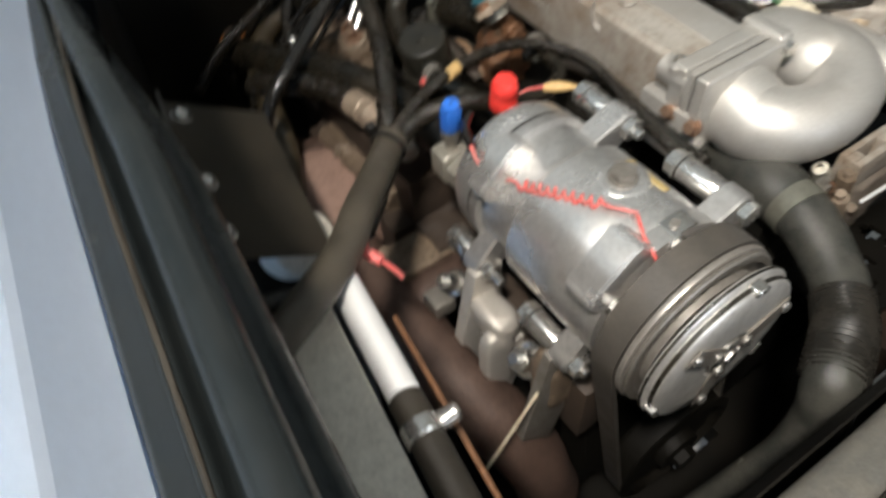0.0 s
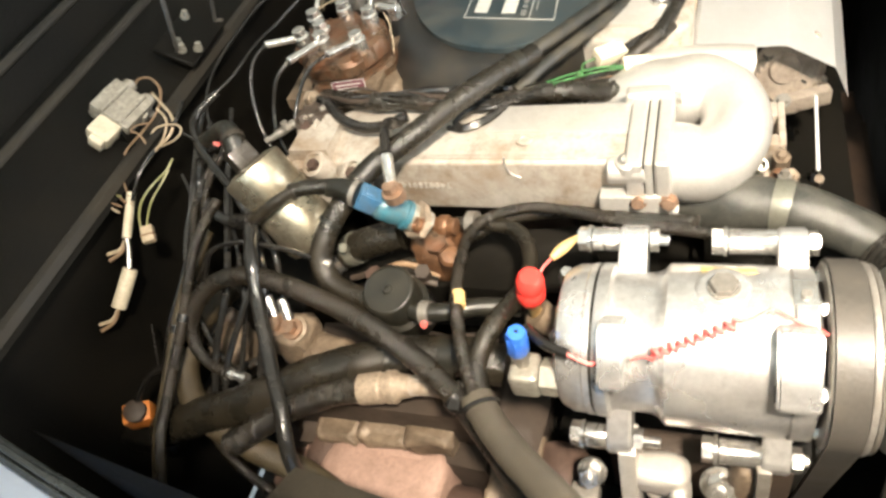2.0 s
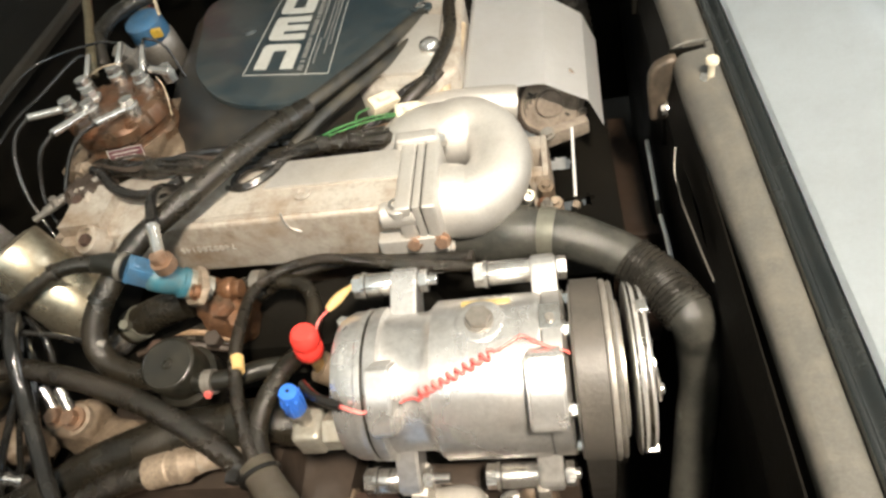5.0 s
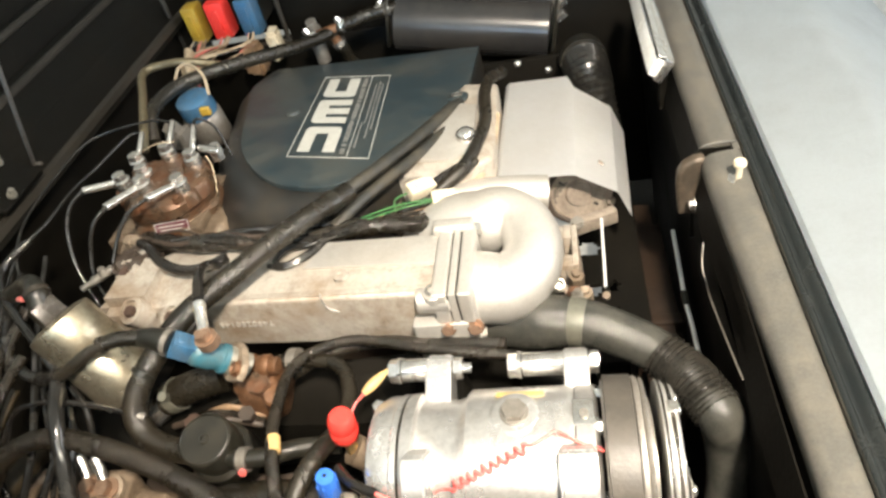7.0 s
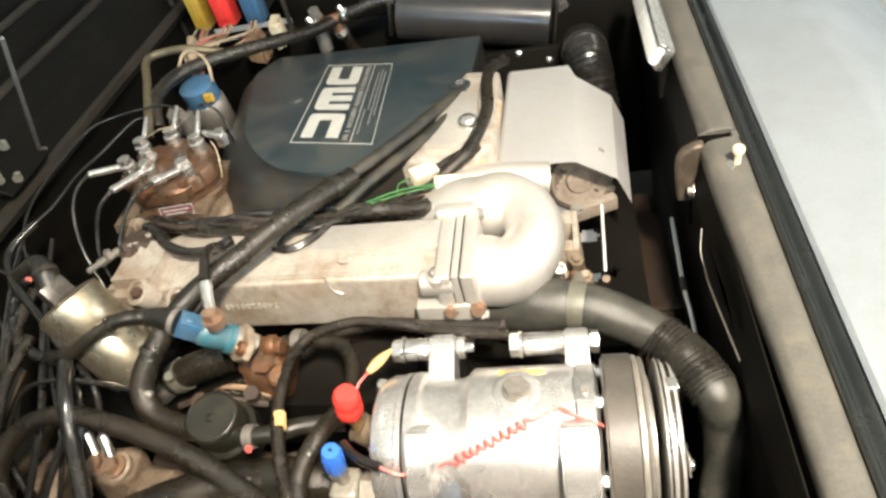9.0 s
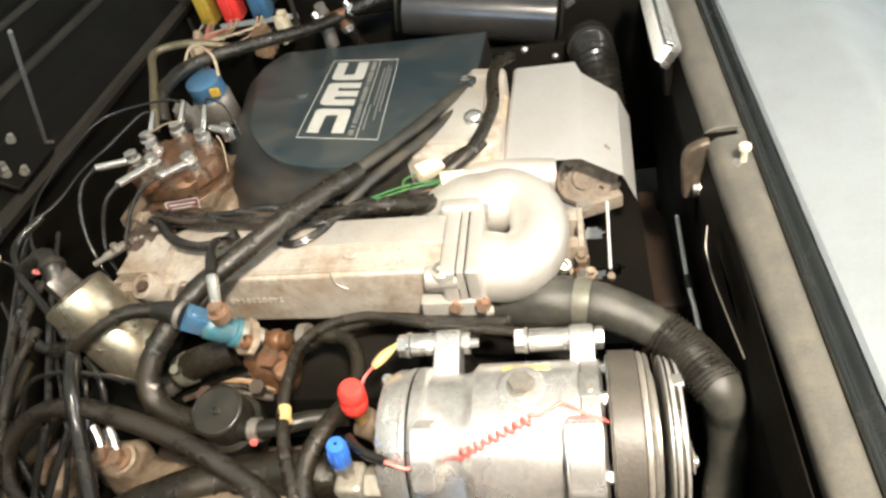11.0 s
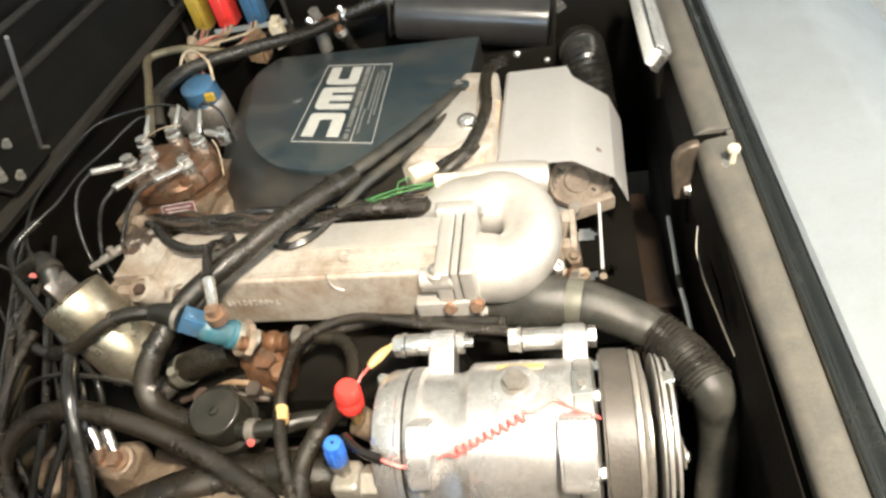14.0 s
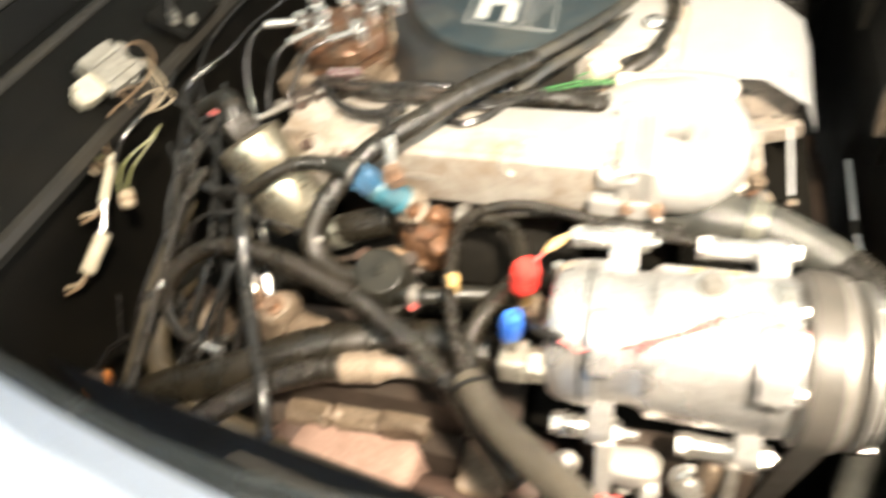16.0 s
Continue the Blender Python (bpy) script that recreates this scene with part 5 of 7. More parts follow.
part("end_bolt", hexhead((0.081, 0.197, 0.712), (0.081, 0.191, 0.722), 0.0046), CASTING, dip)
cbl = thing("release_cable_rod", "thin white rod linkage beside the rear rail", "rod", (0.18, 0.3, 0.59))
part("upper_rod", tube([(0.1808, 0.410, 0.600), (0.1790, 0.350, 0.600), (0.1772, 0.296, 0.600)], 0.0029, 8), SHIELD, cbl)
part("lower_rod", tube([(0.1770, 0.278, 0.600), (0.1785, 0.230, 0.600), (0.178, 0.12, 0.595)], 0.0029, 8), SHIELD, cbl)
part("joint", rod((0.1773, 0.298, 0.600), (0.1770, 0.276, 0.600), 0.0044, 12), PLASTIC, cbl)

# ---- coolant hose ----
ch = thing("coolant_hose", "thick grey-black coolant hose with steel clip and ribbed sleeve", "hose", (0.05, 0.16, 0.68))
part("hose", tube([(-0.050, 0.200, 0.690), (-0.010, 0.182, 0.700), (0.030, 0.172, 0.708), (0.060, 0.166, 0.708), (0.100, 0.150, 0.701), (0.135, 0.124, 0.696), (0.157, 0.088, 0.694), (0.1690, 0.066, 0.690), (0.1770, 0.064, 0.650), (0.1795, 0.052, 0.606), (0.1740, 0.030, 0.568), (0.1680, 0.004, 0.536), (0.160, -0.028, 0.505), (0.15, -0.07, 0.46), (0.14, -0.12, 0.40)], lambda t: 0.0226 - 0.0030 * t + 0.0022 * max(0.0, min(1.0, (0.36 - t) * 8)) + 0.0055 * max(0.0, min(1.0, (0.185 - t) * 14)), 24, 8, 0.03), COOLANT, ch)
part("ribbed_sleeve", tube([(0.127, 0.131, 0.697), (0.145, 0.111, 0.6945), (0.157, 0.089, 0.6945), (0.1680, 0.068, 0.691)], 0.0243, 24, 11, 0, 1, 0.0024), SLEEVE_GREY, ch, "black ribbed sleeve")
part("hose_clip", tube([(0.043, 0.1694, 0.7087), (0.050, 0.1680, 0.7088), (0.057, 0.1666, 0.7083)], 0.0258, 28, 3), BAND, ch, "flat steel hose clip")
part("clip_screw", merge(box((0.046, 0.188, 0.716), (0.058, 0.196, 0.726), 0.002), hexhead((0.052, 0.192, 0.724), (0.052, 0.193, 0.731), 0.004)), STEEL_DULL, ch)

# ---- hoses and cables across the engine ----


def hose(name, label, pts, r, mat, base=None, wobble=0.04, seg=16, extra=()):
    t = thing(name, label, "hose", base or tuple(pts[len(pts) // 2]))
    part("hose", tube(pts, r, seg, 8, wobble, seed=len(name)), mat, t)
    for nm, bm, m2_, lab in extra:
        part(nm, bm, m2_, t, lab)
    return t


hose("breather_hose", "thick black rubber breather hose running diagonally over the manifold", [(-0.296, 0.006, 0.750), (-0.325, 0.010, 0.753), (-0.350, 0.020, 0.760), (-0.3605, 0.036, 0.776), (-0.352, 0.058, 0.795), (-0.336, 0.087, 0.809), (-0.316, 0.117, 0.819), (-0.281, 0.156, 0.825), (-0.246, 0.202, 0.827), (-0.216, 0.245, 0.823), (-0.199, 0.276, 0.815), (-0.190, 0.292, 0.811)], 0.0112, RUBBER, seg=20, extra=(("hose_band", tube([(-0.352, 0.060, 0.797), (-0.3495, 0.064, 0.7992)], 0.0119, 20), PLASTIC, "narrow moulded band"), ("end_clip", tube([(-0.207, 0.262, 0.8185), (-0.201, 0.272, 0.816)], 0.0128, 20), PLASTIC, "black clip at the hose end")))
hose("heater_hose", "long dusty black hose looping down beside the engine", [(-0.458, -0.0605, 0.700), (-0.4621, -0.0596, 0.7000), (-0.4846, -0.0550, 0.706), (-0.5048, -0.0428, 0.718), (-0.5092, -0.0231, 0.738), (-0.4917, -0.0058, 0.760), (-0.4626, 0.0049, 0.775), (-0.4242, 0.006, 0.782), (-0.3767, -0.0040, 0.783), (-0.322, -0.0205, 0.780), (-0.272, -0.0405, 0.775), (-0.222, -0.0665, 0.766), (-0.190, -0.088, 0.750), (-0.160, -0.115, 0.735), (-0.125, -0.150, 0.735)], lambda t: 0.0058 + 0.0036 * min(1.0, max(0.0, (t - 0.16) * 5)), RUBBER_GREY, extra=(("end_ferrule", lathe([(0.0045, 0), (0.0062, 0.001), (0.0062, 0.012), (0.0048, 0.0135), (0.0048, 0.022), (0.0066, 0.023), (0.0066, 0.029)], along((-0.470, -0.0583, 0.7015), (-0.435, -0.064, 0.698)), 18), STEEL, "bright end ferrule"), ("tie_strap", tube([(-0.198, -0.0825, 0.755), (-0.194, -0.0855, 0.7525)], 0.0112, 18), WIRE_BLACK, "black tie strap")))
hose("pressure_hose", "dusty ribbed hose with a tan band beside the compressor", [(0.045, 0.100, 0.722), (0.01, 0.105, 0.735), (-0.02, 0.106, 0.742), (-0.059, 0.105, 0.750), (-0.105, 0.113, 0.752), (-0.165, 0.126, 0.752), (-0.205, 0.114, 0.754), (-0.222, 0.085, 0.762), (-0.219, 0.045, 0.772), (-0.211, 0.000, 0.778), (-0.198, -0.040, 0.776), (-0.183, -0.073, 0.772), (-0.168, -0.098, 0.768), (-0.140, -0.125, 0.770), (-0.105, -0.155, 0.785), (-0.062, -0.190, 0.800), (-0.025, -0.230, 0.818), (-0.02, -0.262, 0.80)], lambda t: 0.0048 + 0.0010 * min(1.0, max(0.0, t - 0.35) * 2.4) + 0.0004, RUBBER_GREY, extra=(("cream_band", tube([(-0.2098, 0.002, 0.7782), (-0.2055, -0.012, 0.7780)], 0.0062, 18), TAN, "tan marking band"),))
hose("suction_hose", "thick dusty black hose looping behind the service ports", [(-0.249, 0.112, 0.742), (-0.215, 0.110, 0.744), (-0.187, 0.104, 0.745), (-0.170, 0.085, 0.746), (-0.160, 0.050, 0.752), (-0.160, 0.015, 0.764), (-0.170, -0.018, 0.774), (-0.180, -0.053, 0.770), (-0.172, -0.085, 0.764), (-0.150, -0.110, 0.760), (-0.120, -0.140, 0.768), (-0.085, -0.178, 0.785), (-0.045, -0.215, 0.800), (-0.055, -0.262, 0.800)], lambda t: 0.0072 + 0.0012 * min(1.0, max(0.0, (t - 0.25) * 5)), RUBBER, extra=(("clip_band", tube([(-0.236, 0.1115, 0.743), (-0.226, 0.1108, 0.7435)], 0.0130, 18), STEEL_DULL, "dull steel hose clip"),))
hose("return_hose", "dark thin hose behind the pressure hose", [(-0.02, 0.128, 0.730), (-0.09, 0.132, 0.732), (-0.15, 0.136, 0.735), (-0.20, 0.122, 0.738), (-0.235, 0.10, 0.735)], 0.0065, RUBBER_GREY)
hsl = thing("hose_sleeve", "dusty braided sleeve round two hoses", "hose sleeve", (-0.105, -0.156, 0.785))
part("braid", tube([(-0.172, -0.092, 0.768), (-0.152, -0.114, 0.768), (-0.132, -0.133, 0.773), (-0.105, -0.156, 0.785), (-0.062, -0.192, 0.800), (-0.025, -0.232, 0.818), (-0.02, -0.264, 0.80)], 0.0128, 20, 10, 0.05), BRAID, hsl)
part("end_fold", tube([(-0.1735, -0.0900, 0.768), (-0.1690, -0.0955, 0.768)], 0.0137, 20), BRAID, hsl, "frayed folded end")
tie = thing("cable_tie", "black cable tie binding the hoses", "cable tie", (-0.173, -0.096, 0.77))
part("strap", tube([(-0.1700, -0.095, 0.767), (-0.1685, -0.0975, 0.7665)], 0.0165, 18), WIRE_BLACK, tie)
part("tie_head", box((-0.190, -0.106, 0.772), (-0.181, -0.097, 0.781), 0.0012), WIRE_BLACK, tie)
hose("large_lower_hose", "large grimy black hose low beside the cylinder head", [(-0.560, -0.105, 0.64), (-0.5415, -0.1041, 0.655), (-0.493, -0.1001, 0.678), (-0.4404, -0.0896, 0.694), (-0.3944, -0.0726, 0.704), (-0.3567, -0.0546, 0.711), (-0.3147, -0.0406, 0.714), (-0.269, -0.0275, 0.714), (-0.2183, -0.0227, 0.711), (-0.18, -0.020, 0.70)], 0.0195, RUBBER, wobble=0.05, seg=22, extra=(("clip_band", tube([(-0.236, -0.0245, 0.7125), (-0.222, -0.0230, 0.7115)], 0.0206, 24), PLASTIC, "dark hose clip"),))
lp = hose("crimped_pipe", "black hose with pale crimped alloy sleeve", [(-0.44, -0.125, 0.68), (-0.385, -0.092, 0.700), (-0.340, -0.073, 0.708), (-0.304, -0.064, 0.711)], 0.0130, RUBBER_GREY)
part("crimp_sleeve", lathe([(0.0125, 0), (0.0150, 0.001), (0.0150, 0.022), (0.0138, 0.0235), (0.0138, 0.027), (0.0155, 0.0285), (0.0155, 0.036), (0.0120, 0.040), (0.0105, 0.050)], along((-0.306, -0.0645, 0.711), (-0.25, -0.0565, 0.7145)), 28), CASTING_PALE, lp, "pale crimped alloy sleeve")
part("pipe_end", tube([(-0.262, -0.0580, 0.714), (-0.235, -0.055, 0.714), (-0.205, -0.058, 0.708)], 0.0095, 18), ALU_TAN, lp, "pale alloy pipe")
hose("glossy_cable_sleeve", "glossy black sleeved cable bundle hanging down the block", [(-0.448, 0.085, 0.812), (-0.432, 0.045, 0.803), (-0.4169, 0.0130, 0.800), (-0.4087, -0.0148, 0.778), (-0.3940, -0.0457, 0.762), (-0.3789, -0.0762, 0.748), (-0.3605, -0.1065, 0.737), (-0.3502, -0.1361, 0.715), (-0.345, -0.155, 0.67)], 0.0070, SLEEVE, extra=(("tape_band", tube([(-0.4315, 0.044, 0.8028), (-0.429, 0.036, 0.799)], 0.0080, 14), WIRE_BLACK, "black tape band"),))
SIDE = (
    ([(-0.50, 0.09, 0.80), (-0.5104, 0.040, 0.785), (-0.5108, -0.0235, 0.750), (-0.5128, -0.0599, 0.730), (-0.5156, -0.0954, 0.710), (-0.5171, -0.1312, 0.690), (-0.52, -0.17, 0.65)], 0.0056),
    ([(-0.52, 0.07, 0.77), (-0.522, 0.020, 0.760), (-0.5235, -0.030, 0.738), (-0.5245, -0.066, 0.718), (-0.527, -0.10, 0.698), (-0.528, -0.135, 0.675), (-0.53, -0.17, 0.64)], 0.0064),
    ([(-0.53, 0.05, 0.69), (-0.5350, -0.005, 0.702), (-0.5334, -0.0300, 0.700), (-0.5274, -0.0588, 0.690), (-0.5031, -0.0891, 0.680), (-0.466, -0.107, 0.670), (-0.4205, -0.1188, 0.660), (-0.37, -0.128, 0.645), (-0.31, -0.15, 0.62)], 0.0135),
    ([(-0.47, -0.02, 0.66), (-0.495, -0.055, 0.672), (-0.500, -0.085, 0.668), (-0.480, -0.112, 0.655), (-0.44, -0.135, 0.64), (-0.38, -0.155, 0.62)], 0.0052),
)
for pts, r in SIDE:
    hose("side_hose", "dusty olive-black hose hanging along the side of the bay", pts, r, HOSE_OLIVE if r > 0.006 else RUBBER_GREY, extra=(("tape_band", tube([pts[2], tuple(0.8 * p + 0.2 * q for p, q in zip(pts[2], pts[3]))], r + 0.0008, 14), WIRE_BLACK, "black tape band"),))

# ---- black capped valve with its pipe stub ----
bv = thing("breather_valve", "round black plastic valve cap with a side stub", "valve", (-0.283, 0.009, 0.70))
part("cap", lathe([(0.0225, -0.034), (0.0245, -0.032), (0.0252, -0.003), (0.0240, -0.0008), (0.0225, 0.0), (0.0218, -0.0010), (0.0050, -0.0010), (0.0038, 0.0006), (0.0026, 0.0006), (0.0022, -0.0006), (0, -0.0006)], pose(-0.283, 0.009, 0.768, 14, 3, 0), 40), PLASTIC, bv)
part("body", lathe([(0.024, -0.075), (0.029, -0.068), (0.029, -0.036), (0.0255, -0.033)], pose(-0.283, 0.009, 0.768, 14, 3, 0), 36), PLASTIC, bv)
part("side_stub", tube([(-0.262, 0.000, 0.748), (-0.245, -0.001, 0.749), (-0.222, 0.004, 0.747), (-0.200, 0.012, 0.744), (-0.165, 0.018, 0.738)], 0.0085, 14), PLASTIC, bv)
part("stub_clip", tube([(-0.252, -0.001, 0.749), (-0.243, -0.001, 0.749)], 0.0110, 18), STEEL_DULL, bv)
part("red_screw", lathe([(0.0036, 0), (0.0036, 0.003), (0, 0.004)], along((-0.246, -0.012, 0.748), (-0.246, -0.1, 0.78)), 16), WIRE_RED, bv)
part("rust_bolt", hexhead((-0.312, 0.040, 0.735), (-0.316, 0.040, 0.752), 0.0085), RUST_PINK, bv)

# ---- cold-start injector in its housing ----
inj = thing("cold_start_injector", "blue plastic injector bolted into a rusty housing", "injector", (-0.28, 0.085, 0.72))
iA, iB = Vector((-0.318, 0.076, 0.824)), Vector((-0.262, 0.094, 0.756))
IM = along(iA, iB)
part("connector", box((-0.0092, -0.0100, 0.002), (0.0092, 0.0100, 0.026), 0.0018, 2, IM), BLUE_DULL, inj)
part("connector_rib", box((-0.0060, -0.0125, 0.006), (0.0060, 0.0118, 0.016), 0.0012, 1, IM), BLUE_DULL, inj)
part("barrel", lathe([(0.0115, 0.022), (0.0145, 0.026), (0.0145, 0.044), (0.0130, 0.046), (0.0130, 0.051), (0.0148, 0.0525), (0.0148, 0.057)], IM, 28), TEAL, inj, "teal plastic barrel")
part("metal_seat", lathe([(0.0142, 0.056), (0.0142, 0.068), (0.0125, 0.070), (0.0125, 0.080)], IM, 28), FITTING, inj)
part("fixing_flange", prism([(-0.008, -0.030), (0.008, -0.030), (0.018, -0.008), (0.018, 0.008), (0.008, 0.031), (-0.008, 0.031), (-0.018, 0.008), (-0.018, -0.008)], 0.063, 0.071, 0.0025, IM @ Matrix.Rotation(radians(60), 4, "Z")), CASTING_PALE, inj)
for s in (-1, 1):
    p = IM @ Matrix.Rotation(radians(60), 4, "Z") @ Vector((0, 0.0225 * s, 0.063))
    p2 = IM @ Matrix.Rotation(radians(60), 4, "Z") @ Vector((0, 0.0225 * s, 0.056))
    part("flange_bolt", merge(lathe([(0.0068, 0), (0.0068, 0.005), (0.0045, 0.0055), (0.0036, 0.003), (0, 0.003)], along(p, p2), 20), lathe([(0.0085, -0.001), (0.0085, 0.001)], along(p, p2), 20)), RUST, inj)
part("banjo", merge(lathe([(0.0105, 0), (0.0105, 0.010)], along((-0.281, 0.080, 0.814), (-0.281, 0.078, 0.84)), 24), hexhead((-0.281, 0.079, 0.824), (-0.2812, 0.0785, 0.8325), 0.0078)), COPPER, inj, "coppery banjo bolt")
part("rusty_housing", lump((-0.296, 0.076, 0.680), (-0.248, 0.126, 0.748), 0.6, 0.22, 60, 11), RUST, inj, sharp=80)
part("brass_pipe", merge(merge(rod((-0.284, 0.104, 0.748), (-0.244, 0.101, 0.750), 0.0088), lathe([(0.0110, 0), (0.0116, 0.002), (0.0116, 0.008), (0.0105, 0.010)], along((-0.262, 0.1025, 0.749), (-0.1, 0.098, 0.752)), 22)), hexhead((-0.283, 0.104, 0.748), (-0.270, 0.103, 0.7485), 0.0125)), RUST, inj, "stained brass pipe")
part("rusty_hex", hexhead((-0.266, 0.090, 0.730), (-0.263, 0.084, 0.748), 0.0125), RUSTY, inj)
part("rusty_lug", merge(lathe([(0.011, 0), (0.0118, 0.012), (0.009, 0.016), (0, 0.017)], along((-0.254, 0.082, 0.720), (-0.246, 0.075, 0.745)), 20), rod((-0.262, 0.086, 0.70), (-0.254, 0.082, 0.722), 0.010)), RUST, inj)
part("grimy_nut", hexhead((-0.283, 0.070, 0.708), (-0.280, 0.066, 0.722), 0.0085), GRIME_SHADE, inj)
hs = thing("injector_feed_line", "black fuel line with crimped zinc end fitting", "fuel line", (-0.29, 0.1, 0.83))
part("crimp", lathe([(0.0040, 0), (0.0054, 0.001), (0.0054, 0.022), (0.0060, 0.0235), (0.0060, 0.030), (0.0040, 0.032)], along((-0.2815, 0.082, 0.829), (-0.293, 0.113, 0.842)), 18), STEEL, hs)
part("line", tube([(-0.292, 0.110, 0.841), (-0.301, 0.135, 0.842), (-0.311, 0.160, 0.834), (-0.318, 0.181, 0.820), (-0.318, 0.195, 0.806)], 0.0052, 12), WIRE_BLACK, hs)
wl = thing("injector_loom", "black rubber-booted wiring to the injector plug", "wire", (-0.40, 0.08, 0.80))
part("boot", tube([(-0.315, 0.077, 0.821), (-0.332, 0.080, 0.826), (-0.350, 0.082, 0.826)], lambda t: 0.0125 - 0.004 * t, 16), PLASTIC, wl)
part("boot_ring", tube([(-0.3165, 0.0775, 0.8215), (-0.321, 0.0783, 0.823)], 0.0136, 18), STEEL_DULL, wl, "dull metal clip ring")
part("loom", tube([(-0.345, 0.081, 0.8275), (-0.3655, 0.0776, 0.831), (-0.3802, 0.0728, 0.831)], 0.0076, 14, 8, 0.08), RUBBER, wl)
part("loom_collar", tube([(-0.3790, 0.0733, 0.831), (-0.3830, 0.0714, 0.8305)], 0.0084, 14), RUBBER_GREY, wl)
part("thin_loom", tube([(-0.381, 0.0725, 0.8308), (-0.3935, 0.0662, 0.828), (-0.4072, 0.0591, 0.822), (-0.4252, 0.0552, 0.812), (-0.4468, 0.058, 0.803)], 0.0060, 14, 8, 0.15), RUBBER, wl)
part("taped_joint", tube([(-0.432, 0.0556, 0.809), (-0.4468, 0.058, 0.803), (-0.462, 0.0625, 0.797)], 0.0082, 14, 8, 0.2), WIRE_BLACK, wl)

# ---- gold canister (control pressure regulator) ----
can = thing("fuel_canister", "yellow zinc-plated steel canister with a black plug", "canister", (-0.42, 0.09, 0.74))
GA, GB = Vector((-0.444, 0.104, 0.834)), Vector((-0.394, 0.080, 0.748))
GM = along(GA, GB)
part("shell", lathe([(0.022, -0.003), (0.0325, 0.0), (0.0335, 0.003), (0.0335, 0.036), (0.0325, 0.038), (0.0325, 0.041), (0.0335, 0.043), (0.0335, 0.092), (0.0315, 0.099), (0.020, 0.102), (0, 0.102)], GM, 48), GOLD, can)
part("band", lathe([(0.0338, 0.0365), (0.0352, 0.037), (0.0352, 0.0415), (0.0338, 0.042)], GM, 48, True), GOLD, can)
part("plug_socket", box((-0.013, -0.0115, -0.024), (0.013, 0.0115, 0.0), 0.003, 2, GM), DIRTY_PLUG, can, "dirty brown translucent plug socket")
for u in (-0.0065, 0.0065):
    part("plug_window", box((u - 0.004, -0.0122, -0.018), (u + 0.004, -0.0113, -0.008), 0.0003, 1, GM), PLASTIC, can)
part("plug_lip", box((-0.0145, -0.0130, -0.0045), (0.0145, 0.0130, -0.0015), 0.001, 1, GM), DIRTY_PLUG, can)
part("plug_boot", tube([GM @ Vector((0, 0, -0.020)), (-0.457, 0.116, 0.862), (-0.468, 0.128, 0.864), (-0.487, 0.134, 0.857), (-0.508, 0.133, 0.847)], lambda t: 0.0115 - 0.0045 * t, 16, 8, 0.08), PLASTIC, can)
part("boot_ring", tube([(-0.4555, 0.1145, 0.860), (-0.4585, 0.1185, 0.8625)], 0.0122, 18), DIRTY_PLUG, can, "shiny brown boot ring")
part("boot_end", tube([(-0.506, 0.1332, 0.848), (-0.510, 0.1325, 0.846)], 0.0082, 16), RUBBER_GREY, can)
part("red_seal", tube([(-0.488, 0.1215, 0.851), (-0.482, 0.1195, 0.852)], 0.0026, 10), WIRE_RED, can, "small red wire seal")
st = thing("coolant_stub", "short black hose with steel clips behind the valve", "hose", (-0.34, 0.09, 0.73))
part("stub", tube([(-0.375, 0.085, 0.722), (-0.345, 0.090, 0.735), (-0.305, 0.098, 0.742)], 0.0165, 20), RUBBER, st)
part("clip", merge(tube([(-0.368, 0.0865, 0.725), (-0.358, 0.088, 0.730)], 0.0180, 22), hexhead((-0.363, 0.075, 0.741), (-0.361, 0.070, 0.750), 0.0052)), BAND, st, "plated hose clip with its screw")
part("pipe", tube([(-0.40, 0.075, 0.705), (-0.372, 0.085, 0.723)], 0.014, 20), STEEL, st)
for i in range(4):
    solid("lead_strip", tube([(-0.36 + 0.012 * i, 0.058 + 0.004 * i, 0.715), (-0.32 + 0.01 * i, 0.062 + 0.006 * i, 0.722), (-0.27, 0.066 + 0.005 * i, 0.70)], 0.0035, 8), (GRIME_SHADE, RUBBER_GREY, WIRE_BROWN, RUBBER)[i], "dirty brown wiring lead tucked under the injector", "wire", "leads under the injector")
# twin pipe unions below the hose
un = thing("pipe_union", "pair of alloy pipe unions with copper washers on a casting", "pipe union", (-0.41, 0.0, 0.69))
part("casting", lump((-0.438, -0.026, 0.655), (-0.388, 0.020, 0.712), 0.6, 0.20, 44, 12), CASTING, un, sharp=80)
part("casting_arm", lump((-0.400, -0.034, 0.640), (-0.345, 0.006, 0.694), 0.6, 0.25, 44, 19), CASTING, un, sharp=80)
for x, y, z in ((-0.423, -0.006, 0.713), (-0.405, -0.008, 0.712)):
    part("union_seat", lathe([(0.0150, -0.010), (0.0150, -0.001), (0.0135, 0.0)], along((x, y, z), (x, y - 0.3, z + 1)), 22), CASTING_PALE, un)
    part("banjo_bolt", merge(lathe([(0.0115, 0), (0.0115, 0.003), (0.0095, 0.0035)], along((x, y, z), (x, y - 0.3, z + 1)), 22), hexhead((x, y - 0.001, z + 0.003), (x, y - 0.0035, z + 0.011), 0.0080)), COPPER, un)
    part("pipe_sleeve", rod((x - 0.004, y + 0.006, z + 0.006), (x - 0.0125, y + 0.022, z + 0.022), 0.0056, 16), STEEL, un)
    part("pipe", tube([(x - 0.0115, y + 0.020, z + 0.020), (x - 0.0140, y + 0.037, z + 0.037), (x - 0.019, y + 0.055, z + 0.056), (x - 0.029 - 0.012 * (x > -0.41), y + 0.078, z + 0.075), (x - 0.042 - 0.016 * (x > -0.41), y + 0.110, z + 0.085)], 0.0036, 10), WIRE_BLACK, un)
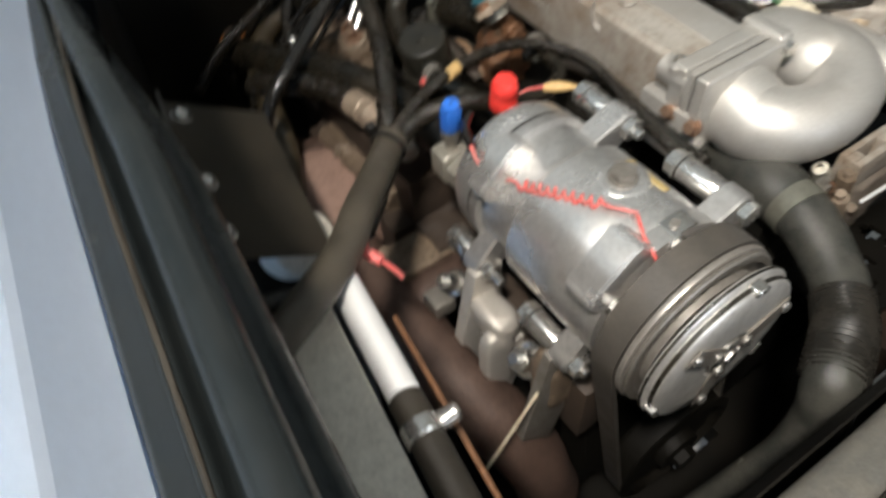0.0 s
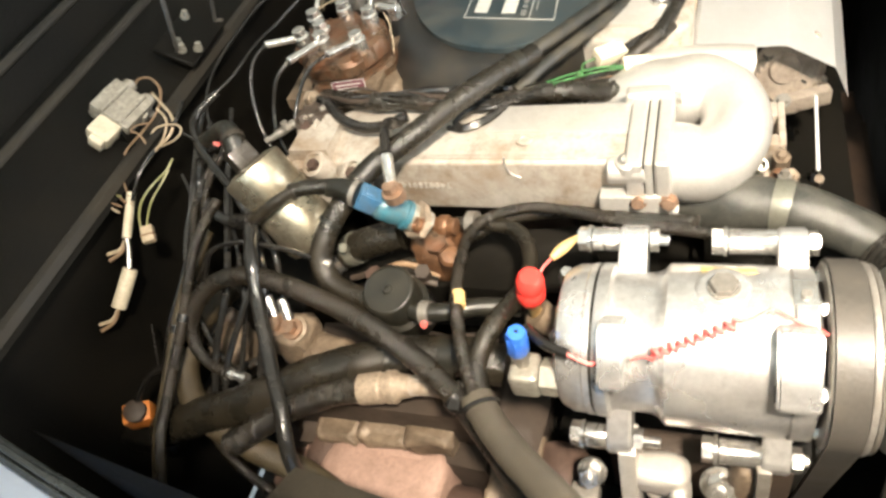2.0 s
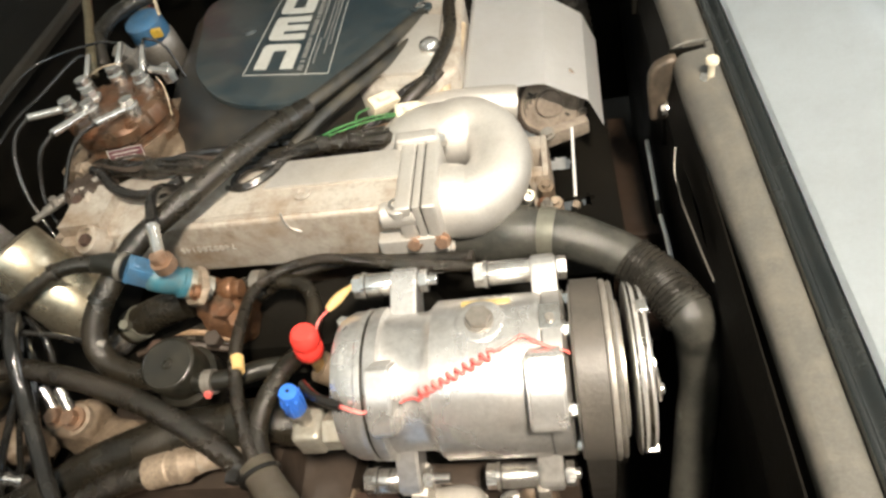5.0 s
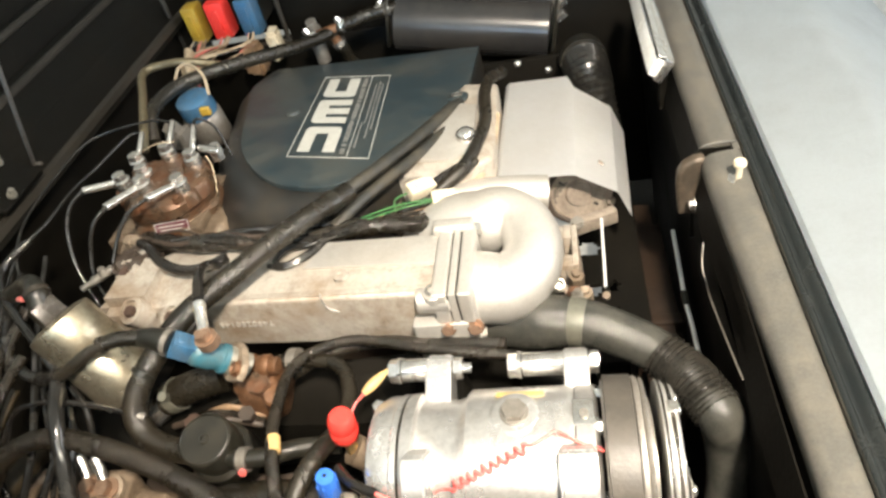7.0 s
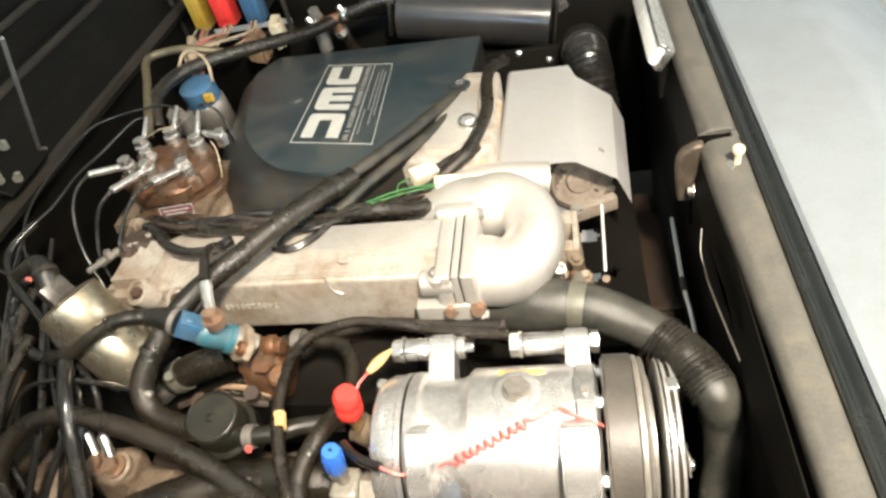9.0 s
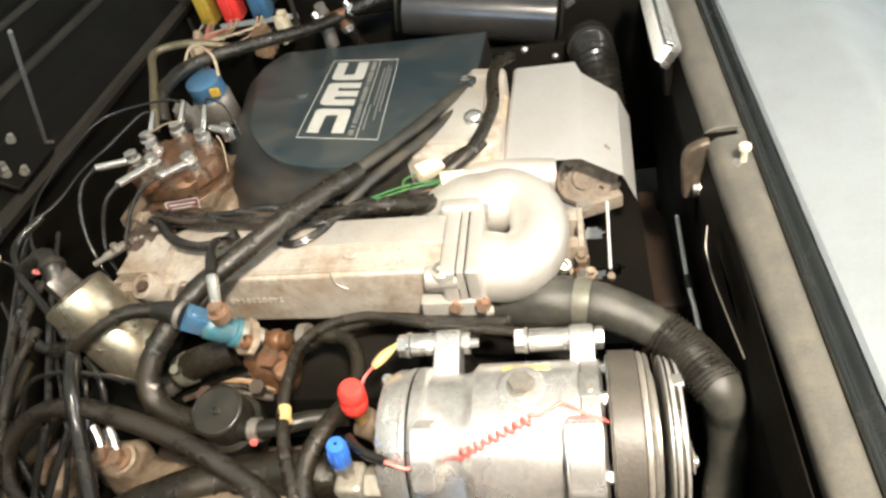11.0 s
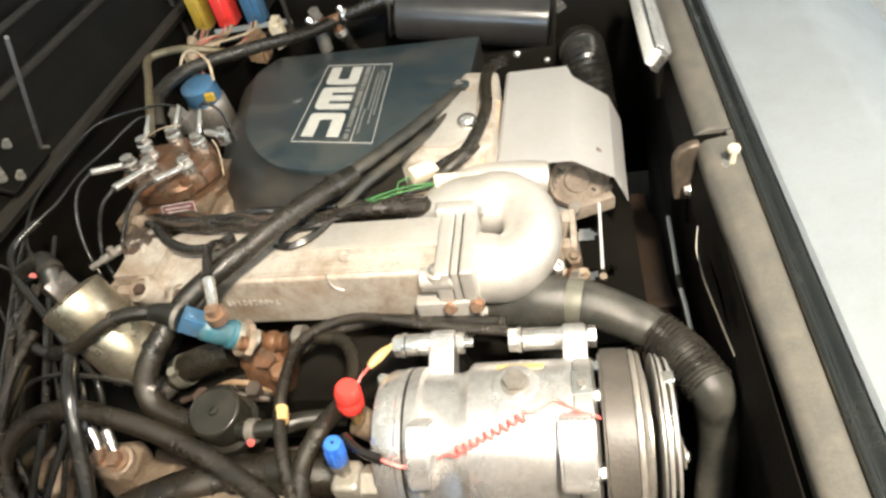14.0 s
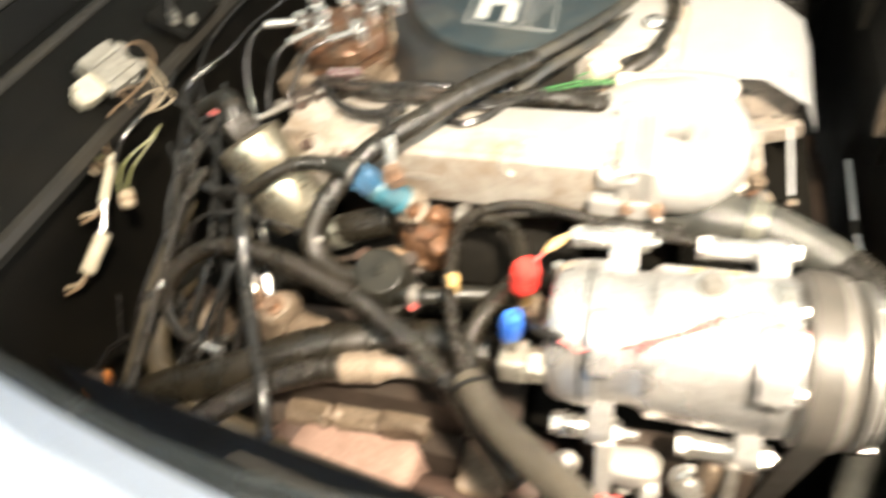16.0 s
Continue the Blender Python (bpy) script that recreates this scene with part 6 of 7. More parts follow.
for x, y, z, mt in ((-0.520, 0.000, 0.665, CASTING), (-0.548, 0.022, 0.66, GRIME_SHADE)):
    solid("casting_lug", merge(lump((x - 0.026, y - 0.024, z - 0.06), (x + 0.026, y + 0.024, z + 0.010), 0.65, 0.25, 46, x * 30), lathe([(0.010, 0), (0.010, 0.008), (0.005, 0.009), (0.005, 0.004), (0, 0.004)], along((x, y, z), (x, y - 0.3, z + 1)), 18)), mt, "dirty lug on the block casting", "casting", sharp=80)


# ---- fuel distributor with its lines ----
fd = thing("fuel_distributor", "rust-stained cast fuel distributor with many banjo unions", "fuel distributor", (-0.44, 0.35, 0.74))
hc = lathe([(0.050, -0.012), (0.058, -0.006), (0.0615, 0.002), (0.0615, 0.012), (0.0585, 0.016), (0.0545, 0.0175), (0.0545, 0.024), (0.0575, 0.027), (0.0580, 0.040), (0.0550, 0.046), (0.0480, 0.0500), (0.0300, 0.0515), (0.0280, 0.0545), (0.0150, 0.0550), (0, 0.0550)], pose(-0.443, 0.350, 0.768, 0, 0, 15), 48)
for vert in hc.verts:
    away = Vector((vert.co.x + 0.443, vert.co.y - 0.350, 0)).normalized()
    vert.co += away * (0.0012 * noise.fractal(vert.co * 60, 0.9, 2.0, 2) + 0.0022 * math.cos(6 * math.atan2(away.y, away.x)))
part("head_casting", hc, RUSTY, fd, sharp=24)
for k in range(6):
    aa = radians(10 + 60 * k)
    x, y = -0.443 + 0.051 * math.cos(aa), 0.350 + 0.051 * math.sin(aa)
    part("head_screw", merge(lathe([(0.0062, 0.0), (0.0062, 0.0035), (0.0042, 0.004), (0.0035, 0.002), (0, 0.002)], pose(x, y, 0.8145), 16), lathe([(0.0085, -0.004), (0.0085, 0.0006)], pose(x, y, 0.8145), 16)), RUSTY, fd)
part("base_casting", blob((-0.520, 0.270, 0.715), (-0.365, 0.420, 0.782), 0.08, 22, 14), CASTING, fd, sharp=80)
part("name_label", box((-0.022, -0.0006, -0.007), (0.022, 0.0006, 0.007), 0.0003, 1, pose(-0.424, 0.293, 0.786, -20, 0, 6)), LABEL_RED, fd, "maroon maker's label with bars of print")
LABEL_AT = pose(-0.424, 0.293, 0.786, -20, 0, 6)
label_bars = bmesh.new()
for u0, w0, u1, w1 in ((-0.017, 0.0010, 0.017, 0.0022), (-0.015, -0.0034, 0.012, -0.0022), (-0.0215, 0.0060, 0.0215, 0.0067), (-0.0215, -0.0067, 0.0215, -0.0060), (-0.0215, -0.0067, -0.0208, 0.0067), (0.0208, -0.0067, 0.0215, 0.0067)):
    merge(label_bars, box((u0, -0.0011, w0), (u1, -0.0005, w1), 0, 1, LABEL_AT))
part("label_print", label_bars, PRINT, fd)
unions = (((-0.486, 0.378, 0.822), (-0.490, 0.420, 0.846)), ((-0.450, 0.393, 0.822), (-0.452, 0.436, 0.846)), ((-0.406, 0.370, 0.822), (-0.410, 0.412, 0.850)), ((-0.486, 0.334, 0.824), (-0.517, 0.303, 0.846)), ((-0.452, 0.322, 0.824), (-0.469, 0.268, 0.844)), ((-0.407, 0.325, 0.818), (-0.424, 0.281, 0.840)))
for (x, y, z), q in unions:
    part("union_boss", lathe([(0.0165, -0.020), (0.0150, -0.006), (0.0135, -0.0035), (0.0105, -0.003)], Matrix.Translation((x, y, z)), 20), RUSTY, fd)
    u1 = part("union", merge(merge(lathe([(0.0095, -0.012), (0.0100, -0.010), (0.0100, 0.004)], Matrix.Translation((x, y, z)), 20), hexhead((x, y, z + 0.012), (x, y, z + 0.0195), 0.0088)), lathe([(0.0088, 0), (0.0105, 0.0015), (0.0105, 0.0065), (0.0088, 0.008)], Matrix.Translation((x, y, z + 0.004)), 24)), STEEL, fd, "bright banjo union")
    d = (Vector(q) - Vector((x, y, z + 0.008))).normalized()
    a = Vector((x, y, z + 0.008)) + d * 0.009
    back = y > 0.36
    part("crimp_sleeve", lathe([(0.0030, 0), (0.0036 if back else 0.0046, 0.001), (0.0036 if back else 0.0046, (Vector(q) - a).length), (0.0032, (Vector(q) - a).length + 0.001)], along(a, q), 16), STEEL, u1)
part("spare_union", merge(hexhead((-0.466, 0.352, 0.826), (-0.466, 0.352, 0.840), 0.0085), lathe([(0.011, 0), (0.011, 0.004)], Matrix.Translation((-0.466, 0.352, 0.826)), 20)), STEEL, fd)
part("spare_union", merge(hexhead((-0.380, 0.385, 0.815), (-0.380, 0.385, 0.836), 0.0085), rod((-0.400, 0.388, 0.832), (-0.366, 0.372, 0.834), 0.0052)), STEEL, fd)
part("tag_wire", tube([(-0.3827, 0.3644, 0.835), (-0.3777, 0.3595, 0.825), (-0.3756, 0.3500, 0.810), (-0.3711, 0.3334, 0.800)], 0.0008, 6), WIRE_WHITE, fd, "thin pale tag wire")
part("tag_wire", tube([(-0.4872, 0.3951, 0.832), (-0.4657, 0.3920, 0.842), (-0.4467, 0.3902, 0.846), (-0.4346, 0.3951, 0.842)], 0.0008, 6), WIRE_WHITE, fd, "thin pale tag wire")
part("side_union", merge(hexhead((-0.462, 0.262, 0.795), (-0.452, 0.258, 0.797), 0.0095), rod((-0.454, 0.259, 0.797), (-0.438, 0.250, 0.800), 0.0065)), CASTING_PALE, fd)


def fuel_line(r, pts):
    return solid("fuel_line", tube(pts, r, 10, 8), SLEEVE, "thin glossy black fuel line from the distributor", "fuel line", "fuel lines")


fuel_line(0.0023, [(-0.517, 0.303, 0.846), (-0.531, 0.285, 0.836), (-0.536, 0.262, 0.812), (-0.528, 0.235, 0.775), (-0.50, 0.20, 0.72)])
fuel_line(0.0023, [(-0.469, 0.268, 0.844), (-0.482, 0.250, 0.834), (-0.491, 0.232, 0.808), (-0.489, 0.212, 0.782), (-0.470, 0.19, 0.74)])
fuel_line(0.0023, [(-0.424, 0.281, 0.840), (-0.444, 0.262, 0.834), (-0.458, 0.236, 0.812), (-0.461, 0.214, 0.790), (-0.455, 0.20, 0.75)])
fuel_line(0.0018, [(-0.490, 0.420, 0.846), (-0.506, 0.412, 0.848), (-0.5282, 0.3533, 0.842), (-0.5388, 0.3105, 0.842), (-0.5489, 0.2558, 0.836), (-0.5763, 0.2098, 0.828), (-0.5721, 0.1798, 0.820), (-0.5494, 0.1433, 0.810)])
fuel_line(0.0018, [(-0.452, 0.436, 0.846), (-0.49, 0.445, 0.848), (-0.5655, 0.4209, 0.846), (-0.5824, 0.3526, 0.842), (-0.5886, 0.2835, 0.834), (-0.5770, 0.2294, 0.826), (-0.5493, 0.1817, 0.815)])
fuel_line(0.0018, [(-0.410, 0.412, 0.850), (-0.413, 0.430, 0.850), (-0.400, 0.440, 0.830), (-0.39, 0.43, 0.79)])
solid("drain_hose", tube([(-0.440, 0.251, 0.800), (-0.420, 0.236, 0.802), (-0.395, 0.212, 0.801), (-0.365, 0.198, 0.800), (-0.335, 0.197, 0.802), (-0.312, 0.206, 0.806)], 0.0062, 12), WIRE_BLACK, "short glossy black hose below the distributor", "hose")
lug = thing("linkage_lever", "dirty steel lever and clamp on the manifold end", "lever", (-0.45, 0.21, 0.79))
part("arm", tube([(-0.490, 0.190, 0.792), (-0.466, 0.205, 0.797), (-0.440, 0.224, 0.800), (-0.420, 0.236, 0.802)], 0.0038, 10), STEEL_DULL, lug)
part("grease_lump", lump((-0.462, 0.208, 0.780), (-0.416, 0.246, 0.806), 0.7, 0.6, 80, 4), GRIME_SHADE, lug, "dark oily grime", sharp=80)
part("ball_joint", merge(lathe([(0, -0.006), (0.005, -0.004), (0.0068, 0), (0.005, 0.004), (0.004, 0.008), (0, 0.009)], pose(-0.466, 0.205, 0.799), 16), rod((-0.478, 0.197, 0.795), (-0.456, 0.212, 0.800), 0.0052)), STEEL_DULL, lug, "worn ball joint")
part("clamp", merge(lathe([(0.012, 0), (0.012, 0.010), (0.007, 0.011), (0.007, 0.004), (0, 0.004)], along((-0.444, 0.215, 0.794), (-0.45, 0.15, 0.95)), 20), hexhead((-0.432, 0.224, 0.800), (-0.434, 0.222, 0.809), 0.007)), GRIME_SHADE, lug)

# wiring loom along the back of the manifold
loom = thing("wiring_loom", "dirty taped wiring loom along the manifold", "wiring loom", (-0.25, 0.24, 0.79))
part("taped_trunk", tube([(-0.440, 0.262, 0.795), (-0.40, 0.246, 0.800), (-0.350, 0.236, 0.802), (-0.305, 0.235, 0.800), (-0.267, 0.238, 0.792), (-0.228, 0.240, 0.787), (-0.200, 0.255, 0.785), (-0.157, 0.263, 0.780), (-0.118, 0.270, 0.772), (-0.09, 0.285, 0.760)], 0.0085, 12, 8, 0.25), RUBBER_GREY, loom)
part("side_branch", tube([(-0.35, 0.245, 0.800), (-0.31, 0.252, 0.800), (-0.27, 0.262, 0.792), (-0.20, 0.272, 0.782), (-0.14, 0.285, 0.77)], 0.0060, 10, 8, 0.2), WIRE_BLACK, loom)
part("looped_cable", tube([(-0.200, 0.258, 0.789), (-0.224, 0.222, 0.790), (-0.247, 0.204, 0.790), (-0.262, 0.208, 0.791), (-0.252, 0.226, 0.792), (-0.222, 0.232, 0.792), (-0.196, 0.262, 0.789)], 0.0036, 9), WIRE_BLACK, loom)
part("looped_cable", tube([(-0.205, 0.250, 0.787), (-0.228, 0.214, 0.7885), (-0.250, 0.200, 0.789), (-0.270, 0.205, 0.789)], 0.0030, 9), WIRE_BLACK, loom)
for k in range(5):
    part("brown_strand", tube([(-0.19 + 0.01 * k, 0.262 + 0.002 * k, 0.786), (-0.155 + 0.008 * k, 0.283 + 0.003 * k, 0.776 - 0.002 * k), (-0.115 + 0.006 * k, 0.292 + 0.006 * k, 0.762), (-0.09, 0.31 + 0.004 * k, 0.745)], 0.0030, 8), (WIRE_BROWN, RUBBER_GREY, WIRE_BLACK, WIRE_BROWN, RUBBER_GREY)[k], loom)
random.seed(11)
LOOM = [(-0.440, 0.262, 0.797), (-0.385, 0.242, 0.803), (-0.330, 0.236, 0.804), (-0.280, 0.238, 0.797), (-0.228, 0.243, 0.791), (-0.180, 0.259, 0.786), (-0.130, 0.270, 0.779), (-0.095, 0.285, 0.765)]
for k in range(8):
    first = random.choice((0, 1, 2, 3))
    pts = [(x + random.uniform(-0.004, 0.004), y + random.uniform(-0.011, 0.012), z + random.uniform(-0.002, 0.008)) for x, y, z in LOOM[first : first + 5]]
    part("loose_strand", tube(pts, random.choice((0.0016, 0.0022, 0.0030)), 8, 7, 0.1), (RUBBER_GREY, SLEEVE, GRIME_SHADE, WIRE_BLACK, GRIME_SHADE, RUBBER_GREY, SLEEVE, RUBBER)[k], loom)
for x, y, z in ((-0.352, 0.236, 0.803), (-0.228, 0.242, 0.788), (-0.160, 0.263, 0.782)):
    part("tape_wrap", tube([(x - 0.012, y + 0.001, z), (x, y, z), (x + 0.012, y + 0.001, z - 0.001)], 0.0098, 14, 5, 0.2), RUBBER, loom, "loose black tape wrap")
grn = thing("green_leads", "pair of green wires running to a white plug", "wire", (-0.13, 0.29, 0.78))
for k in range(2):
    part("green_wire", tube([(-0.190, 0.256 + 0.005 * k, 0.789), (-0.165, 0.265 + 0.007 * k, 0.7915), (-0.135, 0.278 + 0.006 * k, 0.7905 + 0.001 * k), (-0.110, 0.291 + 0.005 * k, 0.785), (-0.094, 0.302 + 0.002 * k, 0.778)], 0.0010, 8), WIRE_GREEN, grn)
part("green_wire", tube([(-0.140, 0.281, 0.790), (-0.142, 0.300, 0.787), (-0.132, 0.316, 0.782)], 0.0010, 8), WIRE_GREEN, grn)
for x, y, z, rz in ((-0.088, 0.308, 0.774, 15), (-0.120, 0.328, 0.777, 40)):
    cn = thing("wire_plug", "cream plastic wire plug on green leads", "connector", (x, y, z), "plugs on the green leads")
    m = pose(x, y, z, 20, 10, rz)
    part("shell", box((-0.015, -0.009, -0.008), (0.013, 0.009, 0.008), 0.0018, 2, m), CREAM, cn)
    part("collar", box((0.011, -0.0075, -0.0065), (0.020, 0.0075, 0.0065), 0.001, 1, m), CREAM, cn)
    part("latch", box((-0.006, -0.003, 0.0075), (0.010, 0.003, 0.0105), 0.0008, 1, m), CREAM, cn)
hose("vacuum_hose", "black vacuum hose beside the heat shield", [(-0.030, 0.60, 0.765), (-0.046, 0.560, 0.778), (-0.050, 0.515, 0.782), (-0.047, 0.455, 0.780), (-0.056, 0.405, 0.778), (-0.072, 0.360, 0.775), (-0.10, 0.335, 0.765), (-0.125, 0.318, 0.755)], 0.0082, RUBBER)
solid("sleeved_cable", tube([(-0.036, 0.49, 0.762), (-0.040, 0.43, 0.760), (-0.050, 0.385, 0.755), (-0.062, 0.350, 0.750)], 0.0060, 10), WIRE_WHITE, "pale braided cable beside the heat shield", "cable")
for k in range(3):
    solid("wiring_lead", tube([(-0.055 - 0.012 * k, 0.375, 0.776 - 0.004 * k), (-0.075 - 0.012 * k, 0.350, 0.772), (-0.105 - 0.008 * k, 0.330, 0.765), (-0.13 - 0.01 * k, 0.305, 0.755)], 0.0052, 9), WIRE_BLACK if k else RUBBER_GREY, "dark wiring bundle between manifold and shield", "wire", "dark wiring bundles")

# ---- far side: filter canister, pipes, plugs, lamp ----
dr = thing("black_canister", "gloss black cylindrical canister with steel end straps", "canister", (-0.07, 0.70, 0.72))
cA, cB = Vector((-0.224, 0.838, 0.760)), Vector((0.038, 0.822, 0.712))
CM = along(cA, cB)
CL = (cB - cA).length
part("drum", lathe([(0.046, 0), (0.050, 0.003), (0.050, CL - 0.003), (0.046, CL)], CM, 40), DRUM, dr)
for h in (-0.012, CL + 0.004):
    part("end_bracket", box((-0.040, -0.030, h), (0.040, 0.052, h + 0.006), 0.002, 1, CM), PLASTIC, dr)
for h, sx in ((-0.016, -0.030), (-0.016, 0.030), (CL + 0.010, -0.024), (CL + 0.010, 0.024)):
    part("bracket_bolt", hexhead(CM @ Vector((sx, 0.030, h)), CM @ Vector((sx, 0.042, h - 0.012 if h < 0 else h + 0.012)), 0.0085), STEEL, dr)
part("strap", box((0.010, -0.050, CL - 0.010), (0.030, 0.056, CL + 0.012), 0.002, 1, CM), STEEL_DULL, dr)
part("support_leg", box((-0.16, 0.82, 0.36), (0.00, 0.85, 0.72), 0.004), BAY_BLACK, dr)
part("side_plate", box((-0.16, 0.756, 0.50), (0.075, 0.768, 0.695), 0.003), BAY_BLACK, dr)
for x, y, z in ((0.030, 0.752, 0.672), (-0.02, 0.752, 0.69)):
    part("plate_bolt", lathe([(0.006, 0), (0.006, 0.002), (0.003, 0.004), (0, 0.004)], along((x, y + 0.004, z), (x, y - 1, z + 0.6)), 14), STEEL, dr)
hose("air_duct", "black ribbed air duct elbow behind the shield", [(0.085, 0.76, 0.6900), (0.088, 0.715, 0.7000), (0.092, 0.675, 0.6980), (0.096, 0.645, 0.6780), (0.100, 0.625, 0.6430), (0.10, 0.615, 0.5780)], 0.030, SLEEVE, seg=24, wobble=0.0, extra=(("bellows", tube([(0.0885, 0.710, 0.7005), (0.092, 0.675, 0.6980), (0.096, 0.645, 0.6780), (0.100, 0.625, 0.6430), (0.10, 0.618, 0.6080)], 0.0355, 28, 9, 0, 1, 0.0035), SLEEVE, "glossy black rubber bellows"), ("collar", tube([(0.0855, 0.745, 0.6940), (0.088, 0.712, 0.7005)], 0.037, 28), PLASTIC, "black collar ring")))
hose("upper_hose", "black rubber hose over the far side of the engine", [(-0.520, 0.470, 0.800), (-0.527, 0.495, 0.818), (-0.529, 0.527, 0.825), (-0.518, 0.572, 0.826), (-0.487, 0.606, 0.824), (-0.438, 0.643, 0.818), (-0.390, 0.690, 0.805), (-0.355, 0.755, 0.785), (-0.332, 0.795, 0.778)], 0.0105, RUBBER)
hose("upper_hose_end", "black rubber hose from the tee to the black canister", [(-0.332, 0.80, 0.778), (-0.300, 0.80, 0.786), (-0.262, 0.805, 0.794), (-0.228, 0.81, 0.796), (-0.205, 0.83, 0.790)], 0.0105, RUBBER)
tee = thing("brass_tee", "brass tee piece with steel hose clips", "tee piece", (-0.335, 0.80, 0.77))
part("tee_body", merge(rod((-0.356, 0.783, 0.780), (-0.310, 0.803, 0.784), 0.0085), rod((-0.334, 0.796, 0.780), (-0.322, 0.802, 0.745), 0.0080)), RUST, tee)
for p, q in (((-0.366, 0.777, 0.781), (-0.356, 0.782, 0.780)), ((-0.314, 0.801, 0.783), (-0.303, 0.803, 0.786)), ((-0.327, 0.800, 0.760), (-0.324, 0.801, 0.750)), ((-0.236, 0.810, 0.795), (-0.226, 0.813, 0.796))):
    part("clip", merge(tube([p, q], 0.0125, 18), hexhead((p[0], p[1] - 0.004, p[2] + 0.010), (p[0] - 0.004, p[1] - 0.004, p[2] + 0.019), 0.0052)), STEEL, tee)
solid("tee_branch_hose", tube([(-0.324, 0.801, 0.752), (-0.318, 0.806, 0.73), (-0.31, 0.815, 0.68), (-0.31, 0.82, 0.60)], 0.0105, 12), RUBBER, "short black hose dropping from the tee", "hose")
solid("pipe_bolt", merge(hexhead((-0.362, 0.80, 0.785), (-0.362, 0.796, 0.803), 0.0105), lathe([(0.0125, -0.06), (0.0125, 0.004)], Matrix.Translation((-0.362, 0.80, 0.785)), 18)), STEEL_DULL, "dull steel union bolt by the far pipes", "bolt")
solid("steel_pipe", tube([(-0.506, 0.425, 0.815), (-0.510, 0.450, 0.830), (-0.535, 0.505, 0.832), (-0.556, 0.552, 0.834), (-0.577, 0.598, 0.838), (-0.580, 0.622, 0.838), (-0.560, 0.634, 0.838), (-0.520, 0.640, 0.835), (-0.47, 0.66, 0.81)], 0.0062, 12), OLIVE, "dull yellow plated steel fuel pipe", "pipe")
bc = thing("pressure_switch", "blue capped round switch with yellow tag", "switch", (-0.485, 0.55, 0.74))
part("blue_cap", lathe([(0.027, 0.0), (0.0275, 0.002), (0.0268, 0.026), (0.024, 0.0285), (0.012, 0.0295), (0, 0.0295)], pose(-0.494, 0.572, 0.782, 8, 0, 0), 32), BLUE_DULL, bc)
part("grey_body", lathe([(0.027, -0.05), (0.030, -0.045), (0.030, -0.004), (0.027, 0)], pose(-0.494, 0.572, 0.782, 8, 0, 0), 32), STEEL_DULL, bc)
part("yellow_tag", box((-0.477, 0.543, 0.790), (-0.462, 0.550, 0.803), 0.001, 1), YELLOW, bc)
part("clip_bolt", merge(hexhead((-0.500, 0.502, 0.795), (-0.502, 0.495, 0.808), 0.013), box((-0.515, 0.49, 0.77), (-0.485, 0.515, 0.797), 0.003)), STEEL_DULL, bc)
part("bare_wire", tube([(-0.522, 0.585, 0.826), (-0.515, 0.607, 0.842), (-0.495, 0.605, 0.845), (-0.470, 0.585, 0.835), (-0.460, 0.56, 0.815)], 0.0022, 7), WIRE_WHITE, bc)
for nm, mat, lab, x, z, w in (("yellow_plug", YELLOW, "yellow plastic multi-pin plug in the recess", -0.614, 0.790, 0.014), ("red_plug", RED, "red plastic multi-pin plug in the recess", -0.563, 0.792, 0.018), ("blue_plug", BLUE_DULL, "blue plastic multi-pin plug in the recess", -0.506, 0.788, 0.017)):
    p = thing(nm, lab, "connector", (x, 0.88, z - 0.03), "plugs in the recess")
    part("shell", box((x - w, 0.868, z - 0.026), (x + w, 0.905, z + 0.042), 0.004, 2), mat, p)
    part("socket", box((x - w * 0.8, 0.905, z - 0.022), (x + w * 0.8, 0.976, z + 0.038), 0.003, 1), PLASTIC, p)
    part("rib", box((x - w * 0.35, 0.863, z - 0.012), (x + w * 0.35, 0.869, z + 0.030), 0.001, 1), mat, p)
random.seed(5)
wb = thing("plug_wiring", "tangle of cream, pink and brown wires under the plugs", "wire", (-0.56, 0.84, 0.74))
for k in range(18):
    x0 = random.choice((-0.614, -0.563, -0.506)) + random.uniform(-0.013, 0.013)
    dip = random.uniform(0.0, 0.022)
    pts = [(x0, 0.870, 0.770), (x0 - 0.008, 0.852, 0.762 - dip * 0.5), (x0 * 0.5 - 0.5 * 0.604, 0.838 - dip, 0.764 - dip + random.uniform(-0.006, 0.006)), (-0.612 + random.uniform(-0.012, 0.012), 0.800 + random.uniform(-0.012, 0.012), 0.768 - dip), (-0.592 + random.uniform(-0.012, 0.016), 0.745, 0.748), (-0.57, 0.70, 0.715)]
    part("wire", tube(pts, random.choice((0.0014, 0.0018, 0.0021)), 7, 5), (WIRE_WHITE, WIRE_BROWN, WIRE_WHITE, WIRE_RED, WIRE_BLACK, WIRE_BROWN)[k % 6], wb)
part("taped_end", tube([(-0.614, 0.815, 0.775), (-0.606, 0.785, 0.768), (-0.598, 0.76, 0.755)], 0.0085, 10, 8, 0.25), WIRE_WHITE, wb, "pale taped knot of wires")
part("tape_lump", blob((-0.515, 0.80, 0.71), (-0.480, 0.84, 0.765), 0.2, 40, 3, 5), WIRE_BROWN, wb, sharp=80)
part("tape_lump", blob((-0.475, 0.84, 0.72), (-0.450, 0.87, 0.775), 0.2, 40, 6, 5), CREAM, wb, sharp=80)
lt = thing("bay_lamp", "milky engine-bay lamp with a metal edge on the rail", "lamp", (0.17, 0.56, 0.75))
LMt = pose(0.174, 0.632, 0.786, 0, -58, 0)
part("lens", box((-0.013, -0.118, -0.003), (0.013, 0.118, 0.008), 0.003, 2, LMt), LENS, lt)
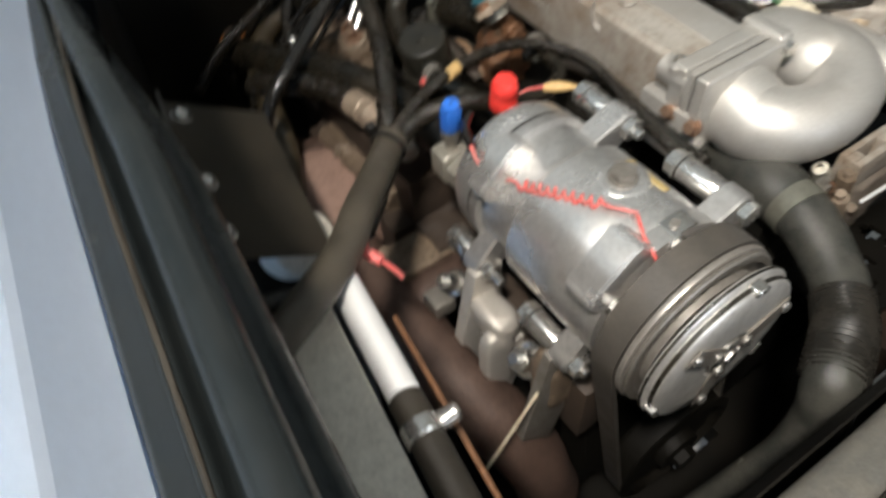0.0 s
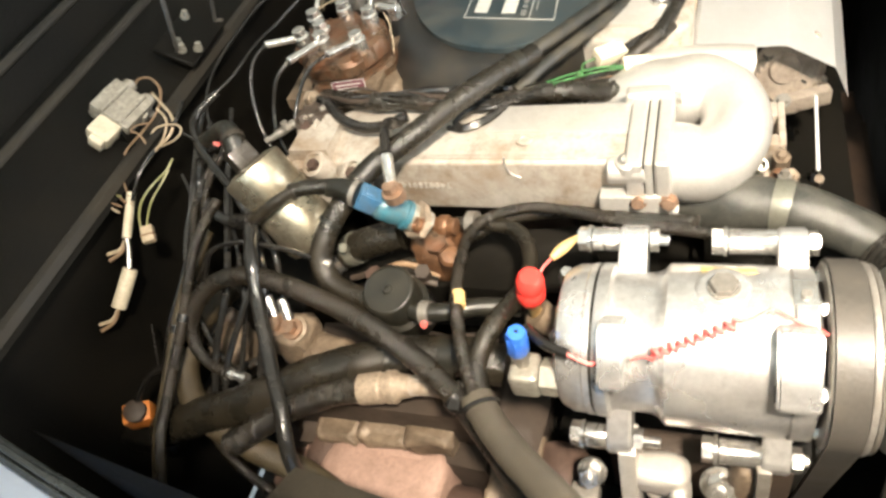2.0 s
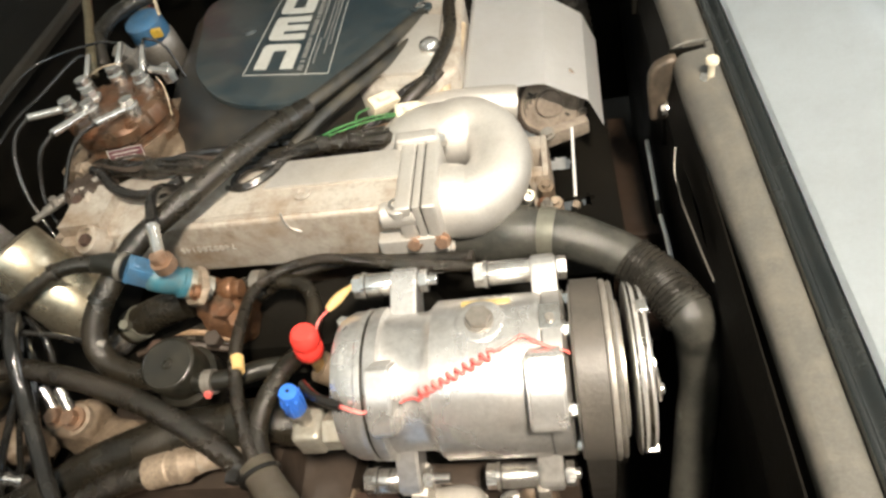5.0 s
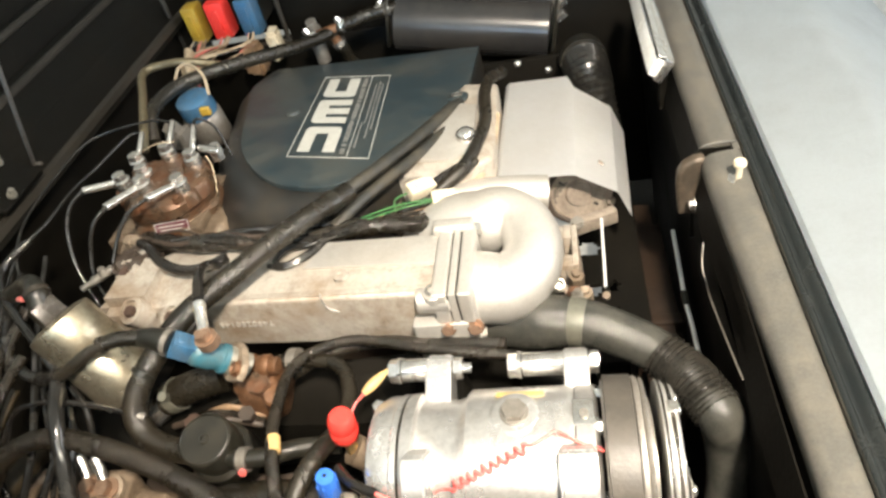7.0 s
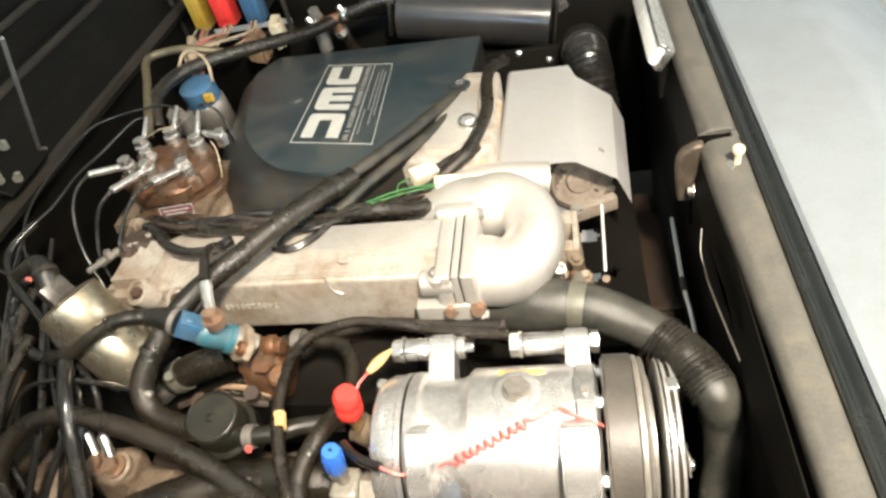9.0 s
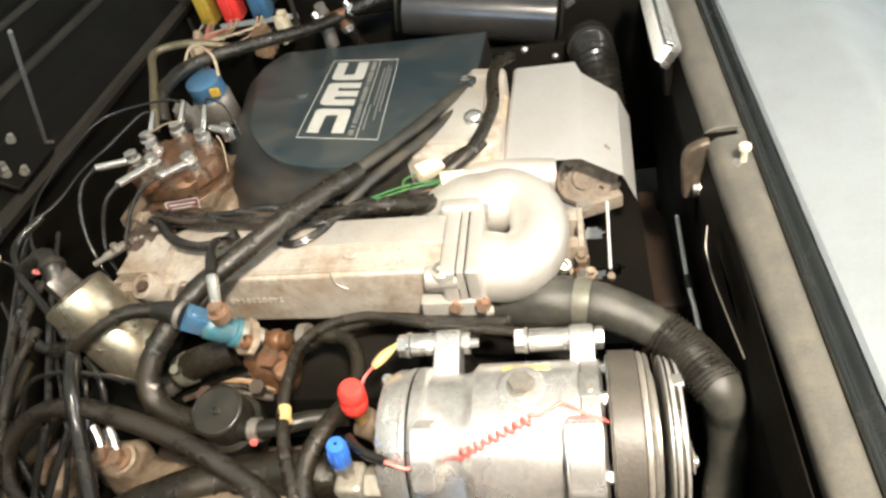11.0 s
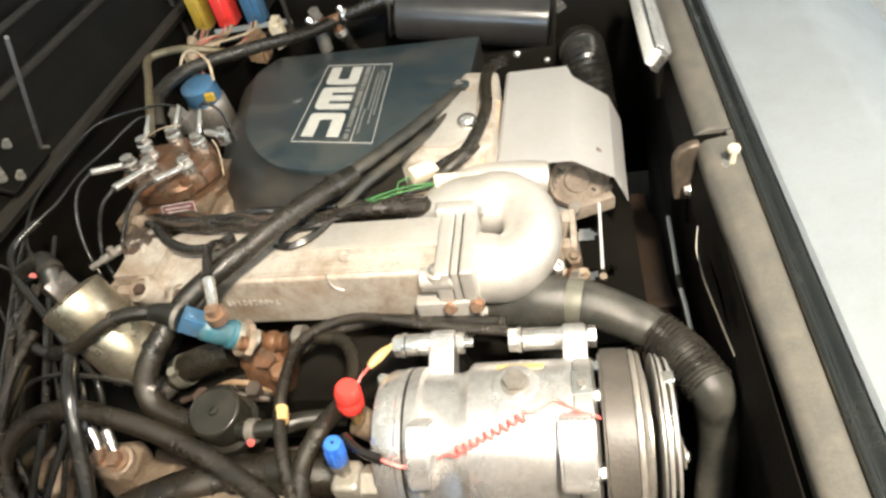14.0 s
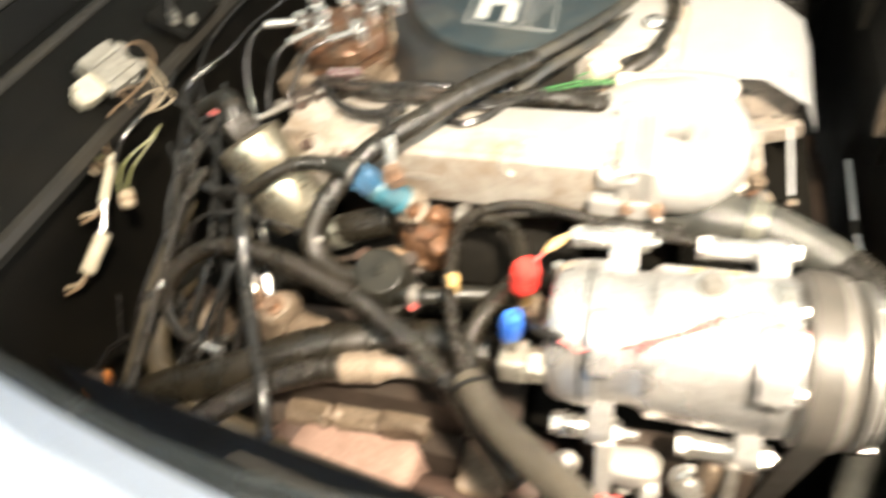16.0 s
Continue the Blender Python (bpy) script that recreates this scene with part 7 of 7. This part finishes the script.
part("case", box((-0.016, -0.121, -0.014), (0.017, 0.121, -0.002), 0.002, 2, LMt), STEEL, lt)
part("case_lip", box((0.013, -0.120, -0.002), (0.0175, 0.120, 0.010), 0.001, 1, LMt), STEEL, lt, "bright metal lip")
part("mount", box((0.180, 0.55, 0.70), (0.192, 0.69, 0.776), 0.002, 1), BAY_BLACK, lt)

# ---- firewall: relay, plugs, prop rods ----
rel = thing("relay_box", "grey metal relay with a cream plug on the firewall", "relay", (-0.665, 0.19, 0.83))
RM = pose(-0.678, 0.201, 0.843, 0, 44, -10)
part("case", box((-0.026, -0.025, -0.016), (0.026, 0.025, 0.014), 0.004, 2, RM), MILKY, rel)
part("bracket", box((-0.031, -0.020, -0.020), (0.031, 0.030, -0.015), 0.001, 1, RM), STEEL_DULL, rel)
for u in (-0.013, 0.010):
    part("case_ridge", box((u, -0.0245, 0.013), (u + 0.006, 0.0245, 0.0180), 0.002, 2, RM), MILKY, rel)
part("case_flange", box((-0.0290, 0.003, -0.010), (0.0290, 0.013, 0.006), 0.002, 2, RM), MILKY, rel)
for u, w in ((-0.012, 0.025), (0.015, 0.023)):
    part("lug", lathe([(0.0085, 0), (0.0085, 0.010), (0.005, 0.013), (0, 0.013)], along(RM @ Vector((u, w, 0.0)), RM @ Vector((u, w + 0.03, 0.004))), 16), MILKY, rel)
part("plug", box((-0.010, -0.052, -0.011), (0.019, -0.024, 0.011), 0.004, 2, RM), CREAM, rel)
part("plug_step", box((-0.002, -0.059, -0.009), (0.016, -0.050, 0.009), 0.003, 2, RM), CREAM, rel)
part("wall_foot", box((-0.69, 0.17, 0.80), (-0.665, 0.215, 0.84), 0.002, 1), BAY_BLACK, rel)


def loose_wire(mat, r, *pts):
    return solid("loose_wire", tube(pts, r, 7, 7), mat, "loose dusty wire hanging by the firewall", "wire", "loose wires at the firewall")


loose_wire(WIRE_WHITE, 0.0017, (-0.644, 0.225, 0.845), (-0.618, 0.205, 0.845), (-0.597, 0.189, 0.840), (-0.588, 0.176, 0.835), (-0.589, 0.161, 0.830), (-0.606, 0.156, 0.820))
loose_wire(WIRE_BROWN, 0.0015, (-0.676, 0.236, 0.850), (-0.668, 0.242, 0.855), (-0.650, 0.241, 0.855), (-0.631, 0.228, 0.850), (-0.621, 0.209, 0.845), (-0.620, 0.190, 0.840), (-0.635, 0.174, 0.830), (-0.662, 0.158, 0.815), (-0.664, 0.144, 0.808), (-0.674, 0.133, 0.802), (-0.669, 0.119, 0.800), (-0.650, 0.101, 0.797), (-0.634, 0.091, 0.794))
loose_wire(WIRE_WHITE, 0.0014, (-0.620, 0.197, 0.843), (-0.599, 0.181, 0.840), (-0.593, 0.166, 0.835), (-0.601, 0.157, 0.825), (-0.616, 0.148, 0.815), (-0.629, 0.130, 0.805), (-0.628, 0.108, 0.800), (-0.627, 0.090, 0.792))
loose_wire(WIRE_BLACK, 0.0022, (-0.609, 0.156, 0.820), (-0.622, 0.139, 0.812), (-0.629, 0.119, 0.803), (-0.625, 0.094, 0.795))
loose_wire(WIRE_OLIVE, 0.0013, (-0.602, 0.157, 0.800), (-0.606, 0.142, 0.795), (-0.618, 0.125, 0.790), (-0.625, 0.104, 0.785), (-0.620, 0.084, 0.780), (-0.617, 0.074, 0.772))
loose_wire(WIRE_OLIVE, 0.0011, (-0.603, 0.143, 0.795), (-0.609, 0.126, 0.788), (-0.617, 0.108, 0.780), (-0.613, 0.087, 0.775), (-0.610, 0.075, 0.770))
loose_wire(WIRE_OLIVE, 0.0013, (-0.707, 0.130, 0.830), (-0.707, 0.119, 0.820), (-0.699, 0.108, 0.810), (-0.685, 0.102, 0.805), (-0.665, 0.101, 0.800), (-0.643, 0.098, 0.797))
loose_wire(WIRE_WHITE, 0.0014, (-0.702, 0.086, 0.800), (-0.681, 0.083, 0.800), (-0.659, 0.085, 0.797), (-0.635, 0.077, 0.793))
loose_wire(WIRE_BROWN, 0.0013, (-0.694, 0.097, 0.805), (-0.665, 0.091, 0.800), (-0.634, 0.084, 0.795))
loose_wire(WIRE_WHITE, 0.0012, (-0.612, 0.162, 0.835), (-0.605, 0.168, 0.838), (-0.591, 0.170, 0.840), (-0.573, 0.168, 0.840), (-0.569, 0.163, 0.835), (-0.577, 0.155, 0.830), (-0.601, 0.154, 0.822))
loose_wire(WIRE_BROWN, 0.0012, (-0.670, 0.139, 0.800), (-0.650, 0.117, 0.800), (-0.635, 0.101, 0.795))
loose_wire(WIRE_BLACK, 0.0018, (-0.565, 0.160, 0.835), (-0.555, 0.160, 0.825), (-0.540, 0.156, 0.820))
loose_wire(WIRE_BLACK, 0.0020, (-0.584, 0.140, 0.790), (-0.572, 0.123, 0.775), (-0.561, 0.105, 0.765), (-0.562, 0.091, 0.750))
loose_wire(WIRE_BLACK, 0.0024, (-0.593, 0.210, 0.840), (-0.583, 0.183, 0.840), (-0.587, 0.172, 0.835))
loose_wire(WIRE_BROWN, 0.0012, (-0.619, 0.175, 0.840), (-0.637, 0.171, 0.840), (-0.641, 0.164, 0.838), (-0.631, 0.162, 0.835), (-0.624, 0.157, 0.825))
loose_wire(WIRE_BLACK, 0.0014, (-0.640, 0.010, 0.665), (-0.600, -0.05, 0.64), (-0.55, -0.04, 0.66), (-0.52, 0.0, 0.69))
for a, b, r, mat, lab in (((-0.637, 0.108, 0.794), (-0.635, 0.062, 0.766), 0.0052, CREAM, "cream shrink sleeve on loose wires"), ((-0.630, 0.036, 0.742), (-0.640, -0.003, 0.718), 0.0085, CREAM, "pale pink-white connector hanging on wires")):
    t = thing("hanging_connector", lab, "connector", b)
    part("sleeve", rod(a, b, r, 12), mat, t)
    part("wire_tail", tube([b, (b[0] - 0.006, b[1] - 0.012, b[2] - 0.006), (b[0] - 0.02, b[1] - 0.02, b[2] - 0.006)], 0.0022, 7), WIRE_WHITE, t)
    part("wire_tail", tube([b, (b[0] - 0.004, b[1] - 0.014, b[2] - 0.008), (b[0] - 0.016, b[1] - 0.026, b[2] - 0.010)], 0.0022, 7), WIRE_BROWN, t)
bb = thing("bullet_terminal", "dirty cream plug shell at the end of loose wires", "terminal", (-0.603, 0.069, 0.77))
part("shell", box((-0.007, -0.010, -0.005), (0.007, 0.010, 0.005), 0.002, 2, pose(-0.603, 0.066, 0.769, 25, 10, 35)), WIRE_WHITE, bb)
part("ring", box((-0.0078, -0.003, -0.0058), (0.0078, 0.000, 0.0058), 0.001, 1, pose(-0.603, 0.066, 0.769, 25, 10, 35)), WIRE_BROWN, bb)
solid("black_tail", tube([(-0.635, 0.066, 0.769), (-0.632, 0.05, 0.755), (-0.630, 0.034, 0.743)], 0.004, 9), WIRE_BLACK, "black wire between the two connectors", "wire")
oc = thing("orange_plug", "dirty orange plastic plug low by the side of the bay", "connector", (-0.628, -0.086, 0.59))
part("shell", merge(box((-0.016, -0.012, -0.022), (0.016, 0.012, 0.012), 0.004, 2, pose(-0.628, -0.086, 0.622, 20, 15, 30)), box((-0.010, -0.008, -0.034), (0.012, 0.009, -0.020), 0.003, 2, pose(-0.628, -0.086, 0.622, 20, 15, 30))), ORANGE, oc)
part("metal_cap", lathe([(0.013, 0.010), (0.013, 0.018), (0.008, 0.021)], pose(-0.628, -0.086, 0.622, 20, 15, 30), 14), GRIME_SHADE, oc)
part("stalk", tube([(-0.622, -0.078, 0.640), (-0.60, -0.06, 0.665), (-0.57, -0.05, 0.68)], 0.004, 8), WIRE_BLACK, oc)
part("ledge", box((-0.67, -0.11, 0.56), (-0.60, -0.06, 0.592), 0.003, 1), BAY_BLACK, oc)
hb = thing("hinge_bracket", "black hinge bracket with bolts and bent steel rods on the firewall", "bracket", (-0.67, 0.35, 0.82))
part("plate", box((-0.030, -0.045, -0.004), (0.028, 0.045, 0.004), 0.002, 1, pose(-0.668, 0.352, 0.836, 0, 32, 0)), BAY_BLACK, hb)
for x, y, z in ((-0.681, 0.381, 0.856), (-0.660, 0.322, 0.842), (-0.646, 0.335, 0.834), (-0.668, 0.330, 0.846)):
    part("bolt", merge(hexhead((x, y, z - 0.004), (x + 0.003, y, z + 0.006), 0.0044), lathe([(0.0062, -0.005), (0.0062, -0.001)], pose(x, y, z, 0, 25, 0), 16)), FITTING, hb)
part("bent_rod", tube([(-0.660, 0.3225, 0.832), (-0.670, 0.322, 0.834), (-0.664, 0.318, 0.842), (-0.596, 0.276, 0.934), (-0.527, 0.233, 1.027)], 0.0026, 9, 5), STEEL_DULL, hb)
part("bent_rod", tube([(-0.662, 0.420, 0.820), (-0.673, 0.420, 0.821), (-0.668, 0.417, 0.829), (-0.600, 0.373, 0.923), (-0.535, 0.331, 1.013)], 0.0026, 9, 5), STEEL_DULL, hb)

# ---- near side: cream panel with white tube, hoses' saddle ----
tk = thing("side_tank", "cream painted box section with a white tube along its edge", "box section", (0.08, -0.23, 0.36))
TM = pose(-0.055, -0.222, 0.0, 0, 0, -6.5)
part("box_section", box((0.0, -0.026, 0.36), (0.34, 0.008, 0.792), 0.003, 2, TM), TANK, tk)
part("white_tube", rod(TM @ Vector((0.005, 0.022, 0.792)), TM @ Vector((0.100, 0.022, 0.792)), 0.0105, 24), SHIELD, tk)
part("grey_tube", rod(TM @ Vector((0.100, 0.022, 0.790)), TM @ Vector((0.34, 0.022, 0.790)), 0.0110, 24), BAY_GREY, tk)
part("tube_clip", merge(rod(TM @ Vector((0.118, 0.022, 0.790)), TM @ Vector((0.130, 0.022, 0.790)), 0.0125, 24), lathe([(0.006, 0), (0.006, 0.010), (0.003, 0.012)], along(TM @ Vector((0.124, 0.034, 0.792)), TM @ Vector((0.124, 0.06, 0.80))), 14)), STEEL, tk, "bright clip on the tube")
part("copper_pipe", tube([TM @ Vector(p) for p in ((0.03, 0.045, 0.765), (0.12, 0.046, 0.760), (0.30, 0.046, 0.755))], 0.0022, 8), RUST, tk, "thin copper pipe")
sc = thing("strut_mount", "grey-beige rounded mount with white plug beside the shelf", "mount", (-0.16, -0.19, 0.66))
part("body", lathe([(0.030, 0), (0.032, 0.01), (0.030, 0.05), (0.020, 0.058), (0.0, 0.060)], along((-0.215, -0.195, 0.66), (-0.14, -0.175, 0.735)), 24), TANK, sc)
part("white_plug", lathe([(0.0095, 0), (0.0105, 0.004), (0.006, 0.010), (0, 0.011)], along((-0.172, -0.184, 0.705), (-0.12, -0.165, 0.78)), 18), CREAM, sc)
rw = thing("red_clip_lead", "red insulated clip on a thin lead near the hoses", "wire", (-0.08, -0.17, 0.78))
part("clip", tube([(-0.085, -0.168, 0.772), (-0.072, -0.172, 0.778), (-0.060, -0.166, 0.775)], 0.0042, 9), WIRE_RED, rw)
part("lead", tube([(-0.060, -0.166, 0.775), (-0.055, -0.160, 0.766), (-0.052, -0.156, 0.757)], 0.002, 7), WIRE_RED, rw)
cl = thing("corrugated_loom", "glossy black corrugated cable sleeve beside the canister", "cable sleeve", (-0.51, 0.09, 0.785))
part("sleeve", tube([(-0.5502, 0.1376, 0.800), (-0.5450, 0.1250, 0.797), (-0.5388, 0.1139, 0.795), (-0.5219, 0.0939, 0.790), (-0.4955, 0.0758, 0.790), (-0.4700, 0.0650, 0.794)], 0.0058, 12, 10, 0, 1, 0.0014), SLEEVE, cl)
part("lead", tube([(-0.5490, 0.135, 0.800), (-0.5540, 0.152, 0.803), (-0.5560, 0.170, 0.800), (-0.550, 0.19, 0.79)], 0.0035, 9), WIRE_BLACK, cl)
part("glossy_branch", tube([(-0.560, 0.235, 0.832), (-0.5772, 0.2088, 0.825), (-0.5771, 0.1895, 0.820), (-0.5509, 0.1571, 0.820), (-0.5157, 0.1262, 0.820), (-0.4804, 0.0975, 0.820), (-0.4542, 0.0755, 0.818), (-0.4441, 0.0660, 0.810)], 0.0046, 12), SLEEVE, cl, "glossy black branch cable")
cv = thing("control_cable", "thin black cable arching over the heater hose", "cable", (-0.40, 0.03, 0.80))
part("cable", tube([(-0.505, 0.02, 0.755), (-0.485, 0.030, 0.785), (-0.455, 0.034, 0.797), (-0.42, 0.034, 0.797), (-0.385, 0.032, 0.790), (-0.35, 0.03, 0.775)], 0.0026, 8), WIRE_BLACK, cv)
part("end_ferrule", rod((-0.36, 0.0305, 0.780), (-0.348, 0.030, 0.774), 0.004, 12), STEEL_DULL, cv)


def side_cable(r, mat, pts):
    return solid("side_cable", tube(pts, r, 9, 8), mat, "thin black cable hanging beside the canister", "cable", "cables beside the canister")


side_cable(0.0034, RUBBER_GREY, [(-0.505, 0.150, 0.825), (-0.523, 0.097, 0.796), (-0.519, 0.043, 0.755), (-0.526, -0.008, 0.740), (-0.536, -0.060, 0.700), (-0.552, -0.11, 0.65)])
side_cable(0.0042, RUBBER_GREY, [(-0.520, 0.145, 0.815), (-0.541, 0.090, 0.784), (-0.531, 0.030, 0.745), (-0.547, -0.020, 0.722), (-0.556, -0.070, 0.680), (-0.57, -0.12, 0.62)])
side_cable(0.003, SLEEVE, [(-0.600, 0.260, 0.812), (-0.588, 0.190, 0.795), (-0.560, 0.110, 0.780), (-0.545, 0.040, 0.752), (-0.552, -0.030, 0.715), (-0.565, -0.10, 0.65)])
side_cable(0.0038, SLEEVE, [(-0.535, 0.190, 0.800), (-0.512, 0.120, 0.786), (-0.486, 0.060, 0.774), (-0.474, 0.010, 0.752), (-0.482, -0.045, 0.712), (-0.49, -0.09, 0.66)])
side_cable(0.0028, SLEEVE, [(-0.555, 0.235, 0.806), (-0.530, 0.165, 0.792), (-0.500, 0.095, 0.776), (-0.470, 0.045, 0.764), (-0.455, 0.000, 0.735), (-0.46, -0.05, 0.69)])
side_cable(0.0036, SLEEVE, [(-0.475, 0.120, 0.790), (-0.453, 0.059, 0.770), (-0.442, 0.026, 0.760), (-0.450, -0.013, 0.740), (-0.465, -0.060, 0.705), (-0.47, -0.10, 0.66)])
side_cable(0.0032, SLEEVE, [(-0.470, 0.105, 0.785), (-0.440, 0.050, 0.775), (-0.426, 0.020, 0.765), (-0.424, -0.011, 0.742), (-0.430, -0.040, 0.71), (-0.44, -0.07, 0.67)])
side_cable(0.003, SLEEVE, [(-0.560, 0.20, 0.815), (-0.556, 0.13, 0.790), (-0.548, 0.06, 0.765), (-0.530, 0.01, 0.735), (-0.50, -0.03, 0.70), (-0.47, -0.05, 0.67)])
